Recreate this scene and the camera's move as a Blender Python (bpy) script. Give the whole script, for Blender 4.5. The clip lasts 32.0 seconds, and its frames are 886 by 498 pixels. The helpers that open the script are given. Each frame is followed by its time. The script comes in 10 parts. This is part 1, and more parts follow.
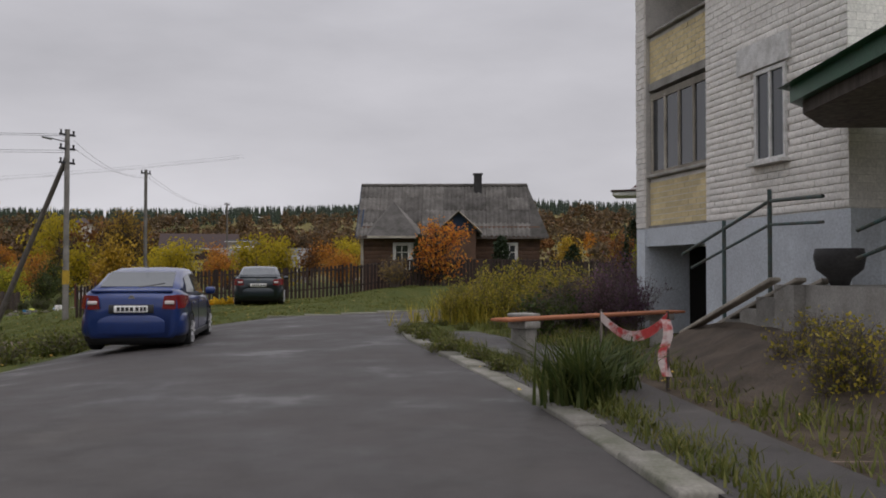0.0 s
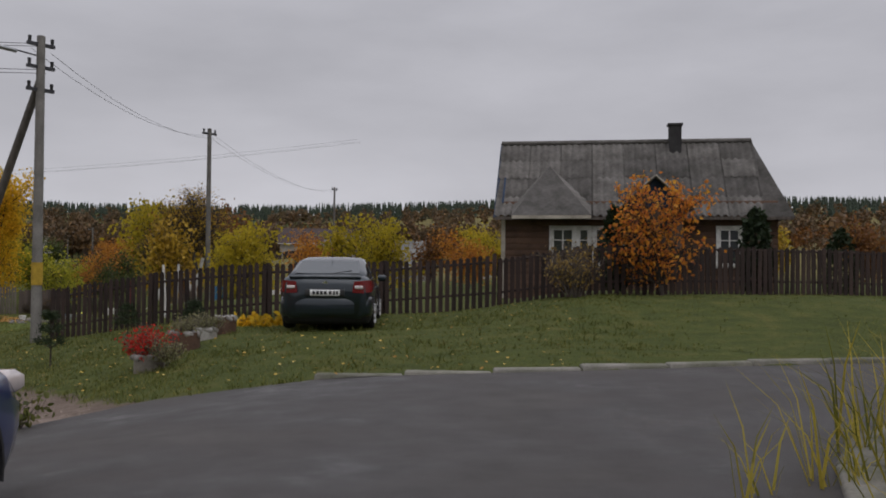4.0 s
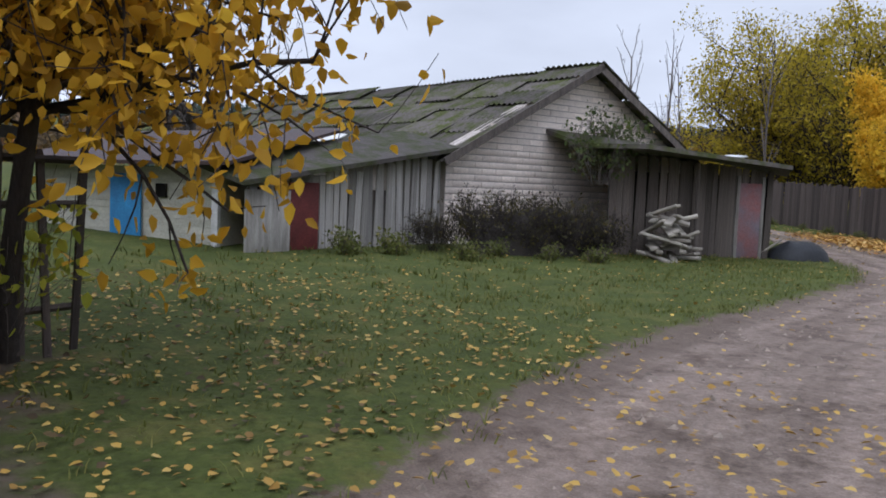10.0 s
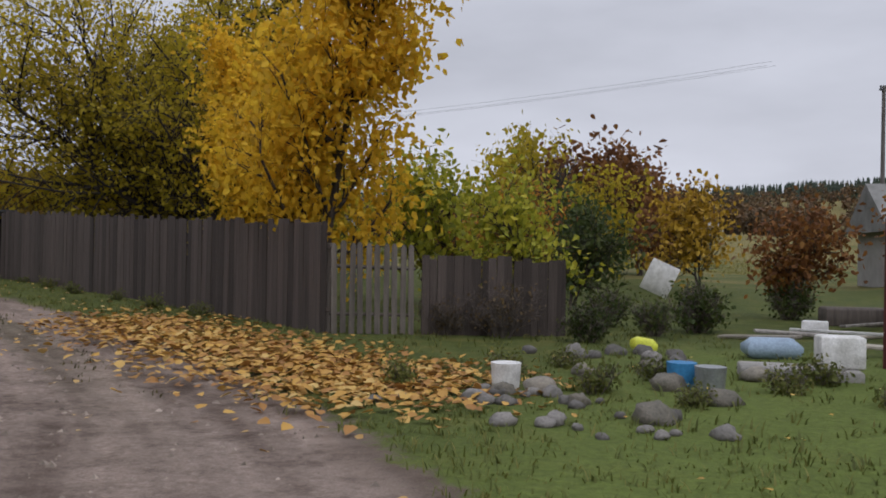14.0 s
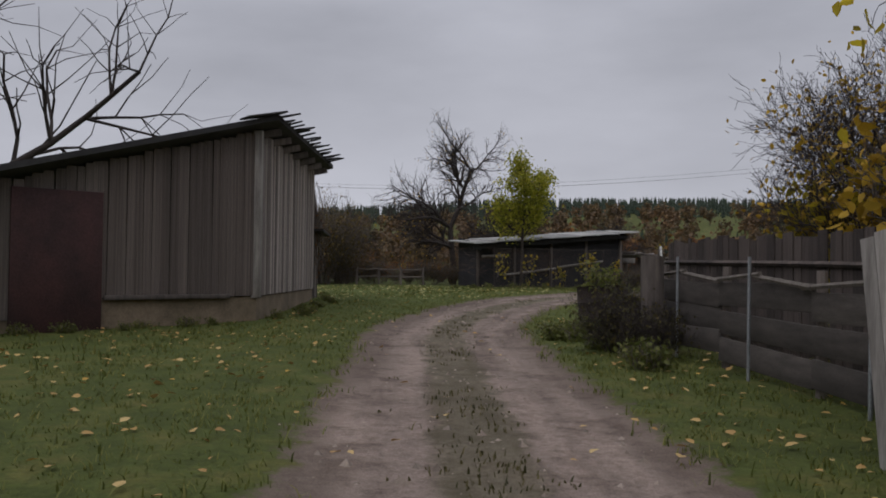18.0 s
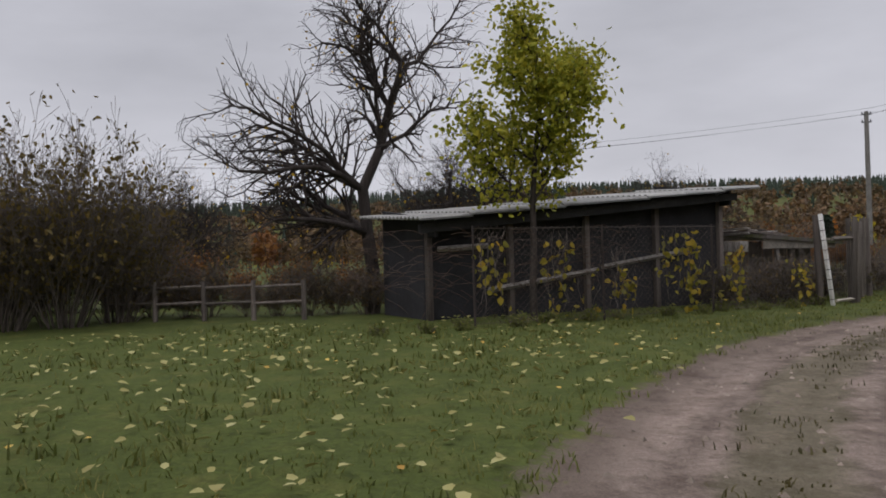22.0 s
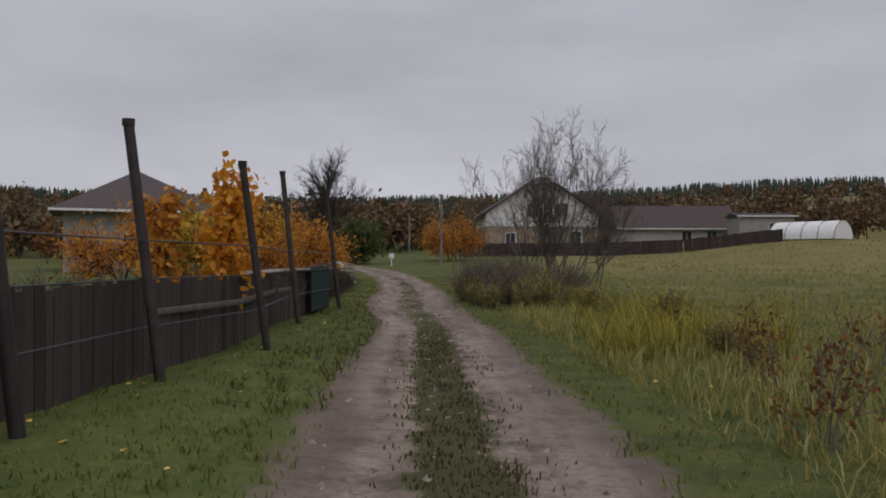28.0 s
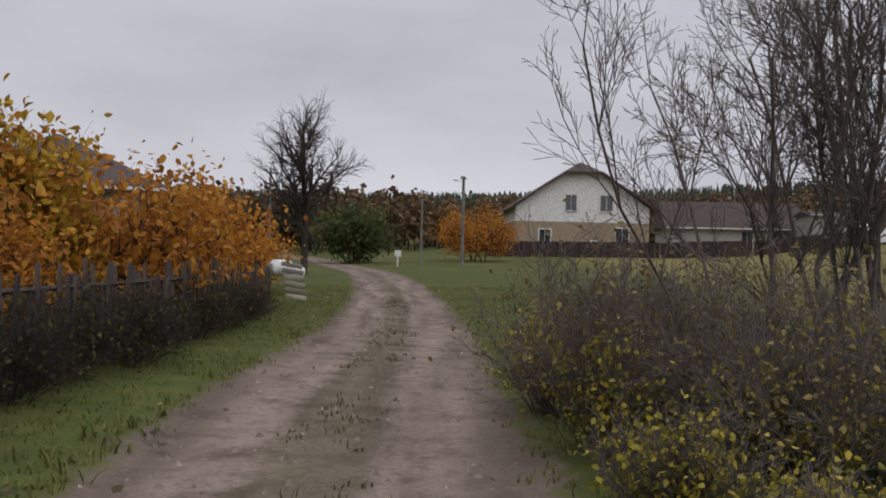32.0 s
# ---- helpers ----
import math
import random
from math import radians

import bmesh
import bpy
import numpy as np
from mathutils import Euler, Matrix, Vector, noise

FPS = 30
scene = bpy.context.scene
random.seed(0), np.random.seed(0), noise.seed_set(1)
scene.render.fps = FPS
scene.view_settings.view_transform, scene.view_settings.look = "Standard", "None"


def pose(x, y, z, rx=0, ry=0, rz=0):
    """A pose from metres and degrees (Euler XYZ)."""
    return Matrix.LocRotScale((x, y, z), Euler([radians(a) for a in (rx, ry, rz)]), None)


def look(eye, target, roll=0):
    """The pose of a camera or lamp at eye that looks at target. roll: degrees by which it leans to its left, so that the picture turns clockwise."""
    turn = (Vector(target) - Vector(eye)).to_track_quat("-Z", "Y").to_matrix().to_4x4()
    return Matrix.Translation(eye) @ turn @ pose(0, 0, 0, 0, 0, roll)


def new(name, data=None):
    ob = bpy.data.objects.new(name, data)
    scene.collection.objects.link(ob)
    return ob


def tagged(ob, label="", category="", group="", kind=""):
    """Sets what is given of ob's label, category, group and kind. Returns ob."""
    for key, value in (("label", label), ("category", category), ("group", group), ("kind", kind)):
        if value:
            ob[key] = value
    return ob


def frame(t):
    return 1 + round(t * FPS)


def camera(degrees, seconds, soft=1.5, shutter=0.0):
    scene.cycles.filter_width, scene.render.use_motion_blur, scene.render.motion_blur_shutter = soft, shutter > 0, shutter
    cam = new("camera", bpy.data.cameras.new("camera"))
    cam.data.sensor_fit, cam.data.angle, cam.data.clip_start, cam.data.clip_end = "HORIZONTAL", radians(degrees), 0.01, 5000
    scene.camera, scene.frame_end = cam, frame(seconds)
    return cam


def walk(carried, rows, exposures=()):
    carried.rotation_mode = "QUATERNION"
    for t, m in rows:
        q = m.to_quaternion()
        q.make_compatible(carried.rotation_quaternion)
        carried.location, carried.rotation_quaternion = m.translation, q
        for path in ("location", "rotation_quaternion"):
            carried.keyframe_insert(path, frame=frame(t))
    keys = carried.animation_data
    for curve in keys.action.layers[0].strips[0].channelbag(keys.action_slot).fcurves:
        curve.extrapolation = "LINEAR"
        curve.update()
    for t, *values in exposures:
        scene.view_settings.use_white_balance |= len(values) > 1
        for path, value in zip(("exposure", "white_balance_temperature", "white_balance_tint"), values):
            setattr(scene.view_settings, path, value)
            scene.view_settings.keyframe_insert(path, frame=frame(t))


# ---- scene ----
cam = camera(54.1, 32.0, 1.8)

# seconds, eye x y z, yaw to the left, pitch up, lean to the left
PATH = [
    (0, 0.000, -0.000, 1.300, 0.12, 1.34, 0.05),
    (0.5, -0.178, 1.689, 1.286, 3.22, 1.12, 0.01),
    (1, -0.378, 3.417, 1.267, 4.90, 1.11, 0.02),
    (1.5, -0.656, 5.215, 1.296, 6.10, 1.08, 0.17),
    (2, -0.948, 7.039, 1.277, 6.96, 1.11, 0.35),
    (2.5, -1.249, 8.874, 1.255, 7.21, 1.12, 0.53),
    (4.5, -2.478, 16.145, 1.242, 9.16, 1.14, 0.41),
    (5, -3.014, 17.926, 1.233, 12.02, 1.14, 0.45),
    (5.5, -3.746, 19.510, 1.218, 17.12, 1.04, 1.54),
    (6, -4.597, 20.811, 1.191, 25.28, 0.40, 2.25),
    (6.5, -5.553, 21.844, 1.067, 33.62, -0.68, 3.31),
    (7, -6.649, 22.742, 0.985, 43.05, -1.51, 2.44),
    (7.5, -7.891, 23.499, 0.802, 51.36, -3.81, 2.30),
    (8, -9.340, 24.232, 0.617, 59.27, -6.72, 0.44),
    (8.5, -10.936, 25.000, 0.382, 62.95, -6.76, 0.54),
    (9, -12.658, 25.915, 0.203, 63.86, -6.45, 0.82),
    (9.5, -14.451, 27.013, 0.076, 63.56, -5.04, 1.32),
    (10, -16.115, 28.265, 0.003, 58.99, -4.42, 2.45),
    (10.5, -17.447, 29.607, -0.066, 51.85, -2.82, 3.77),
    (11, -18.580, 31.118, -0.084, 43.29, -1.45, 4.35),
    (11.5, -19.490, 32.856, -0.100, 35.75, -0.48, 4.66),
    (12, -20.211, 34.805, -0.062, 28.56, -0.06, 3.77),
    (12.5, -20.908, 36.847, -0.070, 23.91, 0.18, 2.98),
    (13, -21.602, 38.919, -0.082, 22.33, 0.30, 2.60),
    (13.5, -22.419, 40.898, -0.099, 22.40, 0.33, 2.02),
    (15.5, -28.102, 47.709, -0.119, 43.24, 0.76, -0.70),
    (16, -30.178, 49.158, -0.062, 49.79, 1.31, -0.44),
    (16.5, -32.263, 50.498, 0.001, 57.06, 1.31, 0.22),
    (17, -34.485, 51.348, 0.106, 64.22, 1.57, 0.34),
    (17.5, -36.953, 51.846, 0.206, 70.84, 1.47, 0.56),
    (18, -39.389, 52.257, 0.311, 75.66, 1.41, 0.69),
    (18.5, -41.921, 52.705, 0.403, 77.58, 1.40, 0.35),
    (19, -44.382, 53.102, 0.444, 78.65, 1.49, -0.65),
    (19.5, -46.614, 53.659, 0.486, 79.58, 1.26, -1.64),
    (20, -48.754, 54.217, 0.529, 80.27, 0.88, -2.85),
    (20.5, -51.302, 54.776, 0.492, 80.32, 0.58, -2.43),
    (21, -53.892, 55.453, 0.506, 79.01, 0.52, -1.82),
    (21.5, -56.392, 56.308, 0.632, 75.03, 0.60, -1.10),
    (22, -58.811, 57.556, 0.686, 70.55, 0.82, -1.48),
    (22.5, -61.094, 59.172, 0.782, 64.73, 0.40, -2.54),
    (23, -63.171, 60.981, 0.832, 57.64, 0.40, -2.79),
    (23.5, -64.990, 62.929, 0.891, 49.84, 0.09, -2.91),
    (24, -66.586, 65.130, 0.901, 42.20, 0.35, -1.86),
    (24.5, -67.906, 67.517, 0.911, 34.99, 0.38, -1.04),
    (25, -68.948, 70.069, 0.922, 28.90, 0.65, -0.27),
    (25.5, -69.787, 72.721, 0.893, 23.34, 0.78, -0.41),
    (26, -70.478, 75.434, 0.899, 20.26, 0.89, -0.01),
    (26.5, -71.018, 78.014, 0.882, 18.36, 0.90, 0.11),
    (28.5, -73.231, 87.851, 0.973, 13.89, 0.92, 0.02),
    (29, -73.825, 90.491, 1.005, 13.74, 0.98, -0.13),
    (29.5, -74.432, 92.957, 1.024, 13.68, 1.00, -0.40),
    (30, -75.072, 95.467, 1.025, 13.65, 1.06, 0.05),
    (30.5, -75.712, 97.871, 1.018, 13.70, 1.07, 1.55),
    (31, -76.319, 100.250, 1.001, 13.80, 1.04, 2.37),
    (31.5, -76.992, 102.637, 1.011, 13.88, 0.93, 1.89),
    (32, -77.761, 105.023, 1.024, 15.76, 0.81, 1.23),
]


def aim(x, y, z, yaw, pitch, roll):
    a, b = radians(yaw), radians(pitch)
    ahead = Vector((-math.sin(a) * math.cos(b), math.cos(a) * math.cos(b), math.sin(b)))
    eye = Vector((x, y, z))
    return look(eye, eye + ahead * 2, roll)


walk(cam, [(r[0], aim(*r[1:])) for r in PATH],
     [(0, 0.1, 6600, 15), (2.5, -0.05, 6600, 15), (5, -0.1, 6400, 15), (6.5, 0.03, 6350, 15), (7.0, 0.2, 6100, 14), (7.7, 0.74, 5550, 12), (9.5, 0.8, 5450, 13), (10.2, 0.5, 5850, 14), (10.9, 0.3, 6300, 16), (13.5, 0.2, 6250, 15),
      (15.5, 0.55, 5600, 14), (16.2, 0.45, 5550, 14), (17.0, 0.0, 5900, 14), (18, -0.15, 6250, 15), (19.1, 0.12, 6400, 15), (20, 0.36, 6350, 15), (21.2, 0.24, 6400, 15), (22.2, 0.15, 6400, 15), (23.2, 0.1, 6400, 15), (24.2, -0.1, 6400, 15), (29, -0.15, 6350, 15), (32, 0.12, 6400, 15)])

# ---- light ----
world = bpy.data.worlds.new("overcast_sky")
scene.world = world
world.use_nodes = True
wn, wl = world.node_tree.nodes, world.node_tree.links
wn.clear()
w_out = wn.new("ShaderNodeOutputWorld")
w_bg = wn.new("ShaderNodeBackground")
w_sky = wn.new("ShaderNodeTexSky")
w_sky.sky_type = "NISHITA"
w_sky.sun_disc = False
w_sky.sun_elevation, w_sky.sun_rotation = radians(54), radians(135)
w_co = wn.new("ShaderNodeTexCoord")
w_map = wn.new("ShaderNodeMapping")
w_map.inputs["Scale"].default_value = (1.0, 1.0, 3.2)
w_no = wn.new("ShaderNodeTexNoise")
w_no.inputs["Scale"].default_value, w_no.inputs["Detail"].default_value = 2.4, 7.0
w_no.inputs["Roughness"].default_value = 0.52
w_rp = wn.new("ShaderNodeValToRGB")
w_rp.color_ramp.elements[0].position, w_rp.color_ramp.elements[0].color = 0.30, (0.262, 0.275, 0.302, 1)
w_rp.color_ramp.elements[1].position, w_rp.color_ramp.elements[1].color = 0.72, (0.41, 0.425, 0.458, 1)
w_bw = wn.new("ShaderNodeRGBToBW")
w_mul = wn.new("ShaderNodeMixRGB")
w_mul.blend_type, w_mul.inputs[0].default_value = "MIX", 0.04
wl.new(w_co.outputs["Generated"], w_map.inputs["Vector"])
wl.new(w_map.outputs[0], w_no.inputs["Vector"])
wl.new(w_no.outputs["Fac"], w_rp.inputs[0])
wl.new(w_rp.outputs[0], w_mul.inputs[1])
wl.new(w_sky.outputs[0], w_bw.inputs[0])
wl.new(w_bw.outputs[0], w_mul.inputs[2])
wl.new(w_mul.outputs[0], w_bg.inputs["Color"])
# an overcast sky is brighter overhead than along the horizon
w_up = wn.new("ShaderNodeSeparateXYZ")
w_gain = wn.new("ShaderNodeMapRange")
w_gain.inputs["From Min"].default_value, w_gain.inputs["From Max"].default_value = 0.25, 1.0
w_gain.inputs["To Min"].default_value, w_gain.inputs["To Max"].default_value = 1.0, 2.5
wl.new(w_co.outputs["Generated"], w_up.inputs[0])
wl.new(w_up.outputs["Z"], w_gain.inputs["Value"])
wl.new(w_gain.outputs[0], w_bg.inputs["Strength"])
wl.new(w_bg.outputs[0], w_out.inputs["Surface"])

sun = bpy.data.lights.new("cloud_sun", "SUN")
sun.energy, sun.angle, sun.color = 0.6, radians(70), (1.0, 0.97, 0.93)
sun_ob = new("cloud_sun", sun)
sun_ob.matrix_world = pose(0, 0, 40, 36, 0, 45)

# ---- materials ----
def mat_nodes(name):
    m = bpy.data.materials.new(name)
    m.use_nodes = True
    n, l = m.node_tree.nodes, m.node_tree.links
    return m, n, l, n["Principled BSDF"]


def noise_node(n, l, scale, detail=5.0, rough=0.55, stretch=None, coord="Object"):
    co = n.new("ShaderNodeTexCoord")
    no = n.new("ShaderNodeTexNoise")
    no.inputs["Scale"].default_value = scale
    no.inputs["Detail"].default_value = detail
    no.inputs["Roughness"].default_value = rough
    mp = n.new("ShaderNodeMapping")
    if stretch:
        mp.inputs["Scale"].default_value = stretch
    inf = n.new("ShaderNodeObjectInfo")
    far = n.new("ShaderNodeMath")
    far.operation = "MULTIPLY"
    far.inputs[1].default_value = 37.0
    l.new(inf.outputs["Random"], far.inputs[0])
    l.new(far.outputs[0], mp.inputs["Location"])
    l.new(co.outputs[coord], mp.inputs[0])
    l.new(mp.outputs[0], no.inputs["Vector"])
    return no


def ramp_node(n, l, src, stops):
    r = n.new("ShaderNodeValToRGB")
    while len(r.color_ramp.elements) < len(stops):
        r.color_ramp.elements.new(0.5)
    for e, (p, c) in zip(r.color_ramp.elements, stops):
        e.position, e.color = p, (*c, 1)
    l.new(src, r.inputs[0])
    return r


def mix_node(n, l, fac, a, b, mode="MIX"):
    m = n.new("ShaderNodeMixRGB")
    m.blend_type = mode
    for i, v in enumerate((fac, a, b)):
        if isinstance(v, (int, float)):
            m.inputs[i].default_value = v
        elif isinstance(v, tuple):
            m.inputs[i].default_value = (*v, 1)
        else:
            l.new(v, m.inputs[i])
    return m


def math_node(n, l, op, a, b=0.0, clamp=False):
    m = n.new("ShaderNodeMath")
    m.operation, m.use_clamp = op, clamp
    for i, v in enumerate((a, b)):
        if isinstance(v, (int, float)):
            m.inputs[i].default_value = v
        else:
            l.new(v, m.inputs[i])
    return m.outputs[0]


def step_node(n, l, src, lo, hi):
    m = n.new("ShaderNodeMapRange")
    m.interpolation_type = "SMOOTHSTEP"
    m.inputs["From Min"].default_value, m.inputs["From Max"].default_value = lo, hi
    l.new(src, m.inputs["Value"])
    return m.outputs[0]


def bump_node(n, l, src, b, strength, dist):
    k = n.new("ShaderNodeBump")
    k.inputs["Strength"].default_value, k.inputs["Distance"].default_value = strength, dist
    l.new(src, k.inputs["Height"])
    l.new(k.outputs[0], b.inputs["Normal"])


def worn(name, col, col2=None, rough=0.8, scale=6.0, fine=60.0, bump=0.25, metal=0.0, amount=0.45, stretch=None, vary=0.25, spec=0.3):
    """A surface with blotches of a second colour, fine grain, relief, and a shade of its own for each piece."""
    m, n, l, b = mat_nodes(name)
    col2 = col2 or tuple(c * 0.55 for c in col)
    big = noise_node(n, l, scale, 5, 0.6, stretch)
    small = noise_node(n, l, fine, 3, 0.6, stretch)
    r = ramp_node(n, l, big.outputs["Fac"], [(0.5 - amount * 0.5, col2), (0.5 + amount * 0.35, col)])
    g = ramp_node(n, l, small.outputs["Fac"], [(0.25, (0.72, 0.72, 0.72)), (0.75, (1.2, 1.2, 1.2))])
    c = mix_node(n, l, 0.8, r.outputs[0], g.outputs[0], "MULTIPLY")
    inf = n.new("ShaderNodeObjectInfo")
    geo = n.new("ShaderNodeNewGeometry")
    both = math_node(n, l, "ADD", inf.outputs["Random"], geo.outputs["Random Per Island"])
    both = math_node(n, l, "FRACT", both)
    v = ramp_node(n, l, both, [(0.0, (1 - vary,) * 3), (1.0, (1 + vary,) * 3)])
    c = mix_node(n, l, 1.0, c.outputs[0], v.outputs[0], "MULTIPLY")
    l.new(c.outputs[0], b.inputs["Base Color"])
    b.inputs["Roughness"].default_value, b.inputs["Metallic"].default_value = rough, metal
    b.inputs["Specular IOR Level"].default_value = spec
    bump_node(n, l, small.outputs["Fac"], b, bump, 0.02)
    return m


def leafy(name, cols, rough=0.6, trans=0.4):
    """Leaves, each with a colour out of a range."""
    m, n, l, b = mat_nodes(name)
    geo = n.new("ShaderNodeNewGeometry")
    inf = n.new("ShaderNodeObjectInfo")
    big = noise_node(n, l, 0.9, 2)
    src = math_node(n, l, "ADD", math_node(n, l, "MULTIPLY", geo.outputs["Random Per Island"], 0.62), math_node(n, l, "MULTIPLY", big.outputs["Fac"], 0.55))
    src = math_node(n, l, "SUBTRACT", src, 0.1)
    k = len(cols) - 1
    r = ramp_node(n, l, src, [(i / k, c) for i, c in enumerate(cols)])
    v = ramp_node(n, l, inf.outputs["Random"], [(0, (0.85, 0.85, 0.85)), (1, (1.12, 1.1, 1.05))])
    c = mix_node(n, l, 1.0, r.outputs[0], v.outputs[0], "MULTIPLY")
    l.new(c.outputs[0], b.inputs["Base Color"])
    b.inputs["Roughness"].default_value = rough
    b.inputs["Specular IOR Level"].default_value = 0.25
    tr = n.new("ShaderNodeBsdfTranslucent")
    l.new(c.outputs[0], tr.inputs["Color"])
    ms = n.new("ShaderNodeMixShader")
    ms.inputs[0].default_value = trans
    l.new(b.outputs[0], ms.inputs[1])
    l.new(tr.outputs[0], ms.inputs[2])
    l.new(ms.outputs[0], n["Material Output"].inputs["Surface"])
    return m


def plain(name, col, rough=0.5, metal=0.0, spec=0.5, coat=0.0):
    m, n, l, b = mat_nodes(name)
    no = noise_node(n, l, 9.0, 4)
    r = ramp_node(n, l, no.outputs["Fac"], [(0.3, tuple(c * 0.88 for c in col)), (0.7, tuple(min(c * 1.06, 1) for c in col))])
    l.new(r.outputs[0], b.inputs["Base Color"])
    b.inputs["Roughness"].default_value, b.inputs["Metallic"].default_value = rough, metal
    b.inputs["Specular IOR Level"].default_value = spec
    b.inputs["Coat Weight"].default_value = coat
    b.inputs["Coat Roughness"].default_value = 0.06
    return m


def glassy(name, col, rough=0.06):
    m, n, l, b = mat_nodes(name)
    b.inputs["Base Color"].default_value = (*col, 1)
    b.inputs["Roughness"].default_value = rough
    b.inputs["Specular IOR Level"].default_value = 0.9
    return m


def ground_material():
    """Grass, earth, fallen leaves and the sandy track in one sheet; the track follows the lane attribute."""
    m, n, l, b = mat_nodes("ground")
    big = noise_node(n, l, 0.23, 4)
    mid = noise_node(n, l, 1.9, 5, 0.65)
    fine = noise_node(n, l, 17.0, 5, 0.7)
    tiny = noise_node(n, l, 75.0, 3, 0.7)

    def attr(name):
        a = n.new("ShaderNodeAttribute")
        a.attribute_name = name
        return a.outputs["Fac"]

    grass = ramp_node(n, l, mid.outputs["Fac"], [(0.25, (0.045, 0.056, 0.015)), (0.5, (0.070, 0.086, 0.021)), (0.75, (0.125, 0.115, 0.034))])
    dry = ramp_node(n, l, fine.outputs["Fac"], [(0.3, (0.11, 0.10, 0.035)), (0.7, (0.235, 0.185, 0.07))])
    dryf = step_node(n, l, math_node(n, l, "ADD", attr("dry"), math_node(n, l, "MULTIPLY", math_node(n, l, "SUBTRACT", big.outputs["Fac"], 0.5), 1.2)), 0.35, 0.8)
    c = mix_node(n, l, dryf, grass.outputs[0], dry.outputs[0])
    c = mix_node(n, l, attr("lush"), c.outputs[0], (0.115, 0.150, 0.034))
    grain = ramp_node(n, l, fine.outputs["Fac"], [(0.28, (0.5, 0.5, 0.5)), (0.72, (1.35, 1.35, 1.3))])
    c = mix_node(n, l, 0.75, c.outputs[0], grain.outputs[0], "MULTIPLY")
    earth = ramp_node(n, l, mid.outputs["Fac"], [(0.3, (0.05, 0.038, 0.028)), (0.7, (0.105, 0.082, 0.06))])
    ef = step_node(n, l, math_node(n, l, "ADD", attr("earth"), math_node(n, l, "MULTIPLY", math_node(n, l, "SUBTRACT", mid.outputs["Fac"], 0.5), 0.9)), 0.4, 0.65)
    c = mix_node(n, l, ef, c.outputs[0], earth.outputs[0])
    # the sandy track
    lane = attr("lane")
    wob = math_node(n, l, "MULTIPLY", math_node(n, l, "SUBTRACT", mid.outputs["Fac"], 0.5), 1.1)
    wob2 = math_node(n, l, "MULTIPLY", math_node(n, l, "SUBTRACT", fine.outputs["Fac"], 0.5), 0.5)
    side = math_node(n, l, "ADD", math_node(n, l, "ABSOLUTE", lane), math_node(n, l, "ADD", wob, wob2))
    track = math_node(n, l, "SUBTRACT", 1.0, step_node(n, l, side, 1.5, 1.75))
    mid_strip = math_node(n, l, "SUBTRACT", 1.0, step_node(n, l, math_node(n, l, "ADD", math_node(n, l, "ABSOLUTE", math_node(n, l, "ADD", lane, 0.05)), math_node(n, l, "MULTIPLY", wob, 0.55)), 0.30, 0.5))
    mid_strip = math_node(n, l, "MULTIPLY", mid_strip, attr("strip"))
    track = math_node(n, l, "SUBTRACT", track, mid_strip, True)
    sand = ramp_node(n, l, fine.outputs["Fac"], [(0.2, (0.165, 0.127, 0.104)), (0.5, (0.25, 0.196, 0.163)), (0.8, (0.345, 0.28, 0.236))])
    damp = ramp_node(n, l, mid.outputs["Fac"], [(0.28, (0.5, 0.47, 0.45)), (0.52, (1.0, 1.0, 1.0))])
    sand = mix_node(n, l, 1.0, sand.outputs[0], damp.outputs[0], "MULTIPLY")
    # streaks that run with the wheels
    run = n.new("ShaderNodeCombineXYZ")
    l.new(math_node(n, l, "MULTIPLY", lane, 2.1), run.inputs[0])
    l.new(math_node(n, l, "MULTIPLY", attr("along"), 0.22), run.inputs[1])
    st = n.new("ShaderNodeTexNoise")
    st.inputs["Scale"].default_value, st.inputs["Detail"].default_value = 1.0, 5.0
    l.new(run.outputs[0], st.inputs["Vector"])
    worn_in = ramp_node(n, l, st.outputs["Fac"], [(0.32, (0.60, 0.57, 0.55)), (0.5, (0.95, 0.94, 0.93)), (0.68, (1.22, 1.2, 1.18))])
    sand = mix_node(n, l, 1.0, sand.outputs[0], worn_in.outputs[0], "MULTIPLY")
    pit = noise_node(n, l, 4.6, 4, 0.7)
    pits = ramp_node(n, l, pit.outputs["Fac"], [(0.34, (0.66, 0.64, 0.62)), (0.48, (1.0, 1.0, 1.0))])
    sand = mix_node(n, l, 0.85, sand.outputs[0], pits.outputs[0], "MULTIPLY")
    ridge = math_node(n, l, "SUBTRACT", 1.0, step_node(n, l, math_node(n, l, "ADD", math_node(n, l, "ABSOLUTE", lane), wob), 0.2, 0.55))
    ridge = math_node(n, l, "MULTIPLY", ridge, math_node(n, l, "ADD", math_node(n, l, "MINIMUM", math_node(n, l, "MULTIPLY", attr("strip"), 1.25), 0.8), 0.08))
    sand = mix_node(n, l, ridge, sand.outputs[0], (0.095, 0.075, 0.055))
    rim = math_node(n, l, "ADD", math_node(n, l, "ABSOLUTE", lane), math_node(n, l, "MULTIPLY", math_node(n, l, "SUBTRACT", big.outputs["Fac"], 0.5), 1.6))
    rim = math_node(n, l, "ADD", rim, wob2)
    rim = math_node(n, l, "MULTIPLY", step_node(n, l, rim, 1.0, 1.5), 0.6)
    sand = mix_node(n, l, rim, sand.outputs[0], (0.11, 0.082, 0.062))
    sg = ramp_node(n, l, tiny.outputs["Fac"], [(0.3, (0.72, 0.72, 0.72)), (0.7, (1.2, 1.2, 1.2))])
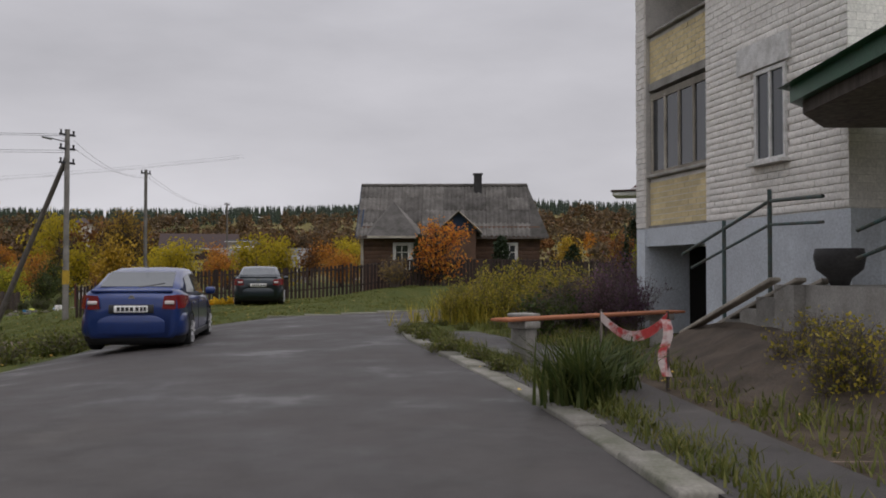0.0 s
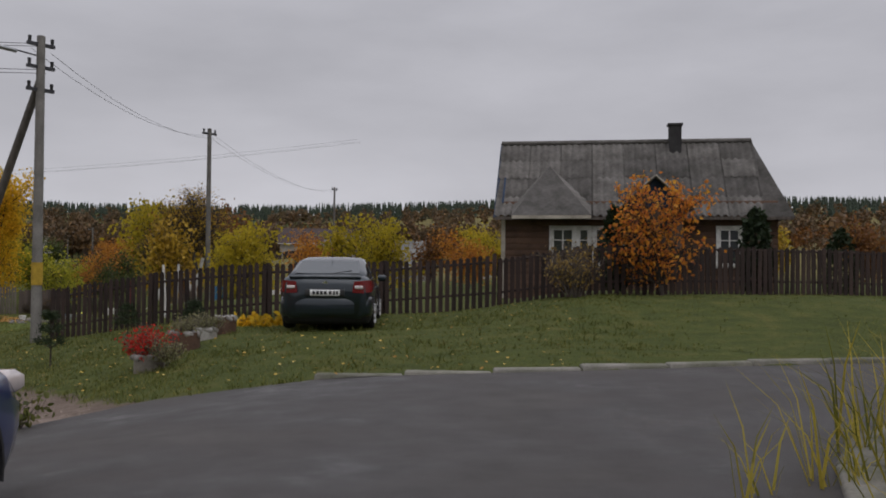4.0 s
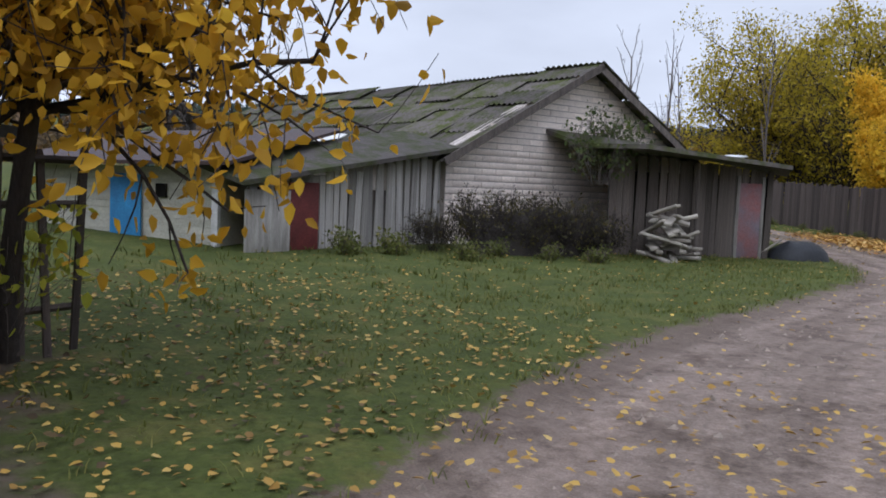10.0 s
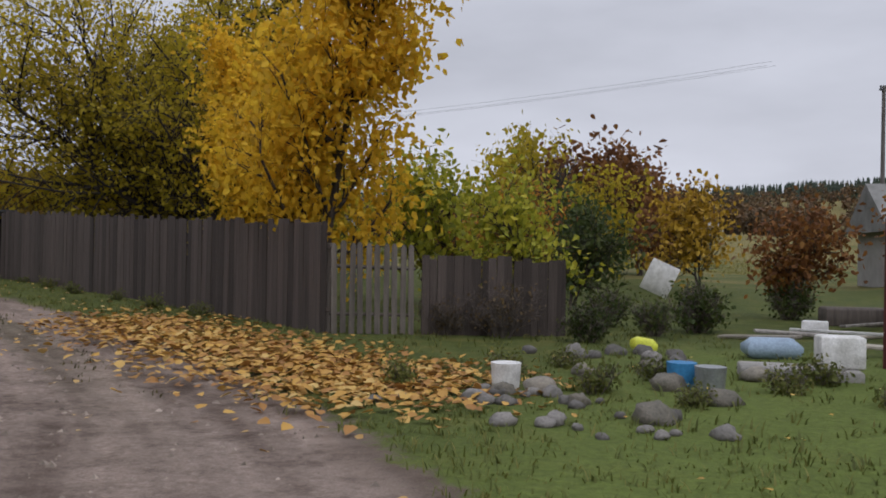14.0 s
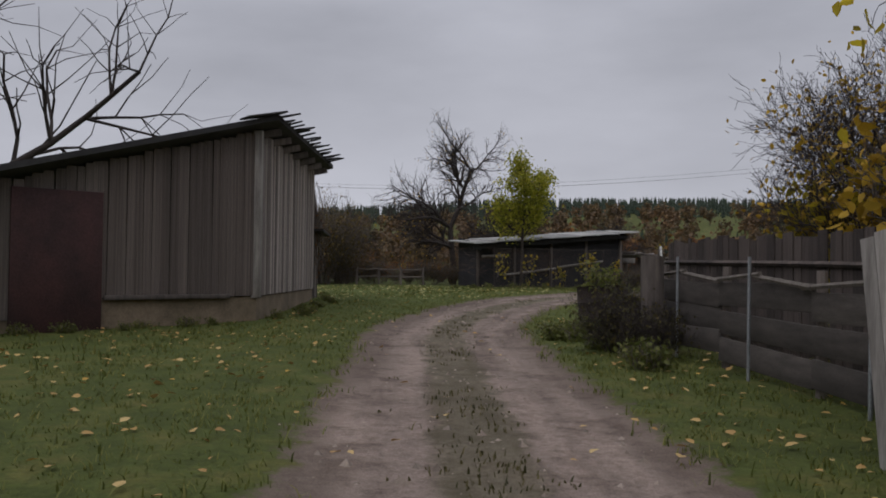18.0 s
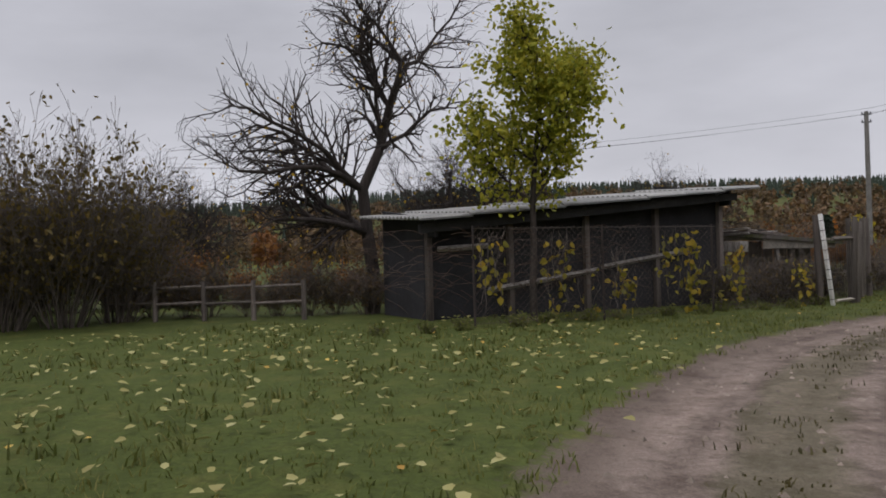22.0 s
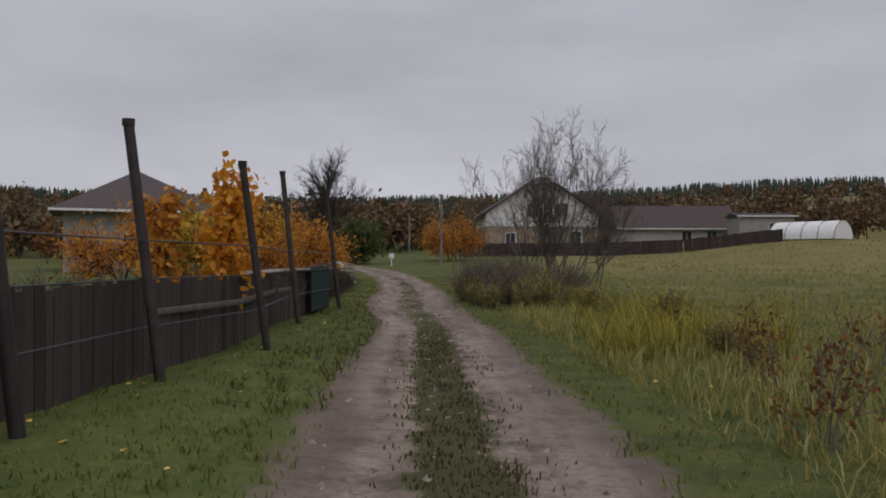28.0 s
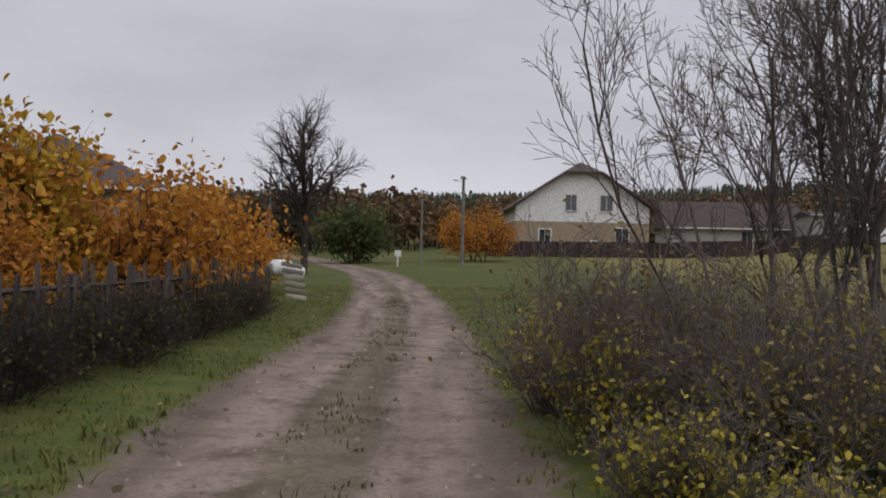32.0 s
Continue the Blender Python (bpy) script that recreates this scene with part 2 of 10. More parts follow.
    sand = mix_node(n, l, 1.0, sand.outputs[0], sg.outputs[0], "MULTIPLY")
    c = mix_node(n, l, math_node(n, l, "MULTIPLY", mid_strip, 0.62), c.outputs[0], (0.062, 0.050, 0.030))
    c = mix_node(n, l, track, c.outputs[0], sand.outputs[0])
    l.new(c.outputs[0], b.inputs["Base Color"])
    b.inputs["Roughness"].default_value = 0.92
    b.inputs["Specular IOR Level"].default_value = 0.15
    hh = math_node(n, l, "ADD", math_node(n, l, "ADD", fine.outputs["Fac"], pit.outputs["Fac"]), math_node(n, l, "MULTIPLY", mid.outputs["Fac"], 2.0))
    bump_node(n, l, hh, b, 0.55, 0.06)
    return m


def asphalt_material():
    m, n, l, b = mat_nodes("asphalt")
    big = noise_node(n, l, 0.55, 5, 0.6)
    mid = noise_node(n, l, 3.0, 5, 0.65)
    fine = noise_node(n, l, 120.0, 3, 0.7)
    c = ramp_node(n, l, big.outputs["Fac"], [(0.3, (0.045, 0.041, 0.039)), (0.55, (0.062, 0.056, 0.053)), (0.75, (0.092, 0.084, 0.078))])
    g = ramp_node(n, l, fine.outputs["Fac"], [(0.25, (0.6, 0.6, 0.6)), (0.75, (1.35, 1.35, 1.35))])
    c = mix_node(n, l, 0.8, c.outputs[0], g.outputs[0], "MULTIPLY")
    s = ramp_node(n, l, mid.outputs["Fac"], [(0.32, (0.75, 0.74, 0.73)), (0.6, (1.05, 1.05, 1.05))])
    c = mix_node(n, l, 1.0, c.outputs[0], s.outputs[0], "MULTIPLY")
    l.new(c.outputs[0], b.inputs["Base Color"])
    r = ramp_node(n, l, big.outputs["Fac"], [(0.34, (0.30, 0.30, 0.30)), (0.42, (0.55, 0.55, 0.55)), (0.6, (0.8, 0.8, 0.8))])
    l.new(r.outputs[0], b.inputs["Roughness"])
    b.inputs["Specular IOR Level"].default_value = 0.4
    bump_node(n, l, fine.outputs["Fac"], b, 0.35, 0.01)
    return m


M_GROUND = ground_material()
M_ASPHALT = asphalt_material()
M_KERB = worn("kerb_concrete", (0.24, 0.225, 0.20), (0.09, 0.095, 0.06), 0.9, 2.2, 40)
M_CONC = worn("concrete", (0.34, 0.325, 0.30), (0.2, 0.19, 0.17), 0.9, 2.5, 35)
M_WHITEBRICK = worn("silicate_brick", (0.82, 0.785, 0.735), (0.72, 0.69, 0.64), 0.9, 1.2, 30, vary=0.06)
M_YELLOWBRICK = worn("yellow_brick", (0.70, 0.58, 0.33), (0.56, 0.46, 0.27), 0.9, 1.2, 30, vary=0.12)
M_MORTAR = worn("mortar", (0.64, 0.61, 0.57), (0.48, 0.455, 0.42), 0.95, 3, 40)
M_PLINTH = worn("pale_blue_plinth", (0.56, 0.60, 0.64), (0.45, 0.48, 0.51), 0.85, 1.5, 30)
M_GREENROOF = worn("green_sheet_metal", (0.03, 0.13, 0.065), (0.02, 0.08, 0.04), 0.45, 3, 40, metal=0.0)
M_WHITE = worn("white_paint", (0.72, 0.71, 0.69), (0.5, 0.49, 0.46), 0.6, 5, 50, amount=0.3, vary=0.06)
M_GLASS = glassy("window_glass", (0.03, 0.035, 0.04))
M_CURTAIN = plain("pale_curtain", (0.45, 0.45, 0.44), 0.9)
# near-black colour that stands in for the shade inside sheds and openings
M_INSIDESHADE = plain("inside_shade_black", (0.012, 0.011, 0.010), 0.95, spec=0.1)
M_RAIL = worn("green_grey_rail_paint", (0.055, 0.10, 0.10), (0.09, 0.07, 0.05), 0.55, 8, 60)
M_WOODGREY = worn("grey_weathered_wood", (0.33, 0.305, 0.275), (0.14, 0.125, 0.11), 0.9, 2.2, 26, 0.5, stretch=(5, 5, 0.5), vary=0.4)
M_WOODPALE = worn("pale_bare_wood", (0.40, 0.36, 0.30), (0.2, 0.18, 0.15), 0.9, 2.2, 26, 0.4, vary=0.3)
M_WOODLIGHT = worn("silvered_planks", (0.44, 0.415, 0.38), (0.22, 0.20, 0.18), 0.9, 2.2, 26, 0.5, stretch=(5, 5, 0.5), vary=0.35)
M_WOODGREY2 = worn("brown_grey_boards", (0.165, 0.142, 0.12), (0.08, 0.068, 0.058), 0.9, 2.2, 26, 0.5, stretch=(5, 5, 0.5), vary=0.3)
M_WOODDARK = worn("dark_aged_wood", (0.155, 0.13, 0.112), (0.07, 0.058, 0.052), 0.9, 2.2, 26, 0.5, stretch=(5, 5, 0.5), vary=0.4)
M_FENCEBROWN = worn("brown_stained_picket", (0.046, 0.029, 0.024), (0.022, 0.015, 0.013), 0.75, 2.0, 24, 0.4, stretch=(5, 5, 0.6), vary=0.35)
M_FENCEBLACK = worn("dark_board_fence", (0.102, 0.080, 0.068), (0.045, 0.036, 0.032), 0.9, 2.0, 24, 0.5, stretch=(5, 5, 0.6), vary=0.35)
M_LOWFENCE = worn("damp_dark_fence_board", (0.066, 0.051, 0.044), (0.03, 0.024, 0.021), 0.9, 2.0, 24, 0.5, stretch=(5, 5, 0.6), vary=0.3)
M_LOGBROWN = worn("brown_house_boards", (0.13, 0.075, 0.05), (0.07, 0.042, 0.03), 0.8, 2, 24, 0.4, vary=0.2)
M_BLUEGABLE = worn("dark_blue_boards", (0.025, 0.045, 0.085), (0.015, 0.026, 0.05), 0.75, 2, 24, vary=0.2)
M_ASBESTOS = worn("grey_corrugated_roof", (0.27, 0.265, 0.25), (0.12, 0.12, 0.105), 0.92, 0.9, 18, 0.35, vary=0.15)
M_MOSSROOF = worn("mossy_corrugated_roof", (0.105, 0.091, 0.082), (0.056, 0.064, 0.017), 0.95, 2.2, 12, 0.9, amount=0.22, vary=0.35)
M_TAR = worn("tar_felt", (0.05, 0.048, 0.047), (0.025, 0.024, 0.024), 0.8, 2.5, 30)
M_TEAL = worn("pale_teal_sheet_metal", (0.42, 0.57, 0.56), (0.31, 0.43, 0.42), 0.5, 1.6, 30, 0.1, amount=0.3, vary=0.05)
M_GALV = worn("galvanised_sheet", (0.37, 0.385, 0.40), (0.25, 0.26, 0.27), 0.42, 4, 40, 0.1, metal=0.6, vary=0.08)
M_REDDOOR = worn("dark_red_paint", (0.13, 0.03, 0.027), (0.075, 0.02, 0.018), 0.7, 3, 30)
M_BLUEDOOR = worn("bright_blue_paint", (0.05, 0.24, 0.47), (0.04, 0.16, 0.33), 0.6, 3, 30)
M_CREAM = worn("cream_siding", (0.50, 0.485, 0.40), (0.36, 0.345, 0.28), 0.75, 2, 30, vary=0.08)
M_RUBBER = plain("black_rubber", (0.017, 0.017, 0.018), 0.8, spec=0.3)
M_POLE = worn("grey_concrete_pole", (0.20, 0.19, 0.175), (0.11, 0.105, 0.095), 0.9, 2, 30)
M_POLEWOOD = worn("dark_wooden_pole", (0.165, 0.15, 0.135), (0.08, 0.072, 0.064), 0.9, 2, 26, stretch=(5, 5, 0.5))
M_STEEL = plain("dark_steel", (0.06, 0.06, 0.065), 0.5, 0.7)
M_RUSTPOST = worn("dark_rusty_pipe", (0.045, 0.033, 0.028), (0.022, 0.018, 0.017), 0.7, 6, 50)
M_WIRE = plain("cable_black", (0.03, 0.03, 0.032), 0.6)
M_BARK = worn("dark_bark", (0.075, 0.06, 0.05), (0.032, 0.027, 0.023), 0.95, 6, 40, 0.8, stretch=(3, 3, 0.6))
M_TWIG = worn("grey_brown_twig", (0.155, 0.127, 0.108), (0.09, 0.075, 0.064), 0.9, 6, 40)
M_BIRCH = worn("birch_bark", (0.66, 0.64, 0.60), (0.10, 0.09, 0.08), 0.8, 3.2, 40, 0.3, amount=0.16, stretch=(1, 1, 3.5))


M_LIME = worn("whitewashed_bark", (0.68, 0.67, 0.64), (0.40, 0.38, 0.34), 0.9, 5, 40)
L_GOLD = leafy("golden_leaf", [(0.34, 0.24, 0.02), (0.66, 0.42, 0.025), (0.84, 0.56, 0.04), (0.90, 0.67, 0.08)], trans=0.62)
L_OLIVE = leafy("olive_yellow_leaf", [(0.18, 0.155, 0.018), (0.42, 0.34, 0.028), (0.50, 0.39, 0.03), (0.70, 0.52, 0.06)], trans=0.65)
L_ORANGE = leafy("orange_leaf", [(0.16, 0.07, 0.02), (0.38, 0.14, 0.025), (0.56, 0.25, 0.03), (0.60, 0.37, 0.06)])
L_DULLGOLD = leafy("dull_gold_leaf", [(0.17, 0.12, 0.02), (0.36, 0.22, 0.02), (0.52, 0.33, 0.03), (0.62, 0.42, 0.07)], trans=0.3)
L_AMBER = leafy("amber_leaf", [(0.24, 0.14, 0.02), (0.56, 0.31, 0.02), (0.79, 0.46, 0.03), (0.87, 0.59, 0.055)], trans=0.5)
L_YGREEN = leafy("yellow_green_leaf", [(0.10, 0.12, 0.014), (0.24, 0.26, 0.025), (0.42, 0.40, 0.04), (0.60, 0.50, 0.06)])
L_GREEN = leafy("dull_green_leaf", [(0.022, 0.035, 0.012), (0.05, 0.075, 0.02), (0.09, 0.11, 0.03), (0.16, 0.16, 0.05)])
L_RUSSET = leafy("russet_leaf", [(0.07, 0.035, 0.018), (0.15, 0.065, 0.025), (0.25, 0.11, 0.03), (0.33, 0.19, 0.05)])
L_BROWN = leafy("brown_dry_leaf", [(0.045, 0.033, 0.022), (0.09, 0.065, 0.038), (0.16, 0.11, 0.055), (0.24, 0.17, 0.07)])
L_RED = leafy("scarlet_flower", [(0.25, 0.015, 0.012), (0.5, 0.03, 0.02), (0.62, 0.05, 0.04)])
L_PURPLE = leafy("purple_aster", [(0.05, 0.042, 0.03), (0.10, 0.065, 0.06), (0.17, 0.09, 0.15), (0.30, 0.16, 0.30)])
L_GOLDROD = leafy("goldenrod", [(0.07, 0.09, 0.015), (0.20, 0.19, 0.03), (0.44, 0.35, 0.05), (0.55, 0.44, 0.09)])
L_TRODDEN = leafy("trodden_grass", [(0.030, 0.029, 0.014), (0.052, 0.050, 0.019), (0.085, 0.075, 0.028), (0.14, 0.115, 0.045)])
L_GRASS = leafy("grass_blade", [(0.05, 0.060, 0.016), (0.095, 0.113, 0.026), (0.155, 0.165, 0.042), (0.27, 0.23, 0.08)])
L_DRY = leafy("dry_grass_blade", [(0.11, 0.12, 0.03), (0.19, 0.185, 0.05), (0.29, 0.255, 0.085), (0.41, 0.34, 0.13)])
L_FALLEN = leafy("fallen_leaf", [(0.22, 0.12, 0.03), (0.44, 0.26, 0.05), (0.60, 0.42, 0.10), (0.66, 0.54, 0.22)], trans=0.1)
L_SPRUCE = leafy("spruce_needles", [(0.010, 0.019, 0.011), (0.018, 0.03, 0.016), (0.03, 0.045, 0.022)], trans=0.05)
L_WOODS = leafy("autumn_woods", [(0.07, 0.050, 0.032), (0.10, 0.066, 0.037), (0.15, 0.087, 0.039), (0.21, 0.125, 0.045)], trans=0.1)

# ---- building blocks ----
class Geo:
    """Vertices and faces gathered for one mesh."""

    def __init__(self):
        self.v, self.f, self.n = [], [], 0

    def add(self, verts, faces):
        verts = np.asarray(verts, float).reshape(-1, 3)
        faces = np.asarray(faces, int)
        self.v.append(verts)
        self.f.append(faces + self.n)
        self.n += len(verts)
        return self

    def box(self, lo, hi, m=None, bevel=0.0):
        (x0, y0, z0), (x1, y1, z1) = lo, hi
        if bevel > 0:
            b = bevel
            v = []
            for z, i in ((z0, b), (z0 + b, 0), (z1 - b, 0), (z1, b)):
                v += [(x0 + i, y0 + i, z), (x1 - i, y0 + i, z), (x1 - i, y1 - i, z), (x0 + i, y1 - i, z)]
            f = [(3, 2, 1, 0), (12, 13, 14, 15)]
            for k in range(3):
                for j in range(4):
                    f.append((4 * k + j, 4 * k + (j + 1) % 4, 4 * k + 4 + (j + 1) % 4, 4 * k + 4 + j))
        else:
            v = [(x0, y0, z0), (x1, y0, z0), (x1, y1, z0), (x0, y1, z0), (x0, y0, z1), (x1, y0, z1), (x1, y1, z1), (x0, y1, z1)]
            f = [(3, 2, 1, 0), (4, 5, 6, 7), (0, 1, 5, 4), (1, 2, 6, 5), (2, 3, 7, 6), (3, 0, 4, 7)]
        v = np.array(v)
        if m is not None:
            v = (np.array(m.to_3x3()) @ v.T).T + np.array(m.translation)
        return self.add(v, f)

    def tube(self, p, q, r0, r1=None, sides=6, caps=True):
        p, q = np.array(p, float), np.array(q, float)
        r1 = r0 if r1 is None else r1
        d = q - p
        d = d / max(np.linalg.norm(d), 1e-9)
        a = np.cross(d, (0, 0, 1) if abs(d[2]) < 0.9 else (1, 0, 0))
        a /= np.linalg.norm(a)
        b = np.cross(d, a)
        ang = np.arange(sides) * 2 * np.pi / sides
        ring = np.cos(ang)[:, None] * a + np.sin(ang)[:, None] * b
        k = np.arange(sides)
        self.add(np.r_[p + ring * r0, q + ring * r1], np.c_[k, (k + 1) % sides, sides + (k + 1) % sides, sides + k][:, ::-1])
        if caps:
            self.f.append(np.array([list(range(self.n - 2 * sides, self.n - sides))]))
            self.f.append(np.array([list(range(self.n - sides, self.n))[::-1]]))
        return self

    def path(self, pts, r, sides=6):
        for a, b in zip(pts[:-1], pts[1:]):
            self.tube(a, b, r, r, sides)
        return self

    def prism(self, poly, lo, hi, m=None):
        """A polygon in x, z pushed from y = lo to y = hi."""
        k = len(poly)
        v = [(x, lo, z) for x, z in poly] + [(x, hi, z) for x, z in poly]
        f = [(i, (i + 1) % k, k + (i + 1) % k, k + i) for i in range(k)]
        v = np.array(v, float)
        if m is not None:
            v = (np.array(m.to_3x3()) @ v.T).T + np.array(m.translation)
        self.add(v, f)
        self.f.append(np.array([[self.n - 2 * k + i for i in range(k)][::-1]]))
        self.f.append(np.array([[self.n - k + i for i in range(k)]]))
        return self

    def slab(self, poly, z0, z1):
        """A flat polygon in x, y with a thickness."""
        k = len(poly)
        v = [(x, y, z0) for x, y in poly] + [(x, y, z1) for x, y in poly]
        self.add(v, [(i, (i + 1) % k, k + (i + 1) % k, k + i) for i in range(k)])
        self.f.append(np.array([[self.n - 2 * k + i for i in range(k)][::-1]]))
        self.f.append(np.array([[self.n - k + i for i in range(k)]]))
        return self

    def mesh(self, name, mat, smooth=False):
        me = bpy.data.meshes.new(name)
        verts = np.concatenate(self.v)
        loops, starts, totals = [], [], []
        at = 0
        for block in self.f:
            block = np.atleast_2d(block)
            rows, k = block.shape
            loops.append(block.ravel())
            starts.append(at + np.arange(rows) * k)
            totals.append(np.full(rows, k))
            at += rows * k
        loops, starts = np.concatenate(loops), np.concatenate(starts)
        me.vertices.add(len(verts))
        me.vertices.foreach_set("co", verts.astype(np.float32).ravel())
        me.loops.add(len(loops))
        me.loops.foreach_set("vertex_index", loops.astype(np.int32))
        me.polygons.add(len(starts))
        me.polygons.foreach_set("loop_start", starts.astype(np.int32))
        me.update(calc_edges=True)
        if smooth:
            me.polygons.foreach_set("use_smooth", np.ones(len(starts), bool))
        elif len(starts) < 60000:
            me.set_sharp_from_angle(angle=radians(50))
        me.materials.append(mat)
        me.validate()
        return me


def part(name, geo, mat, parent=None, label="", smooth=False):
    """One mesh object under a thing or a part."""
    me = geo if isinstance(geo, bpy.types.Mesh) else geo.mesh(name, mat, smooth)
    ob = new(name, me)
    if parent is not None:
        ob.parent = parent
    if label:
        tagged(ob, label)
    return ob


def thing(name, label, category, m=None, group="", kind=""):
    ob = new(name)
    ob.empty_display_size = 0.2
    if m is not None:
        ob.matrix_world = m
    return tagged(ob, label, category, group, kind)


def solo(name, geo, mat, label, category, group="", kind="", smooth=False, m=None):
    ob = part(name, geo, mat, None, "", smooth)
    if m is not None:
        ob.matrix_world = m
    return tagged(ob, label, category, group, kind)


def loft(rings, close=True):
    """Skin over rings with the same number of points each."""
    rings = np.array(rings, float)
    n, k = rings.shape[:2]
    i = np.arange(n * k).reshape(n, k)
    j = np.roll(i, -1, 1) if close else i[:, 1:]
    a = i if close else i[:, :-1]
    g = Geo().add(rings.reshape(-1, 3), np.stack([a[:-1], j[:-1], j[1:], a[1:]], -1).reshape(-1, 4))
    if close:
        g.f.append(i[:1, ::-1].copy()), g.f.append(i[-1:].copy())
    return g


def ease(a):
    a = np.clip(a, 0, 1)
    return a * a * (3 - 2 * a)


# ---- the lie of the land ----
FALL_S = [0, 2.5, 4.6, 5.6, 6.6, 7.9, 9.2, 10.4, 11.6, 12.8, 14, 19.3, 25.7, 30.6, 35.6, 40, 45, 50, 54.4, 58, 62, 69]
FALL_Z = [0.12, 0.06, 0.0, -0.12, -0.25, -0.47, -0.66, -0.90, -1.08, -1.20, -1.36, -1.40, -1.18, -1.0, -0.86, -0.78, -0.72, -0.61, -0.47, -0.4, -0.37, -0.29]


def land(x, y):
    """The height of the ground."""
    x, y = np.asarray(x, float), np.asarray(y, float)
    s = -x - 0.55 * np.clip(y - 24, 0, 16)
    s = np.where(y < 12, np.minimum(s, 6), s)
    z = np.interp(s, FALL_S, FALL_Z)
    z = z + 0.04 * ease((x + 17) / 3) * ease((y - 24.3) / 2) * ease((60 - y) / 10) * ease((6 - x) / 3)
    z = z + 0.5 * ease((x + 5.5) / 4.5) * ease((y - 26.5) / 6.5) * ease((42 - y) / 5) * ease((10 - x) / 4)
    z = z + 0.018 * np.clip(y - 125, 0, 50) + 0.035 * np.clip(y - 175, 0, 90)
    far = np.hypot(x + 40, y - 60)
    z = z + 2.6 * ease((x + 78) / 28) * ease((y - 165) / 55) * ease((130 - x) / 60)
    z = z + (31 * ease((far - 250) / 330) + 19 * ease((far - 520) / 230)) * (0.9 + 0.1 * np.sin(np.arctan2(y - 60, x + 40) * 5 + 0.6))
    return z


def gz(x, y):
    return float(land(x, y))


def curve(points, step=0.5):
    """A smooth line through points in the plan, in even steps."""
    p = np.array(points, float)
    p = np.vstack([2 * p[0] - p[1], p, 2 * p[-1] - p[-2]])
    out = []
    for i in range(1, len(p) - 2):
        k = max(2, int(np.hypot(*(p[i + 1] - p[i])) / step))
        for t in np.arange(k) / k:
            out.append(0.5 * (2 * p[i] + (p[i + 1] - p[i - 1]) * t + (2 * p[i - 1] - 5 * p[i] + 4 * p[i + 1] - p[i + 2]) * t * t + (3 * p[i] - p[i - 1] - 3 * p[i + 1] + p[i + 2]) * t**3))
    out.append(p[-2])
    return np.array(out)


TRACK = curve([(-6.6, 21.3), (-10.3, 24.35), (-14.6, 26.95), (-18.2, 30.6), (-20.7, 34.5), (-22.4, 39), (-24.3, 43.4), (-28, 47.5), (-33, 50.6), (-38, 52.6), (-43, 53.6), (-48.5, 54.8),
               (-54.8, 56.4), (-60.5, 59.3), (-65, 63.2), (-68.1, 67.9), (-69.75, 73.3), (-70.95, 78.6), (-72.2, 83.9), (-73.7, 90.05), (-75.3, 95.5), (-77, 101.5), (-79.1, 107.4),
               (-81, 113.4), (-84.3, 124.4), (-90, 140), (-97, 156), (-106, 172), (-116, 188), (-140, 215)])


def step_at(x, y):
    return int(((TRACK - np.array((x, y))) ** 2).sum(1).argmin())


# half the track's width where it narrows and widens
HALF_AT = [step_at(*q) for q in ((-10, 25), (-24, 43.5), (-42.3, 53.4), (-60, 59), (-70.7, 77), (-75.9, 98), (-77.4, 102.7), (-79.8, 109.6), (-97, 156))]
HALF = np.interp(np.arange(len(TRACK)), HALF_AT, [1.45, 1.42, 1.25, 1.3, 1.26, 1.14, 1.08, 1.42, 1.45])


def lane_of(x, y):
    """Signed distance from the track's middle line (right of it positive), counted so that its edge lies at 1.55, and the step along it."""
    pts = np.c_[np.ravel(x), np.ravel(y)]
    out, at = np.full(len(pts), 40.0), np.zeros(len(pts), int)
    a, b = TRACK[:-1], TRACK[1:]
    d = b - a
    ll = (d**2).sum(1)
    near = np.where((pts[:, 0] > -160) & (pts[:, 0] < 10) & (pts[:, 1] > 5) & (pts[:, 1] < 235))[0]
    for c in range(0, len(near), 4000):
        i = near[c:c + 4000]
        w = pts[i][:, None] - a[None]
        t = np.clip((w * d).sum(2) / ll, 0, 1)
        off = w - t[..., None] * d
        dist = np.sqrt((off**2).sum(2))
        k = dist.argmin(1)
        r = np.arange(len(i))
        sign = np.sign(w[r, k, 0] * d[k, 1] - w[r, k, 1] * d[k, 0])
        out[i], at[i] = np.clip(dist[r, k] * 1.55 / HALF[k], 0, 40) * np.where(sign == 0, 1, sign), k
    return out, at


ROAD_EDGE = [(2.3, -14), (1.9, 0), (1.25, 4.5), (0.95, 7.0), (0.55, 9.3), (0.0, 12.0), (-0.55, 14.6), (-0.8, 17.0), (-0.55, 19.4), (0.6, 21.4), (3.0, 22.4), (14, 23.4), (30, 24.2)]
ROAD_FAR = [(30, 28.2), (12, 27.0), (4, 26.0), (-0.8, 24.6), (-4.9, 23.8), (-6.6, 23.4)]
ROAD_LEFT = [(-7.6, 22.3), (-7.9, 20.6), (-7.4, 18), (-7.0, 14), (-6.7, 8), (-6.5, 0), (-6.5, -14)]
ROAD_POLY = np.array(ROAD_EDGE + ROAD_FAR + ROAD_LEFT)


def inside(poly, x, y):
    r = np.zeros(np.shape(x), bool)
    for (x0, y0), (x1, y1) in zip(poly, np.roll(poly, -1, 0)):
        c = (y0 > y) != (y1 > y)
        r ^= c & (x < (x1 - x0) * (y - y0) / (y1 - y0 + 1e-12) + x0)
    return r


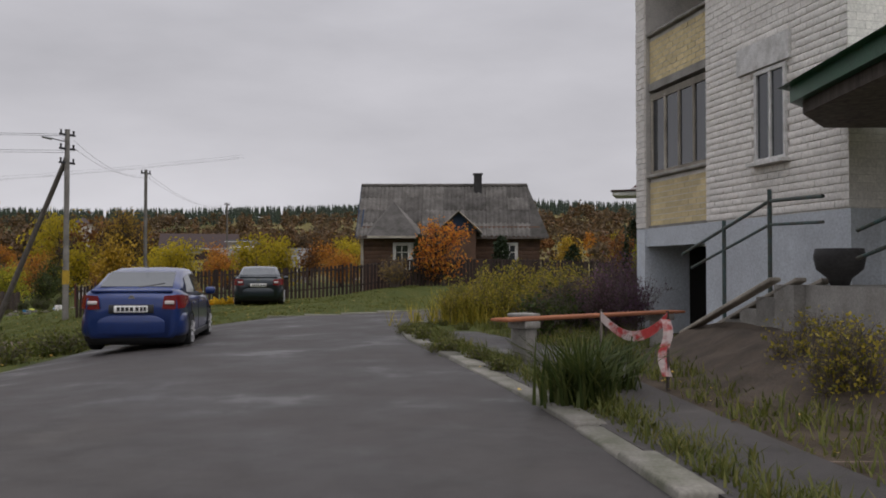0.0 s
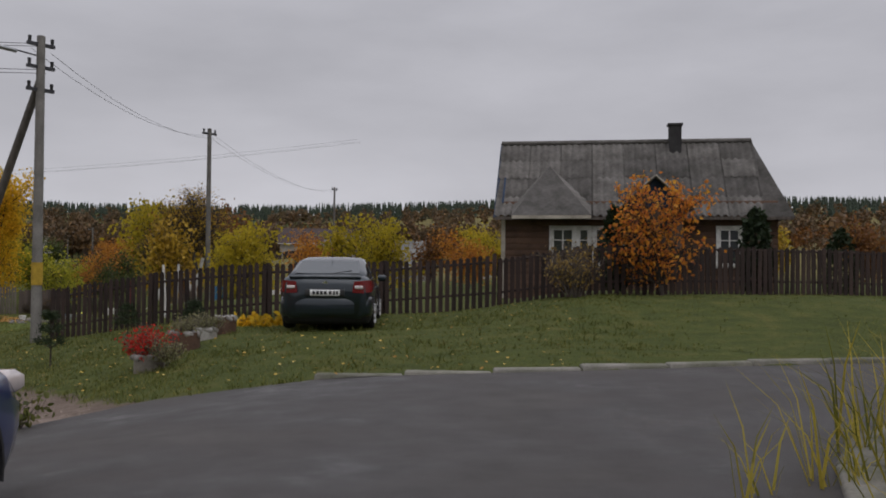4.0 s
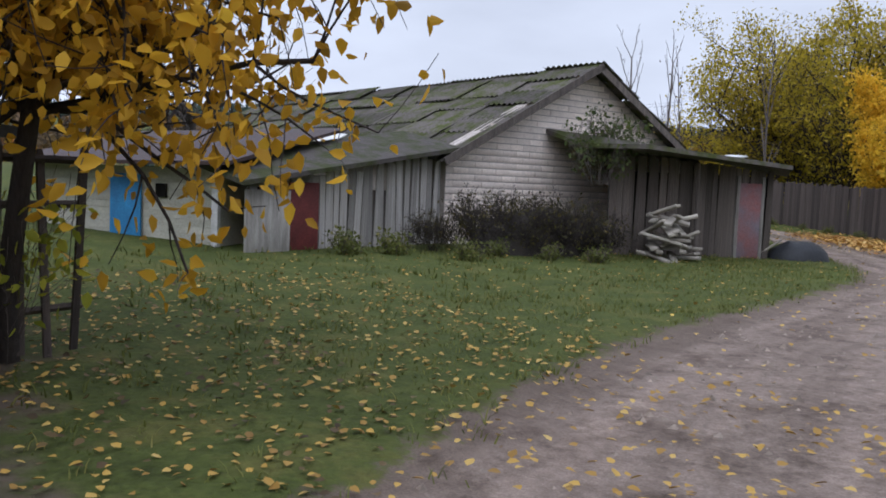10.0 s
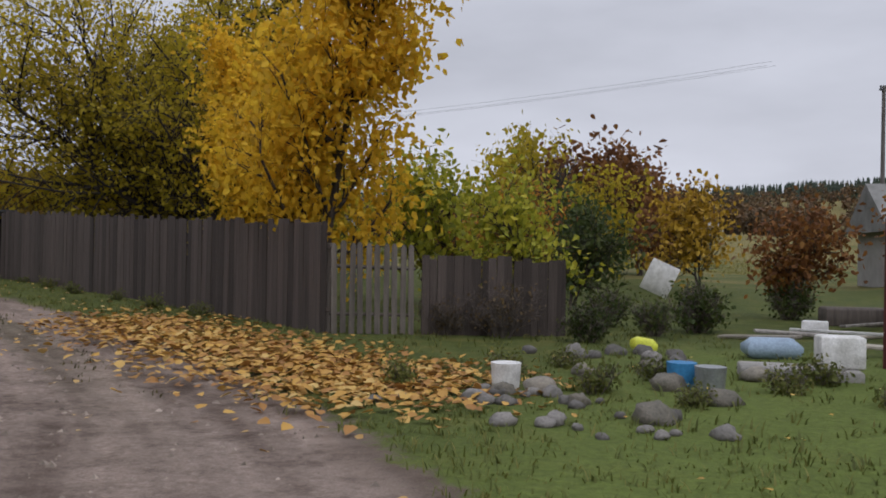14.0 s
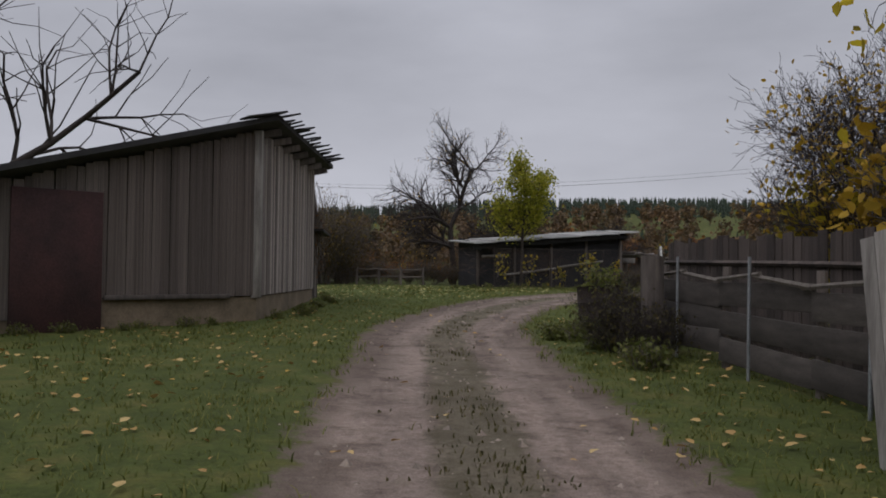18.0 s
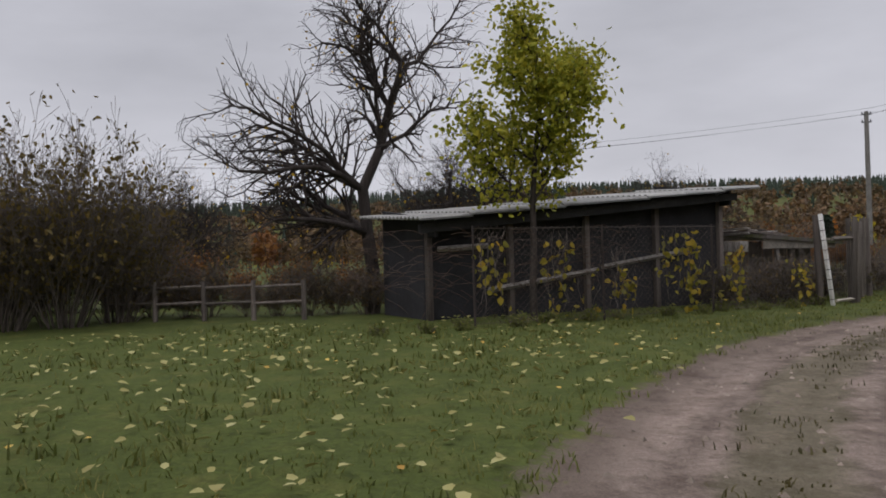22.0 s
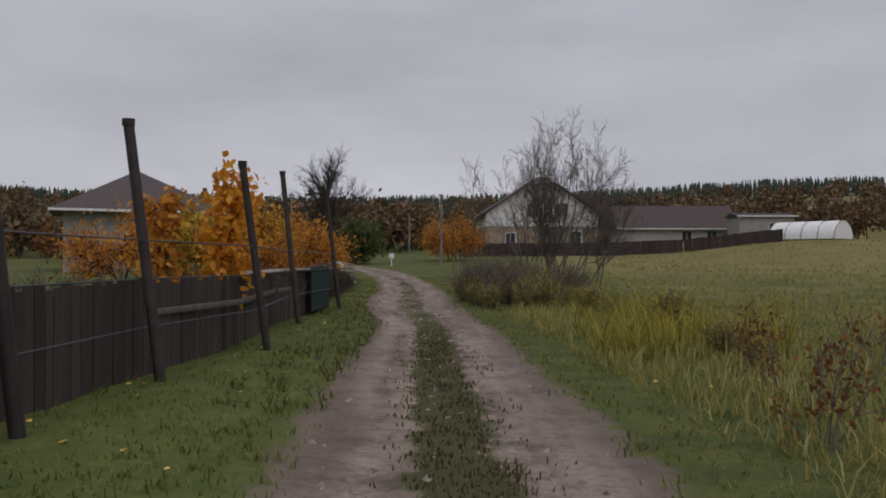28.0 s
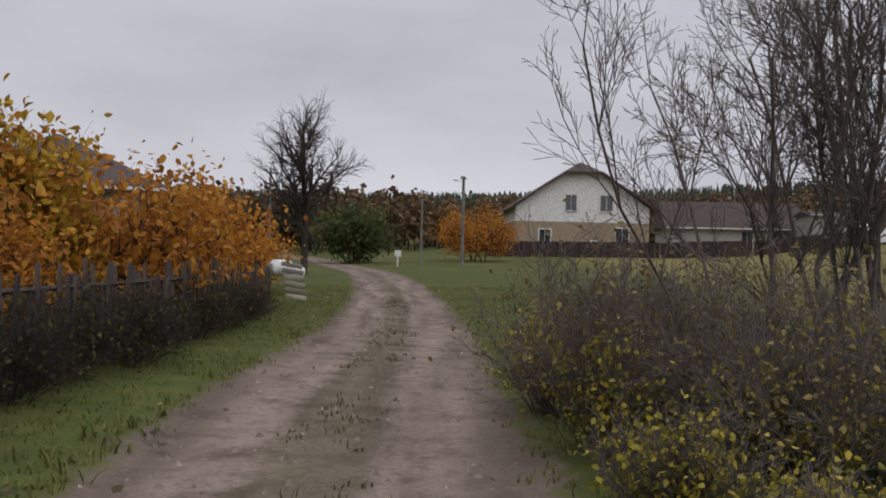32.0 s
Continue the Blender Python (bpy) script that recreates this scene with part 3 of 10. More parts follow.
def axis(lo, hi, fine0, fine1, step):
    mid = np.arange(fine0, fine1 + 1e-6, step)
    def grow(a, b):
        out, s = [], step
        p = a
        while abs(p - b) > 1e-6:
            s = min(s * 1.18, 120)
            p = p + s if b > a else p - s
            if (b > a and p > b) or (b < a and p < b):
                p = b
            out.append(p)
        return out
    return np.r_[grow(fine0, lo)[::-1], mid, grow(fine1, hi)]


def build_ground():
    xs, ys = axis(-2600, 2600, -112, 22, 0.5), axis(-2600, 2800, -12, 150, 0.5)
    X, Y = np.meshgrid(xs, ys)
    Z = land(X, Y)
    lane, at = lane_of(X, Y)
    lane = lane.reshape(X.shape)
    sink = ease((1.9 - np.abs(lane)) / 0.7)
    hum = np.array([noise.noise((x * 0.45, y * 0.45, 0)) for x, y in zip(X[::2, ::2].ravel(), Y[::2, ::2].ravel())]).reshape(X[::2, ::2].shape)
    hum = np.kron(hum, np.ones((2, 2)))[:X.shape[0], :X.shape[1]]
    Z = Z + 0.035 * hum * (1 - sink) * (np.hypot(X + 40, Y - 60) < 250) - 0.05 * sink
    road = inside(ROAD_POLY, X, Y)
    Z = np.where(road, land(X, Y) - 0.12, Z)
    ny, nx = X.shape
    i = np.arange(ny * nx).reshape(ny, nx)
    g = Geo().add(np.c_[X.ravel(), Y.ravel(), Z.ravel()], np.c_[i[:-1, :-1].ravel(), i[:-1, 1:].ravel(), i[1:, 1:].ravel(), i[1:, :-1].ravel()])
    ob = part("ground", g, M_GROUND, smooth=True)
    tagged(ob, "uneven autumn grass and earth with a sandy track", "ground", kind="structure")
    me = ob.data
    x, y = X.ravel(), Y.ravel()
    vals = {
        "lane": lane.ravel(),
        "along": at * 0.5,
        "lush": 0.75 * ease((x + 27.5) / 3) * ease((-14 - x) / 3) * ease((y - 40) / 4) * ease((57 - y) / 3) + 0.22 * ease((x + 76) / 4) * ease((-54 - x) / 3) * ease((y - 49) / 4) * ease((66 - y) / 4) + 0.22 * ease((-70.5 - x - (y - 76) * 0.24) / 0.6) * ease((x + 75.5 + (y - 76) * 0.24) / 2) * ease((y - 68) / 4) * ease((125 - y) / 10),
        "strip": ease((at - 62) / 30.0) * (0.3 + 0.7 * ease((at - 160) / 30.0)) * (1 - 0.75 * ease((y - 101) / 9)),
        "dry": 0.15 + 0.36 * ease((x + 72 - (y - 90) * -0.18) / 6) * ease((y - 76) / 10) + 0.26 * ease((np.hypot(x + 40, y - 60) - 70) / 60),
        "earth": np.maximum.reduce([
            0.75 * ease((x - 0.2) / 1.5) * ease((6 - x) / 2) * ease((18.5 - y) / 2) * ease((y + 6) / 4),
            0.62 * ease((-16.5 - x) / 2) * ease((x + 26) / 2) * ease((30.2 - y) / 2) * ease((y - 20) / 3),
            0.62 * ease((-75 - x - (y - 80) * 0.235) / 2.0) * ease((y - 72) / 3) * ease((118 - y) / 6) * ease((x + 100) / 6),
        ]),
    }
    for k, v in vals.items():
        a = me.attributes.new(k, "FLOAT", "POINT")
        a.data.foreach_set("value", np.asarray(v, np.float32))
    return ob


build_ground()

# the asphalt, a slab that follows the land
def build_road():
    xs, ys = np.arange(-8.5, 31, 0.5), np.arange(-14, 29, 0.5)
    edge = curve(ROAD_EDGE, 0.6)
    poly = np.array(list(edge) + list(curve(ROAD_FAR, 0.6)) + list(curve(ROAD_LEFT, 0.6)))
    bm = bmesh.new()
    vs = [bm.verts.new((px, py, 0)) for px, py in poly]
    bm.faces.new(vs)
    for x in np.arange(-8, 31, 1.0):
        bmesh.ops.bisect_plane(bm, geom=bm.verts[:] + bm.edges[:] + bm.faces[:], plane_co=(x + 0.013, 0, 0), plane_no=(1, 0, 0))
    for y in np.arange(-13, 29, 1.5):
        bmesh.ops.bisect_plane(bm, geom=bm.verts[:] + bm.edges[:] + bm.faces[:], plane_co=(0, y + 0.017, 0), plane_no=(0, 1, 0))
    for v in bm.verts:
        v.co.z = gz(v.co.x, v.co.y) - 0.012
    low = bmesh.ops.extrude_face_region(bm, geom=bm.faces[:])
    for v in low["geom"]:
        if isinstance(v, bmesh.types.BMVert):
            v.co.z -= 0.2
    bmesh.ops.recalc_face_normals(bm, faces=bm.faces)
    me = bpy.data.meshes.new("road")
    bm.to_mesh(me)
    bm.free()
    me.materials.append(M_ASPHALT)
    tagged(new("road", me), "damp worn grey asphalt yard road", "road", kind="structure")


build_road()


def kerb_line(points, height, label, length=1.0, half=0.09):
    """Kerb stones end to end along a line, each a piece of its own."""
    line = curve(points, 0.1)
    run = np.r_[0, np.cumsum(np.hypot(*np.diff(line, axis=0).T))]
    kerb = thing("kerb", label, "kerb", kind="structure")
    for s in np.arange(0, run[-1] - length, length + 0.015):
        a = np.array([np.interp(s, run, line[:, k]) for k in (0, 1)])
        b = np.array([np.interp(s + length, run, line[:, k]) for k in (0, 1)])
        mid = (a + b) / 2
        yaw = math.degrees(math.atan2(b[1] - a[1], b[0] - a[0]))
        jig = random.uniform(-0.03, 0.012)
        if s == 0:
            g = Geo().box((-length / 2, -half, -0.25), (length / 2, half, height), bevel=0.02).mesh("kerb_stone", M_KERB)
        ob = part("kerb_stone", g, None, kerb)
        ob.matrix_world = pose(mid[0], mid[1] + jig, gz(*mid) + jig, random.uniform(-2, 2), random.uniform(-1, 1), yaw)


kerb_line([(x + 0.08, y) for x, y in ROAD_EDGE[2:11]], 0.035, "weathered concrete kerb along the flower bed", 1.0, 0.13)
kerb_line([(x, y + 0.12) for x, y in ROAD_FAR[1:5]], 0.03, "low worn concrete kerb along the lawn")

# ---- plants ----
def tubes(geo, segs, sides=5):
    """Many tapered limbs at once."""
    s = np.array([(*p, *q, a, b) for p, q, a, b in segs])
    p, q, r0, r1 = s[:, :3], s[:, 3:6], s[:, 6], s[:, 7]
    d = q - p
    d /= np.maximum(np.linalg.norm(d, axis=1), 1e-9)[:, None]
    up = np.where(np.abs(d[:, 2:3]) < 0.9, np.array([[0, 0, 1.0]]), np.array([[1.0, 0, 0]]))
    a = np.cross(d, up)
    a /= np.linalg.norm(a, axis=1)[:, None]
    b = np.cross(d, a)
    ang = np.arange(sides) * 2 * np.pi / sides
    ring = np.cos(ang)[None, :, None] * a[:, None] + np.sin(ang)[None, :, None] * b[:, None]
    lo, hi = p[:, None] + ring * r0[:, None, None], q[:, None] + ring * r1[:, None, None]
    v = np.concatenate([lo, hi], 1).reshape(-1, 3)
    k = np.arange(sides)
    f = np.c_[sides + k, sides + (k + 1) % sides, (k + 1) % sides, k]
    f = (np.arange(len(s)) * 2 * sides)[:, None, None] + f[None]
    return geo.add(v, f.reshape(-1, 4))


def blades(geo, at, size, rng, droop=0.35, ratio=0.62, flat=False, coarse=False):
    """Leaves: small folded lozenges at the given places."""
    n = len(at)
    if n == 0:
        return geo
    th = rng.uniform(0, 2 * np.pi, n)
    if flat:
        ph = rng.normal(0, 0.22, n)
    else:
        ph = rng.uniform(-1.2, 0.7, n) - droop
    d = np.c_[np.cos(th) * np.cos(ph), np.sin(th) * np.cos(ph), np.sin(ph)]
    w = rng.normal(0, 1, (n, 3)) if not flat else np.c_[-np.sin(th), np.cos(th), rng.normal(0, 0.25, n)]
    w -= (w * d).sum(1)[:, None] * d
    w /= np.maximum(np.linalg.norm(w, axis=1), 1e-6)[:, None]
    nrm = np.cross(d, w)
    s = (size * rng.uniform(0.65, 1.3, n))[:, None]
    if coarse:
        v = np.stack([at, at + d * s * 0.5 + w * s * ratio * 0.5 + nrm * s * 0.08, at + d * s, at + d * s * 0.5 - w * s * ratio * 0.5 + nrm * s * 0.08], 1)
        i = (np.arange(n) * 4)[:, None] + np.arange(4)[None]
        return geo.add(v.reshape(-1, 3), i)
    lo, hi, up = w * s * ratio * 0.5, w * s * ratio * 0.36, nrm * s * 0.1
    v = np.stack([at, at + d * s * 0.3 + lo + up, at + d * s * 0.68 + hi + up, at + d * s, at + d * s * 0.68 - hi + up, at + d * s * 0.3 - lo + up], 1)
    i = (np.arange(n) * 6)[:, None]
    geo.add(v.reshape(-1, 3), i + np.array([[0, 1, 2, 3]]))
    geo.f.append(i + geo.n - 6 * n + np.array([[0, 3, 4, 5]]))
    return geo


def unit(v):
    return v / max(np.linalg.norm(v), 1e-9)


def grow(rng, segs, tips, p, d, length, r, level, o):
    """A limb that wanders, tapers and bears smaller limbs."""
    k = max(2, int(o["joints"] - level))
    step = length / k
    for i in range(k):
        d = unit(d + rng.normal(0, o["wander"], 3) + np.array([0, 0, o["lift"][min(level, len(o["lift"]) - 1)]]))
        q = p + d * step
        r1 = max(r * (1 - o["taper"] / k), 0.003)
        segs.append((p, q, r, r1))
        if level >= o["leaf_from"]:
            tips.append((p, q, level))
        p, r = q, r1
        if level < o["levels"] and (i + 1) / k > o["bare"][min(level, len(o["bare"]) - 1)]:
            for _ in range(o["kids"][min(level, len(o["kids"]) - 1)]):
                turn = rng.uniform(0, 2 * np.pi)
                side = unit(np.cross(d, np.array([math.cos(turn), math.sin(turn), 0.3])))
                spread = rng.uniform(*o["spread"])
                nd = unit(d * math.cos(spread) + side * math.sin(spread))
                grow(rng, segs, tips, p, nd, length * o["ratio"] * rng.uniform(0.7, 1.15) * (1 - 0.35 * i / k), r * 0.62, level + 1, o)


BROAD = dict(joints=6, wander=0.12, lift=[0.05, 0.06, 0.03, 0.0], taper=0.75, leaf_from=2, levels=3, bare=[0.3, 0.15, 0.1], kids=[3, 2, 2], spread=(0.5, 1.0), ratio=0.55)
APPLE = dict(BROAD, wander=0.2, spread=(0.6, 1.15), ratio=0.62, bare=[0.25, 0.1, 0.1], lift=[0.03, 0.04, 0.02, 0.0])
MAPLE = dict(BROAD, spread=(0.35, 0.8), ratio=0.45, bare=[0.12, 0.1, 0.1], kids=[4, 2, 1])


def make_tree(name, seed, height, trunk, style, leaf, leaves, size, bark, spread=0.16, stems=1, lean=0.0, sides=5):
    """A tree's trunk with limbs and its crown, both standing on the origin: two meshes."""
    rng = np.random.default_rng(seed)
    segs, tips = [], []
    for s in range(stems):
        a = rng.uniform(0, 2 * np.pi)
        off = 0.0 if stems == 1 else trunk * 1.4
        d = unit(np.array([math.cos(a) * (lean + 0.18 * (stems > 1)), math.sin(a) * (lean + 0.18 * (stems > 1)), 1.0]))
        grow(rng, segs, tips, np.array([math.cos(a) * off, math.sin(a) * off, -0.15]), d, height * 0.72 * rng.uniform(0.85, 1.0), trunk / math.sqrt(stems), 0, style)
    wood = tubes(Geo(), segs, sides).mesh("trunk", bark, True)
    crown = None
    if leaves:
        g = Geo()
        t = np.array([(*p, *q) for p, q, _ in tips])
        i = rng.integers(0, len(t), leaves)
        f = rng.uniform(0, 1, leaves)[:, None]
        at = t[i, :3] * (1 - f) + t[i, 3:] * f + rng.normal(0, spread, (leaves, 3))
        at = at[at[:, 2] > 0.25]
        blades(g, at, size, rng)
        crown = g.mesh("crown", leaf)
    return wood, crown


def plant(name, label, category, meshes, x, y, scale=1.0, turn=None, dz=0.0, group="", wood_name="trunk", crown_name="crown"):
    turn = random.uniform(0, 360) if turn is None else turn
    ob = thing(name, label, category, pose(x, y, gz(x, y) + dz, 0, 0, turn) @ Matrix.Diagonal((scale, scale, scale * random.uniform(0.93, 1.07), 1)), group)
    part(wood_name, meshes[0], None, ob)
    if meshes[1]:
        part(crown_name, meshes[1], None, ob)
    return ob


def make_bush(seed, height, stems, leaf, leaves, size, bark=None, spread=0.1, lean=0.45, levels=2, kids=(2, 2), r=0.02, ratio=0.5, wander=0.1, sides=4, leaf_from=1):
    """Many stems out of one foot."""
    rng = np.random.default_rng(seed)
    o = dict(joints=5, wander=wander, lift=[0.06, 0.05, 0.02], taper=0.7, leaf_from=leaf_from, levels=levels, bare=[0.2, 0.15], kids=list(kids), spread=(0.3, 0.75), ratio=ratio)
    segs, tips = [], []
    for s in range(stems):
        a, u = rng.uniform(0, 2 * np.pi), rng.uniform(0.05, 1) ** 0.7
        d = unit(np.array([math.cos(a) * lean * u, math.sin(a) * lean * u, 1.0]))
        p = np.array([math.cos(a), math.sin(a), 0]) * 0.22 * height * lean * u + np.array([0, 0, -0.1])
        grow(rng, segs, tips, p, d, height * rng.uniform(0.6, 1.0), r * rng.uniform(0.6, 1.1), 0, o)
    wood = tubes(Geo(), segs, sides).mesh("woody_base", bark or M_TWIG, True)
    crown = None
    if leaves:
        t = np.array([(*p, *q) for p, q, _ in tips])
        i = rng.integers(0, len(t), leaves)
        f = rng.uniform(0, 1, leaves)[:, None]
        at = t[i, :3] * (1 - f) + t[i, 3:] * f + rng.normal(0, spread, (leaves, 3))
        at[:, 2] = np.maximum(at[:, 2], 0.03)
        crown = blades(Geo(), at, size, rng).mesh("foliage", leaf)
    return wood, crown


def bush(name, label, meshes, x, y, scale=1.0, turn=None, group="", dz=0.0, category="bush"):
    return plant(name, label, category, meshes, x, y, scale, turn, dz, group, "woody_base", "foliage")


def make_spruce(seed, height, width, needles=260):
    rng = np.random.default_rng(seed)
    segs, at = [((0, 0, -0.2), (0, 0, height * 0.98), 0.016 * height, 0.01)], []
    tiers = 11
    for k in range(tiers):
        z = height * (0.1 + 0.85 * k / tiers)
        r = width * (1 - k / tiers) ** 0.9
        m = max(5, int(10 - k * 0.4))
        for j in range(m):
            a = rng.uniform(0, 2 * np.pi)
            q = np.array([math.cos(a) * r, math.sin(a) * r, z - r * 0.25 * rng.uniform(0.5, 1.4)])
            segs.append(((0, 0, z), tuple(q), 0.012, 0.004))
            f = rng.uniform(0.12, 1, needles // (tiers * 2) + 3)[:, None]
            at.append(np.array([0, 0, z]) * (1 - f) + q * f)
    at = np.concatenate(at)
    g = blades(Geo(), at + rng.normal(0, 0.02 * height, at.shape), 0.10 * height, rng, 0.55, 0.45)
    return tubes(Geo(), segs, 4).mesh("trunk", M_BARK, True), g.mesh("crown", L_SPRUCE)


def tuft_field(name, label, category, spots, height, mat, rng, per=5, width=0.012, lean=0.5):
    """Grass: thin bent blades in tufts at the given places, joined as one stuff."""
    n = len(spots)
    base = np.repeat(spots, per, 0) + rng.normal(0, 0.05, (n * per, 2))
    z = land(base[:, 0], base[:, 1])
    lane, _ = lane_of(base[:, 0], base[:, 1])
    h = np.repeat(height, per) * rng.uniform(0.55, 1.2, n * per)
    th = rng.uniform(0, 2 * np.pi, n * per)
    d = np.c_[np.cos(th), np.sin(th), np.zeros(n * per)]
    w = np.c_[-np.sin(th), np.cos(th), np.zeros(n * per)] * (width * rng.uniform(0.7, 1.4, n * per))[:, None]
    b = np.c_[base, z - 0.02]
    u = np.array([0, 0, 1.0])
    ln = (lean * rng.uniform(0.2, 1.2, n * per) * h)[:, None]
    m = b + d * ln * 0.35 + u * (h * 0.6)[:, None]
    t = b + d * ln + u * (h * 0.95)[:, None]
    v = np.stack([b - w, b + w, m + w * 0.7, m - w * 0.7, t], 1).reshape(-1, 3)
    i = (np.arange(n * per) * 5)[:, None]
    g = Geo().add(v, i + np.array([[0, 1, 2, 3]]))
    g.f.append(i + np.array([[3, 2, 4]]))
    return solo(name, g, mat, label, category, kind="stuff")


def leaf_litter(name, label, spots, size, rng, lift=0.012, mat=None):
    z = land(spots[:, 0], spots[:, 1])
    g = blades(Geo(), np.c_[spots, z + lift + rng.uniform(0, 0.015, len(spots))], size, rng, flat=True, ratio=0.8)
    return solo(name, g, mat or L_FALLEN, label, "leaves", kind="stuff")

def rock(size, seed, flat=0.62):
    """A rounded, uneven stone."""
    v = []
    for i, th in enumerate(np.linspace(-1.35, 1.35, 7)):
        v.append([])
        for ph in np.linspace(0, 2 * np.pi, 11)[:-1]:
            d = np.array((math.cos(th) * math.cos(ph), math.cos(th) * math.sin(ph), math.sin(th)))
            r = size * (1 + 0.42 * noise.noise((*(d * 1.3 + seed * 7.3),)) + 0.12 * noise.noise((*(d * 3.7 + seed * 3.1),)))
            v[-1].append(d * r * np.array((1.0, 0.8, flat)))
    return loft(v)


def mound(name, label, category, mat, x, y, rx, ry, h, turn, seed):
    """A heap with an uneven top."""
    ga, gr = np.meshgrid(np.linspace(0, 2 * np.pi, 33)[:-1], np.linspace(0, 1, 9))
    hx, hy = np.cos(ga) * gr * rx, np.sin(ga) * gr * ry
    bump = np.array([noise.noise((a * 3.1, b * 3.1, seed)) for a, b in zip(hx.ravel(), hy.ravel())]).reshape(hx.shape)
    hz = h * np.sqrt(np.clip(1 - gr**2.4, 0, 1)) + 0.22 * h * bump * (1 - gr**4) - 0.03
    k = np.arange(hx.size).reshape(hx.shape)
    kk = np.roll(k, -1, 1)
    return solo(name, Geo().add(np.c_[hx.ravel(), hy.ravel(), hz.ravel()], np.stack([k[:-1], k[1:], kk[1:], kk[:-1]], -1).reshape(-1, 4)), mat, label, category, smooth=True, m=pose(x, y, gz(x, y), 0, 0, turn))


# ---- helpers for walls, fences and roofs ----
def wall_frame(a, b, z=0.0):
    """A frame whose x runs from a to b in the plan, y to the left of that line, z up; and the length."""
    d = Vector((b[0] - a[0], b[1] - a[1]))
    return pose(a[0], a[1], z, 0, 0, math.degrees(math.atan2(d.y, d.x))), d.length


UNIT = {}


def unit_mesh(name, mat):
    """One bevelled block of unit size, shared by alike pieces of one material."""
    key = (name, mat.name)
    if key not in UNIT:
        UNIT[key] = Geo().box((-0.5, -0.5, 0), (0.5, 0.5, 1), bevel=0.04).mesh(name, mat)
    return UNIT[key]


def piece(name, mat, parent, m, size):
    ob = part(name, unit_mesh(name, mat), None, parent)
    ob.matrix_local = m @ Matrix.Diagonal((*size, 1))
    return ob


def plank_row(parent, m, length, low, high, width, mat, name="plank", thick=0.025, gap=0.006, rng=None, rag=0.03, y=0.0, tilt=0.6):
    """Upright planks side by side along a frame's x; low and high give the feet and tops there."""
    rng = rng or random
    x = 0.0
    while x < length - width * 0.4:
        w = width * rng.uniform(0.8, 1.2)
        a, b = low(x), high(x) + rng.uniform(-rag, rag)
        piece(name, mat, parent, m @ pose(x + w / 2, y + rng.uniform(-0.008, 0.008), a, 0, rng.uniform(-tilt, tilt), 0), (w - gap, thick, b - a))
        x += w


def picket_fence(label, pts, height, width, gap, mat, rails=(0.3, 1.0), name="picket_fence", picket="picket", rag=0.03, point=True, post_gap=2.4, tilt=1.0, sink=0.0):
    """Pickets, two rails and posts along a line in the plan, on the land."""
    fence = thing(name, label, "fence")
    key = ("picket", mat.name, height, width)
    if key not in UNIT:
        poly = [(-0.5, 0), (0.5, 0), (0.5, 0.94), (0.0 if point else 0.3, 1.0), (-0.5 if not point else -0.5, 0.94)]
        if point:
            poly = [(-0.5, 0), (0.5, 0), (0.5, 0.955), (0.25, 0.99), (-0.25, 0.99), (-0.5, 0.955)]
        UNIT[key] = Geo().prism([(x * width, z * height) for x, z in poly], -0.011, 0.011).mesh(picket, mat)
    for a, b in zip(pts[:-1], pts[1:]):
        m, length = wall_frame(a, b)
        k = max(1, int(round(length / (width + gap))))
        for i in range(k):
            f = (i + 0.5) / k
            x, y = a[0] + (b[0] - a[0]) * f, a[1] + (b[1] - a[1]) * f
            ob = part(picket, UNIT[key], None, fence)
            ob.matrix_world = pose(x, y, gz(x, y) - sink + random.uniform(-rag, rag), random.uniform(-tilt, tilt), random.uniform(-tilt, tilt), 0) @ pose(0, 0, 0, 0, 0, math.degrees(math.atan2(b[1] - a[1], b[0] - a[0])))
        n = max(1, int(round(length / post_gap)))
        for j in range(n):
            f0, f1 = j / n, (j + 1) / n
            p0 = (a[0] + (b[0] - a[0]) * f0, a[1] + (b[1] - a[1]) * f0)
            p1 = (a[0] + (b[0] - a[0]) * f1, a[1] + (b[1] - a[1]) * f1)
            back = (m.to_3x3() @ Vector((0, 0.05, 0)))
            for r in rails:
                g = Geo().tube((p0[0] + back.x, p0[1] + back.y, gz(*p0) + r), (p1[0] + back.x, p1[1] + back.y, gz(*p1) + r), 0.028, 0.028, 4)
                part("rail", g, mat, fence)
            g = Geo().tube((p0[0] + back.x * 2, p0[1] + back.y * 2, gz(*p0) - 0.3), (p0[0] + back.x * 2, p0[1] + back.y * 2, gz(*p0) + height * 0.97), 0.05, 0.045, 6)
            part("post", g, mat, fence)
    return fence


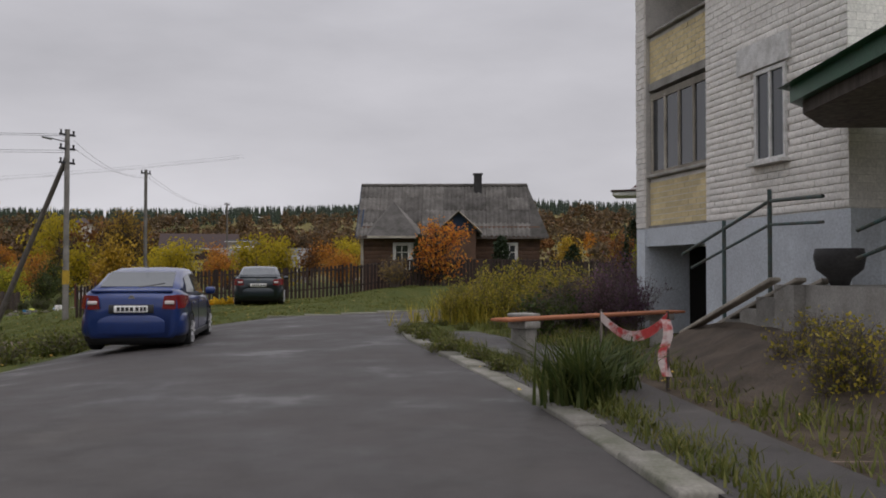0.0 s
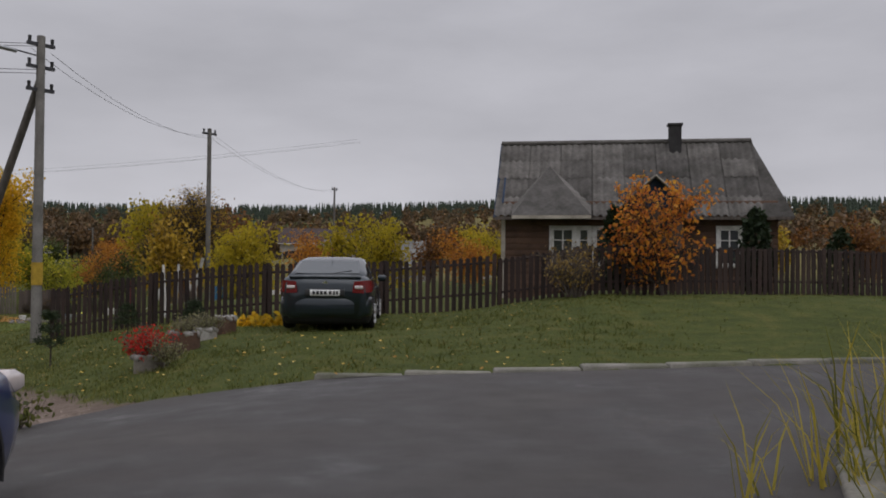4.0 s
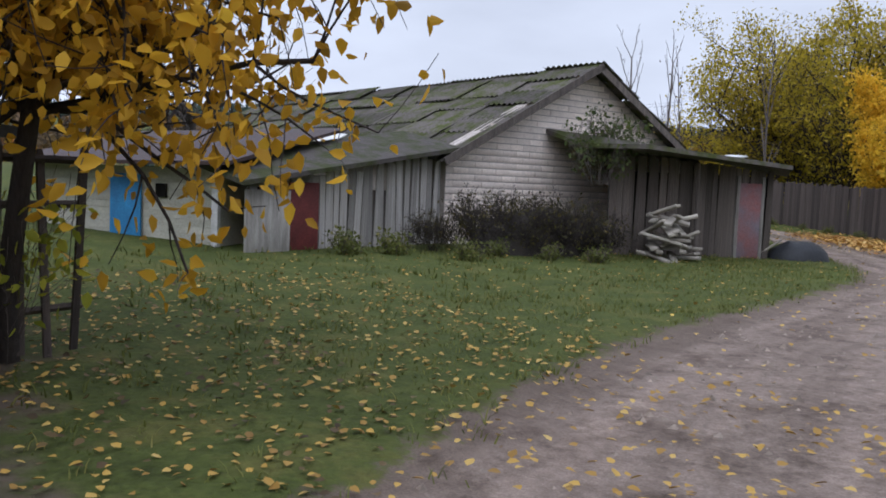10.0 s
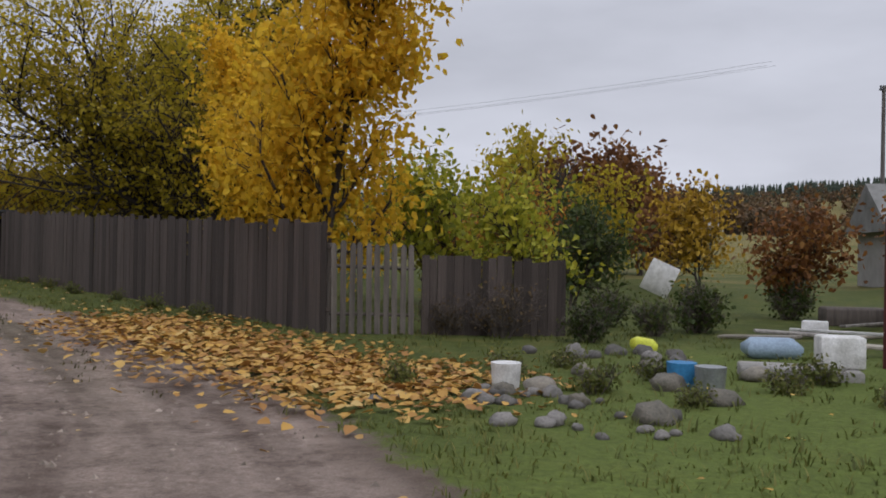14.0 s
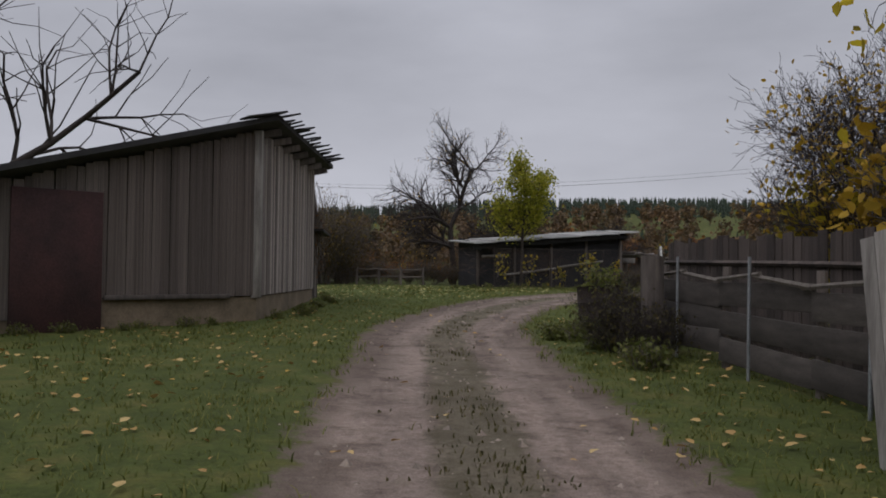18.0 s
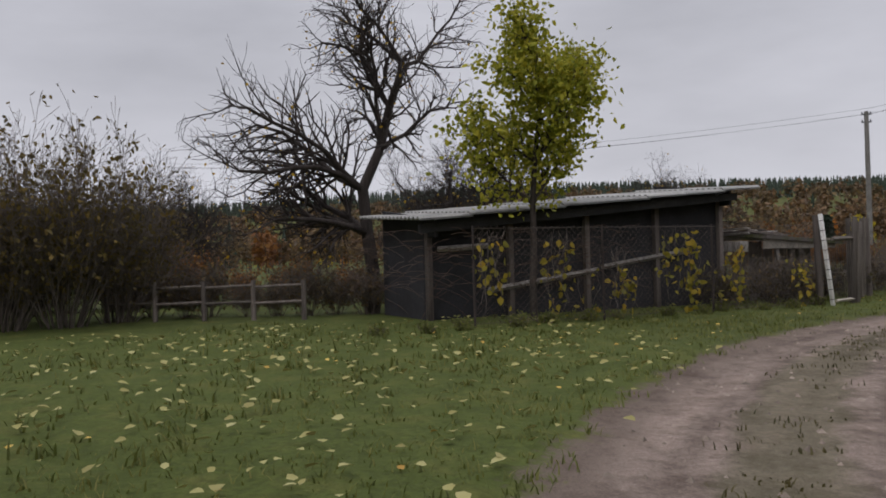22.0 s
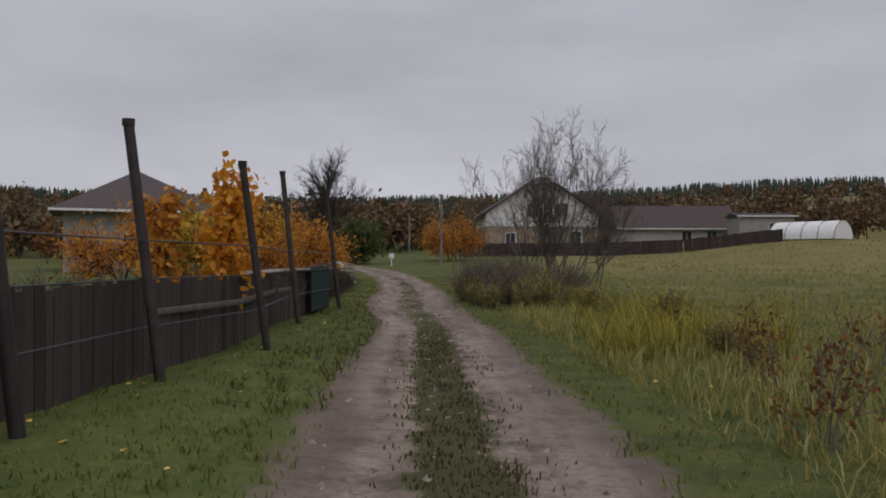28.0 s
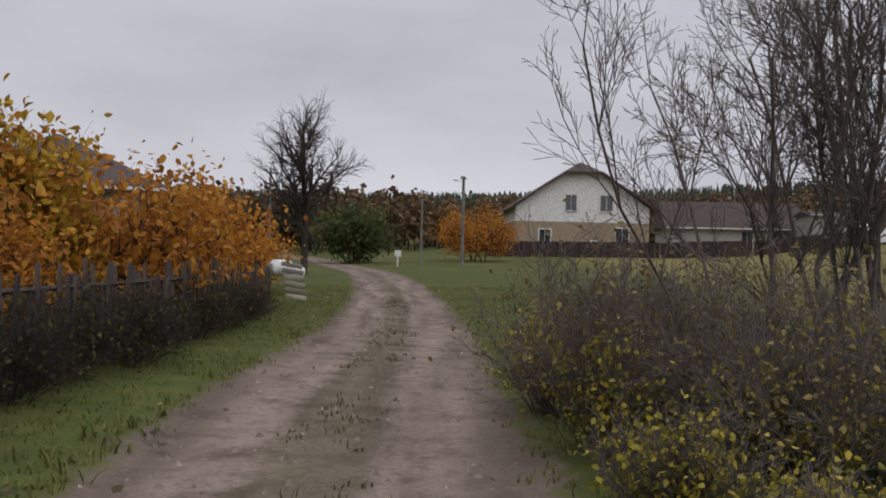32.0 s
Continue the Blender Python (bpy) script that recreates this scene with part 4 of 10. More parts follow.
def wavy_sheet(length, run, rise, waves, thick=0.012, amp=0.025, sag=0.0, rows=1, x0=0.0, rag=0.0, rng=None):
    """A corrugated roof slope: x along the eave, from the eave (y=0, z=0) up to (run, rise)."""
    nx = int(length * waves * 6)
    xs = np.linspace(0, length, nx)
    wave = amp * np.cos(xs * waves * 2 * np.pi)
    g = Geo()
    for r in range(rows):
        f0, f1 = r / rows - (0.015 if r else 0), (r + 1) / rows
        step = 0.012 * (rows - 1 - r)
        v = []
        for f in (f0, f1):
            edge = 0.0
            v.append(np.c_[xs + x0, np.full(nx, run * f), wave + rise * f - sag * np.sin(np.pi * xs / length) + step * 0 + (0.02 if f == f0 else 0.0)])
        for f in (f0, f1):
            v.append(np.c_[xs + x0, np.full(nx, run * f), wave + rise * f - sag * np.sin(np.pi * xs / length) - thick + (0.02 if f == f0 else 0.0)])
        i = np.arange(nx - 1)
        a, b, c, d = 0, nx, 2 * nx, 3 * nx
        faces = np.r_[np.c_[a + i, a + i + 1, b + i + 1, b + i], np.c_[c + i + 1, c + i, d + i, d + i + 1], np.c_[c + i, c + i + 1, a + i + 1, a + i], np.c_[b + i, b + i + 1, d + i + 1, d + i]]
        g.add(np.concatenate(v), faces)
    return g


def window(parent, m, x, z, w, h, frame_mat=None, bars=1, cross=False, depth=0.06, sill=True, surround=0.0, curtain=False, name="window"):
    """A framed window set on a wall frame; y < 0 is outside."""
    frame_mat = frame_mat or M_WHITE
    base = m @ pose(x, 0, z)
    fr = Geo()
    t = 0.055
    for lo, hi in (((0, -0.03, 0), (t, 0.03, h)), ((w - t, -0.03, 0), (w, 0.03, h)), ((t, -0.03, 0), (w - t, 0.03, t)), ((t, -0.03, h - t), (w - t, 0.03, h))):
        fr.box(lo, hi, base)
    for k in range(bars):
        c = w * (k + 1) / (bars + 1)
        fr.box((c - 0.022, -0.026, t), (c + 0.022, 0.026, h - t), base)
    if cross:
        fr.box((t, -0.024, h * 0.66), (w - t, 0.024, h * 0.66 + 0.035), base)
    win = part(name, fr, frame_mat, parent)
    part("pane", Geo().box((t, 0.004, t), (w - t, 0.012, h - t), base), M_GLASS, win)
    if curtain:
        part("curtain", Geo().box((t, 0.05, h * 0.35), (w - t, 0.06, h - t), base), M_CURTAIN, win)
    if surround:
        g = Geo()
        s = surround
        for lo, hi in (((-s, -0.045, -s), (0, -0.004, h + s)), ((w, -0.045, -s), (w + s, -0.004, h + s)), ((0, -0.045, h), (w, -0.004, h + s)), ((0, -0.045, -s), (w, -0.004, 0))):
            g.box(lo, hi, base)
        part("window_surround", g, frame_mat, win)
    if sill:
        part("window_sill", Geo().box((-0.06, -0.13, -0.045), (w + 0.06, -0.0, 0.0), base), frame_mat, win)
    return win


def brick_face(parent, m, x0, x1, z0, z1, mat, holes=(), bw=0.25, bh=0.088, joint=0.012, upright=None, proud=0.012, name="brick", keep=0, clip=None, rng=None):
    """Bricks in courses on a wall frame, outside at y < 0. The first courses are pieces of their own, the rest one mesh."""
    rng = rng or np.random.default_rng(3)
    rest, made = Geo(), 0
    gap = joint if upright is None else upright
    rows = int((z1 - z0) / (bh + joint))
    for r in range(rows):
        z = z0 + r * (bh + joint)
        x = x0 - (bw + gap) * (0.5 if r % 2 else 0.0)
        while x < x1:
            a, b = max(x, x0), min(x + bw, x1)
            x += bw + gap
            if b - a < 0.04:
                continue
            mid, zm = (a + b) / 2, z + bh / 2
            if any(h0 < mid < h1 and v0 < zm < v1 for h0, h1, v0, v1 in holes):
                continue
            if clip and not clip(mid, z + bh):
                continue
            p = proud * rng.uniform(0.5, 1.3)
            if made < keep and b - a > bw - 0.001:
                key = (name, mat.name, bw)
                if key not in UNIT:
                    UNIT[key] = Geo().box((-bw / 2, -0.03, 0), (bw / 2, 0.0, bh), bevel=0.003).mesh(name, mat)
                ob = part(name, UNIT[key], None, parent)
                ob.matrix_local = m @ pose(mid, -p + 0.03, z)
                made += 1
            else:
                rest.box((a, -p, z), (b, 0.02, z + bh), m)
    if rest.n:
        ob = part("brickwork", rest, mat, parent)
        tagged(ob, kind="stuff")


# ---- apartment block by the start ----
def build_block():
    a, c = (3.62, 16.35), (4.93, 10.57)
    base = gz(4.5, 12) - 0.3
    m, L = wall_frame(a, c)
    bay = 2.55
    b = thing("apartment_block", "pale brick apartment block with yellow balcony parapets", "building", kind="structure")
    top = 9.6
    # core walls behind the bricks
    part("wall", Geo().box((bay, 0.02, 2.05), (L, 0.4, top), m).box((L - 0.4, 0.4, 2.05), (L - 0.0, 9, top), m).box((0, 1.6, 2.05), (bay, 1.95, top), m).box((0.0, 0.02, 2.05), (0.38, 9.0, top), m), M_MORTAR, b)
    part("plinth", Geo().box((bay - 0.02, 0.0, base), (L + 0.03, 0.42, 2.05), m).box((0, 0.03, 1.72), (bay, 0.3, 2.05), m).box((0.0, 0.0, base), (0.34, 1.2, 2.05), m).box((L - 0.38, 0.42, base), (L + 0.02, 9, 2.05), m), M_PLINTH, b, "pale blue painted plinth")
    # black sheet paints the shade in the recess under the loggia
    part("cellar_front", Geo().box((0.34, 0.9, base), (bay, 1.1, 1.72), m), M_INSIDESHADE, b)
    wx, wz, ww, wh = bay + 1.40, 2.82, 0.75, 1.32
    brick_face(b, m @ pose(0, 0.0, 0), bay, L, 2.07, top, M_WHITEBRICK, [(wx, wx + ww, wz, wz + wh)], keep=300, bh=0.091, joint=0.009, proud=0.003)
    side = m @ pose(L + 0.0, 0, 0, 0, 0, 90)
    brick_face(b, side @ pose(0, 0, 0), 0.0, 5.0, 2.07, top, M_WHITEBRICK, bh=0.091, joint=0.009, proud=0.003)
    brick_face(b, m, 0.0, 0.36, 2.07, top, M_WHITEBRICK)
    window(b, m @ pose(0, -0.005, 0), wx, wz, ww, wh, bars=1, curtain=True)
    part("lintel_panel", Geo().box((wx - 0.42, -0.05, wz + wh + 0.03), (wx + ww + 0.1, -0.002, wz + wh + 0.42), m), M_WHITE, b, "white lintel panel")
    # loggias: parapets, glazing, slabs
    for k, z in enumerate((2.1, 4.72, 7.34)):
        par = part("balcony", Geo().box((0.36, 0.06, z - 0.14), (bay, 1.6, z), m), M_CONC, b)
        part("parapet", Geo().box((0.36, 0.10, z), (bay, 0.22, z + 0.86), m), M_MORTAR, par)
        brick_face(par, m @ pose(0, 0.10, 0), 0.36, bay, z, z + 0.86, M_YELLOWBRICK, proud=0.005)
        part("cap", Geo().box((0.33, 0.02, z + 0.87), (bay, 0.26, z + 0.93), m, 0.012), M_CONC, par)
        if k == 0:
            fr = Geo()
            for i in range(5):
                x = 0.4 + (bay - 0.5) * i / 4
                fr.box((x, 0.1, z + 0.93), (x + 0.06, 0.16, z + 2.35), m)
            fr.box((0.36, 0.1, z + 2.3), (bay, 0.16, z + 2.42), m).box((0.36, 0.1, z + 0.93), (bay, 0.16, z + 1.0), m)
            gl = part("glazing", fr, M_WOODPALE, par, "weathered pale balcony glazing frame")
            for i in range(4):
                x = 0.4 + (bay - 0.5) * i / 4
                part("pane", Geo().box((x + 0.06, 0.125, z + 1.0), (x + (bay - 0.5) / 4, 0.133, z + 2.3), m), M_GLASS, gl)
            part("curtain", Geo().box((1.2, 0.25, z + 1.0), (bay, 0.26, z + 2.3), m), M_CURTAIN, gl)
        else:
            part("back_wall", Geo().box((0.36, 1.55, z), (bay, 1.6, z + 2.48), m), M_MORTAR, par)
    # entrance canopy with a green metal roof, the landing and the way up
    cano = thing("entrance_canopy", "green sheet metal canopy over the entrance", "canopy")
    rim = Geo()
    rim.slab([(3.95, 9.55), (3.86, 7.0), (9.5, 6.8), (9.6, 10.4), (4.6, 10.5)], 3.02, 3.16)
    part("soffit", rim, M_WOODDARK, cano)
    part("fascia", Geo().slab([(3.85, 9.65), (3.76, 6.9), (9.6, 6.7), (9.7, 10.5), (4.7, 10.56)], 3.16, 3.34), M_GREENROOF, cano)
    rf = Geo().add([(3.75, 9.75, 3.34), (3.66, 6.8, 3.34), (9.7, 6.6, 3.34), (9.8, 10.5, 3.34), (4.85, 10.56, 3.34), (7, 8.6, 4.15), (9.0, 8.6, 4.15)], [(0, 1, 5)])
    rf.f.append(np.array([[1, 2, 6, 5]])), rf.f.append(np.array([[2, 3, 6]])), rf.f.append(np.array([[3, 4, 5, 6]])), rf.f.append(np.array([[4, 0, 5]])), rf.f.append(np.array([[0, 4, 3, 2, 1]]))
    part("roof", rf, M_GREENROOF, cano)
    for x, y in ((9.2, 7.2),):
        part("column", Geo().tube((x, y, base), (x, y, 3.04), 0.06, 0.06, 10), M_RAIL, cano)
    land_z = 1.12
    porch = thing("entrance_landing", "concrete landing with steps up to the entrance", "landing", kind="structure")
    part("landing", Geo().slab([(4.22, 10.25), (4.5, 7.6), (9, 7.0), (9, 10.4), (4.9, 10.5)], base, land_z), M_CONC, porch)
    mm = pose(3.68, 12.35, 0.32, 0, 0, -79.6)
    for k in range(5):
        part("step", Geo().box((0.4 * k + 0.2, 0.0, -0.5), (0.4 * k + 0.62, 0.75, 0.16 * (k + 1)), mm), M_CONC, porch)
    ramp = thing("plank_ramp", "three grey planks laid as a ramp beside the steps", "ramp")
    for k in range(3):
        part("board", Geo().box((-0.15 + 0.1 * k, -0.30 + 0.30 * k, 0.02), (2.35 + 0.05 * k, -0.16 + 0.30 * k, 0.07), mm @ pose(0, 0, 0.08 - 0.02 * k, 0, -18.5, 0), 0.008), M_WOODPALE, ramp)
    rail = thing("stair_handrail", "dark green tubular handrail beside the entrance steps", "handrail")
    top = [(3.84, 14.0, 1.55), (4.12, 11.0, 2.17), (4.36, 10.0, 2.15)]
    for name, drop, r in (("handrail", 0.0, 0.024), ("midrail", 0.3, 0.02)):
        ring = [Vector((x, y, z - drop)) for x, y, z in top]
        if drop:
            ring[0] = ring[0].lerp(ring[1], 0.12)
        part(name, loft([[p + Vector((math.cos(a) * r, math.sin(a) * r * 0.3, math.sin(a) * r)) for a in np.linspace(0, 2 * np.pi, 9)[:-1]] for p in ring]), M_RAIL, rail)
    for (x, y), z0, z1 in (((3.99, 12.4), 0.4, 2.0), ((4.12, 11.0), 0.8, 2.32)):
        part("post", Geo().tube((x, y, z0), (x, y, z1), 0.03, 0.03, 8), M_RAIL, rail)
    rail2 = thing("stair_handrail", "dark green tubular handrail on the landing edge", "handrail")
    for drop in (0.0, 0.3):
        part("handrail", Geo().tube((4.42, 9.3, 1.42 - drop + 0.3), (4.75, 8.2, 2.05 - drop), 0.024, 0.024, 8), M_RAIL, rail2)
    part("post", Geo().tube((4.62, 8.6, 0.9), (4.62, 8.6, 2.0), 0.028, 0.028, 8), M_RAIL, rail2)
    urn = thing("round_urn", "dark round concrete urn on the landing corner", "urn", pose(4.5, 9.9, land_z))
    t = np.linspace(0, 2 * np.pi, 17)[:-1]
    part("bowl", loft([[(math.cos(a) * r, math.sin(a) * r, z) for a in t] for r, z in ((0.10, 0.0), (0.13, 0.08), (0.25, 0.18), (0.28, 0.32), (0.26, 0.42), (0.21, 0.42), (0.18, 0.34))]), M_TAR, urn, smooth=True)
    # earth heaped against the landing
    gx, gy = np.meshgrid(np.linspace(2.5, 4.75, 24), np.linspace(6.6, 13.6, 46))
    hh = 0.5 * ease((gx - 2.5) / 1.4) * ease((gy - 6.6) / 1.5) * ease((13.6 - gy) / 1.6)
    hh = hh + np.array([0.06 * noise.noise((x * 2.2, y * 2.2, 1.0)) for x, y in zip(gx.ravel(), gy.ravel())]).reshape(gx.shape) * (hh > 0.02) - 0.03
    k = np.arange(gx.size).reshape(gx.shape)
    solo("earth_mound", Geo().add(np.c_[gx.ravel(), gy.ravel(), land(gx, gy).ravel() + hh.ravel()], np.c_[k[:-1, :-1].ravel(), k[:-1, 1:].ravel(), k[1:, 1:].ravel(), k[1:, :-1].ravel()]), worn("dark_garden_soil", (0.085, 0.066, 0.05), (0.04, 0.032, 0.025), 0.95, 3, 30, 0.8), "dark earth heaped against the entrance landing", "earth", kind="structure", smooth=True)


build_block()


# ---- the wooden house with the corrugated roof ----
def build_wood_house():
    c0, c1 = (-4.45, 46.45), (5.25, 46.25)
    m, L = wall_frame(c0, c1)
    g0 = gz(0, 44)
    h = thing("wooden_house", "brown boarded wooden house with a dark grey corrugated roof", "house", kind="structure")
    d, eave, ridge, over, hip = 2.15, 3.45, 5.78, 0.45, 0.85
    rise = (ridge - eave) * (d + over) / d
    run = d + over
    part("wall", Geo().box((0.3, -d, g0 - 0.3), (L - 0.4, d, eave), m), M_LOGBROWN, h)
    for k in range(15):
        z = g0 + 0.2 + k * 0.21
        part("board", Geo().box((0.28, -d - 0.02, z), (L - 0.38, -d + 0.01, z + 0.195), m, 0.006), M_LOGBROWN, h)
        part("board", Geo().box((0.28, -d, z), (0.31, d, z + 0.195), m, 0.006), M_LOGBROWN, h)
    part("gable", Geo().prism([(-d - 0.1, eave), (d + 0.1, eave), (0, ridge - 0.08)], 0.22, 0.28, m @ SWAP), M_BLUEGABLE, h, "dark blue boarded gable")
    top = L - hip
    for side in (0, 1):
        fr = m @ (pose(0, -run, ridge - rise) if side == 0 else pose(top, run, ridge - rise, 0, 0, 180))
        for r in range(4):
            n = 8
            w = top / n
            for c in range(n):
                key = ("house_sheet", w)
                if key not in UNIT:
                    UNIT[key] = wavy_sheet(w * 1.03, run / 4 * 1.06, rise / 4 * 1.06, 4.2, amp=0.04).mesh("roof_sheet", M_HOUSEROOF)
                ob = part("roof_sheet", UNIT[key], None, h)
                ob.matrix_local = fr @ pose(c * w, run * r / 4, rise * r / 4 + random.uniform(-0.012, 0.016) - 0.01 * (c % 2), random.uniform(-0.6, 0.6), 0, 0)
    # the hipped end
    for y0, y1 in ((-run, 0), (0, run)):
        q = [(top, y0, ridge - rise if y0 else ridge), (L + 0.05, y0 if y0 else y1, ridge - rise), (top, y1, ridge if y0 else ridge - rise)]
        g = Geo().add([m @ Vector(v) for v in q] + [m @ Vector((x, y, z - 0.05)) for x, y, z in q], [(0, 1, 2), (5, 4, 3)])
        g.f.append(np.array([[0, 3, 4, 1], [1, 4, 5, 2]]))
        part("hip_sheet", g, M_HOUSEROOF, h)
    q = [(top, 0, ridge), (L + 0.05, -run, ridge - rise), (L + 0.05, run, ridge - rise)]
    g = Geo().add([m @ Vector(v) for v in q] + [m @ Vector((x, y, z - 0.05)) for x, y, z in q], [(0, 1, 2), (5, 4, 3)])
    part("hip_end", g, M_HOUSEROOF, h)
    part("ridge_cap", Geo().tube(m @ Vector((0, 0, ridge + 0.02)), m @ Vector((top, 0, ridge + 0.02)), 0.09, 0.09, 8), M_HOUSEROOF, h)
    ch = part("chimney", Geo().box((6.0, -0.4, ridge - 0.7), (6.42, 0.05, ridge + 0.55), m), M_TAR, h)
    part("chimney_cap", Geo().box((5.95, -0.45, ridge + 0.55), (6.47, 0.1, ridge + 0.62), m), M_TAR, ch)
    wm = m @ pose(0, -d - 0.03, 0)
    for x, w in ((1.95, 0.72), (2.85, 0.34), (3.4, 0.98), (7.45, 0.66)):
        window(h, wm, x, g0 + 1.2, w, 1.2, bars=1 if w > 0.5 else 0, cross=True, surround=0.1, curtain=True)
    side = m @ pose(0.25, d, 0, 0, 0, -90)
    for x in (0.7, 1.7, 2.7):
        window(h, side, x, g0 + 1.1, 0.6, 1.35, bars=1, surround=0.09)
    # gabled porch, blue
    p = m @ pose(5.2, -d - 2.2, 0)
    po = part("porch", Geo().box((-0.85, 0.05, g0 - 0.3), (0.85, 2.25, eave - 0.28), p), M_LOGBROWN, h, "small boarded porch")
    part("porch_gable", Geo().prism([(-0.95, eave - 0.3), (0.95, eave - 0.3), (0, eave + 0.58)], -0.02, 0.04, p), M_BLUEGABLE, po, "small blue porch gable")
    for sd in (-1, 1):
        q = [(0, -0.25, eave + 0.68), (sd * 1.15, -0.25, eave - 0.36), (sd * 1.15, 3.2, eave - 0.36), (0, 3.2, eave + 0.68)]
        g = Geo().add(q, [(0, 1, 2, 3)])
        g.add([(x, y, z - 0.05) for x, y, z in q], [(3, 2, 1, 0)])
        part("porch_roof", g, M_HOUSEROOF, po).matrix_local = p
        part("porch_trim", Geo().tube(p @ Vector((0, -0.26, eave + 0.66)), p @ Vector((sd * 1.15, -0.26, eave - 0.38)), 0.035, 0.035, 4), M_WOODPALE, po)
    # hipped bay of the roof over the front windows
    ax, ay, az = 1.8, -0.95, 4.85
    bay = [(0.62, -run - 0.35, 2.98), (3.25, -run - 0.35, 2.98), (ax, ay, az), (0.62, -run + 0.5, 3.42), (3.25, -run + 0.5, 3.42)]
    for tri in ((0, 1, 2), (3, 0, 2), (1, 4, 2)):
        q = [m @ Vector(bay[i]) for i in tri]
        part("bay_sheet", Geo().add(q + [v - Vector((0, 0, 0.05)) for v in q], [(0, 1, 2), (5, 4, 3)]), M_HOUSEROOF, h)
    part("bay_fascia", Geo().box((0.62, -run - 0.37, 2.86), (3.25, -run - 0.33, 2.97), m), M_WOODPALE, h)
    part("barge_board", Geo().tube(m @ Vector((0.02, -run, ridge - rise - 0.05)), m @ Vector((0.02, 0, ridge - 0.05)), 0.06, 0.06, 4), M_BLUEGABLE, h)
    part("corner_board", Geo().box((0.2, -d - 0.04, g0), (0.34, -d + 0.12, eave), m), M_WOODPALE, h)
    part("eave_board", Geo().box((0, -run - 0.03, ridge - rise - 0.12), (L, -run + 0.02, ridge - rise - 0.02), m), M_WOODDARK, h)


M_HOUSEROOF = worn("dark_lichened_corrugated_roof", (0.155, 0.145, 0.135), (0.06, 0.057, 0.05), 0.95, 1.6, 9, 0.5, amount=0.5, vary=0.3)
SWAP = Matrix(((0, 1, 0, 0), (1, 0, 0, 0), (0, 0, 1, 0), (0, 0, 0, 1)))
build_wood_house()


def build_simple_house(label, a, b, depth, eave, ridge, wall, roof, windows, base=None, hip=0.0, over=0.5, upper=None, band=None, name="house"):
    """A house with a front from a to b, the ridge along the front, a gable or hip roof, and windows on the front."""
    m, L = wall_frame(a, b)
    mid = m @ Vector((L / 2, depth / 2, 0))
    g0 = gz(mid.x, mid.y) if base is None else base
    h = thing(name, label, "house", kind="structure")
    part("wall", Geo().box((0, 0, g0 - 0.6), (L, depth, band or eave), m), wall, h)
    if band:
        part("upper_wall", Geo().box((-0.03, -0.03, band), (L + 0.03, depth + 0.03, eave), m), upper, h)
    mid_y = depth / 2
    o = over
    v = [(-o, -o, eave - 0.15), (L + o, -o, eave - 0.15), (L + o, depth + o, eave - 0.15), (-o, depth + o, eave - 0.15), (hip - o * (hip == 0), mid_y, ridge), (L - hip + o * (hip == 0), mid_y, ridge)]
    g = Geo().add([m @ Vector(p) for p in v], [(0, 1, 5, 4)])
    g.f.append(np.array([[2, 3, 4, 5]])), g.f.append(np.array([[1, 2, 5]])), g.f.append(np.array([[3, 0, 4]])), g.f.append(np.array([[3, 2, 1, 0]]))
    part("roof", g, roof, h)
    part("fascia", Geo().box((-o, -o - 0.03, eave - 0.3), (L + o, -o, eave - 0.1), m), M_WHITE, h)
    if hip == 0:
        for x in (0.0, L - 0.05):
            part("gable", Geo().prism([(0, eave - 0.1), (depth, eave - 0.1), (mid_y, ridge - 0.15)], x, x + 0.05, m @ Matrix(((0, 1, 0, 0), (1, 0, 0, 0), (0, 0, 1, 0), (0, 0, 0, 1)))), upper or wall, h)
    for x, z, w, hh in windows:
        window(h, m @ pose(0, -0.03, 0), x, g0 + z, w, hh, bars=1)
    return h


M_REDROOF = worn("dark_red_roof", (0.09, 0.03, 0.028), (0.055, 0.02, 0.02), 0.6, 2, 30)
M_BROWNROOF = worn("brown_metal_tile", (0.07, 0.042, 0.036), (0.05, 0.03, 0.027), 0.6, 2, 30)
M_GREYWALL = worn("grey_block_wall", (0.33, 0.315, 0.29), (0.24, 0.23, 0.21), 0.9, 1.5, 25)
M_BEIGE = worn("beige_render", (0.42, 0.33, 0.22), (0.35, 0.27, 0.19), 0.9, 1.5, 25)

# ---- parked cars ----
M_BLUEPAINT = plain("metallic_blue_paint", (0.008, 0.03, 0.145), 0.3, 0.3, 0.5, 0.8)
M_TEALPAINT = plain("dark_teal_grey_paint", (0.010, 0.019, 0.026), 0.32, 0.35, 0.5, 0.8)
M_CARGLASS = glassy("tinted_car_glass", (0.035, 0.045, 0.05), 0.05)
M_TAILRED = plain("red_lamp_lens", (0.16, 0.010, 0.012), 0.2, 0, 0.6, 0.5)
M_TAILWHITE = plain("clear_lamp_lens", (0.62, 0.55, 0.53), 0.2, 0, 0.6, 0.5)
M_PLATE = plain("white_plate", (0.75, 0.75, 0.73), 0.5)
M_BLACKTRIM = plain("black_plastic_trim", (0.02, 0.02, 0.021), 0.6)
M_CHROME = plain("bright_metal", (0.62, 0.62, 0.63), 0.25, 0.9)
M_RIM = plain("silver_wheel_cover", (0.5, 0.5, 0.51), 0.35, 0.6)


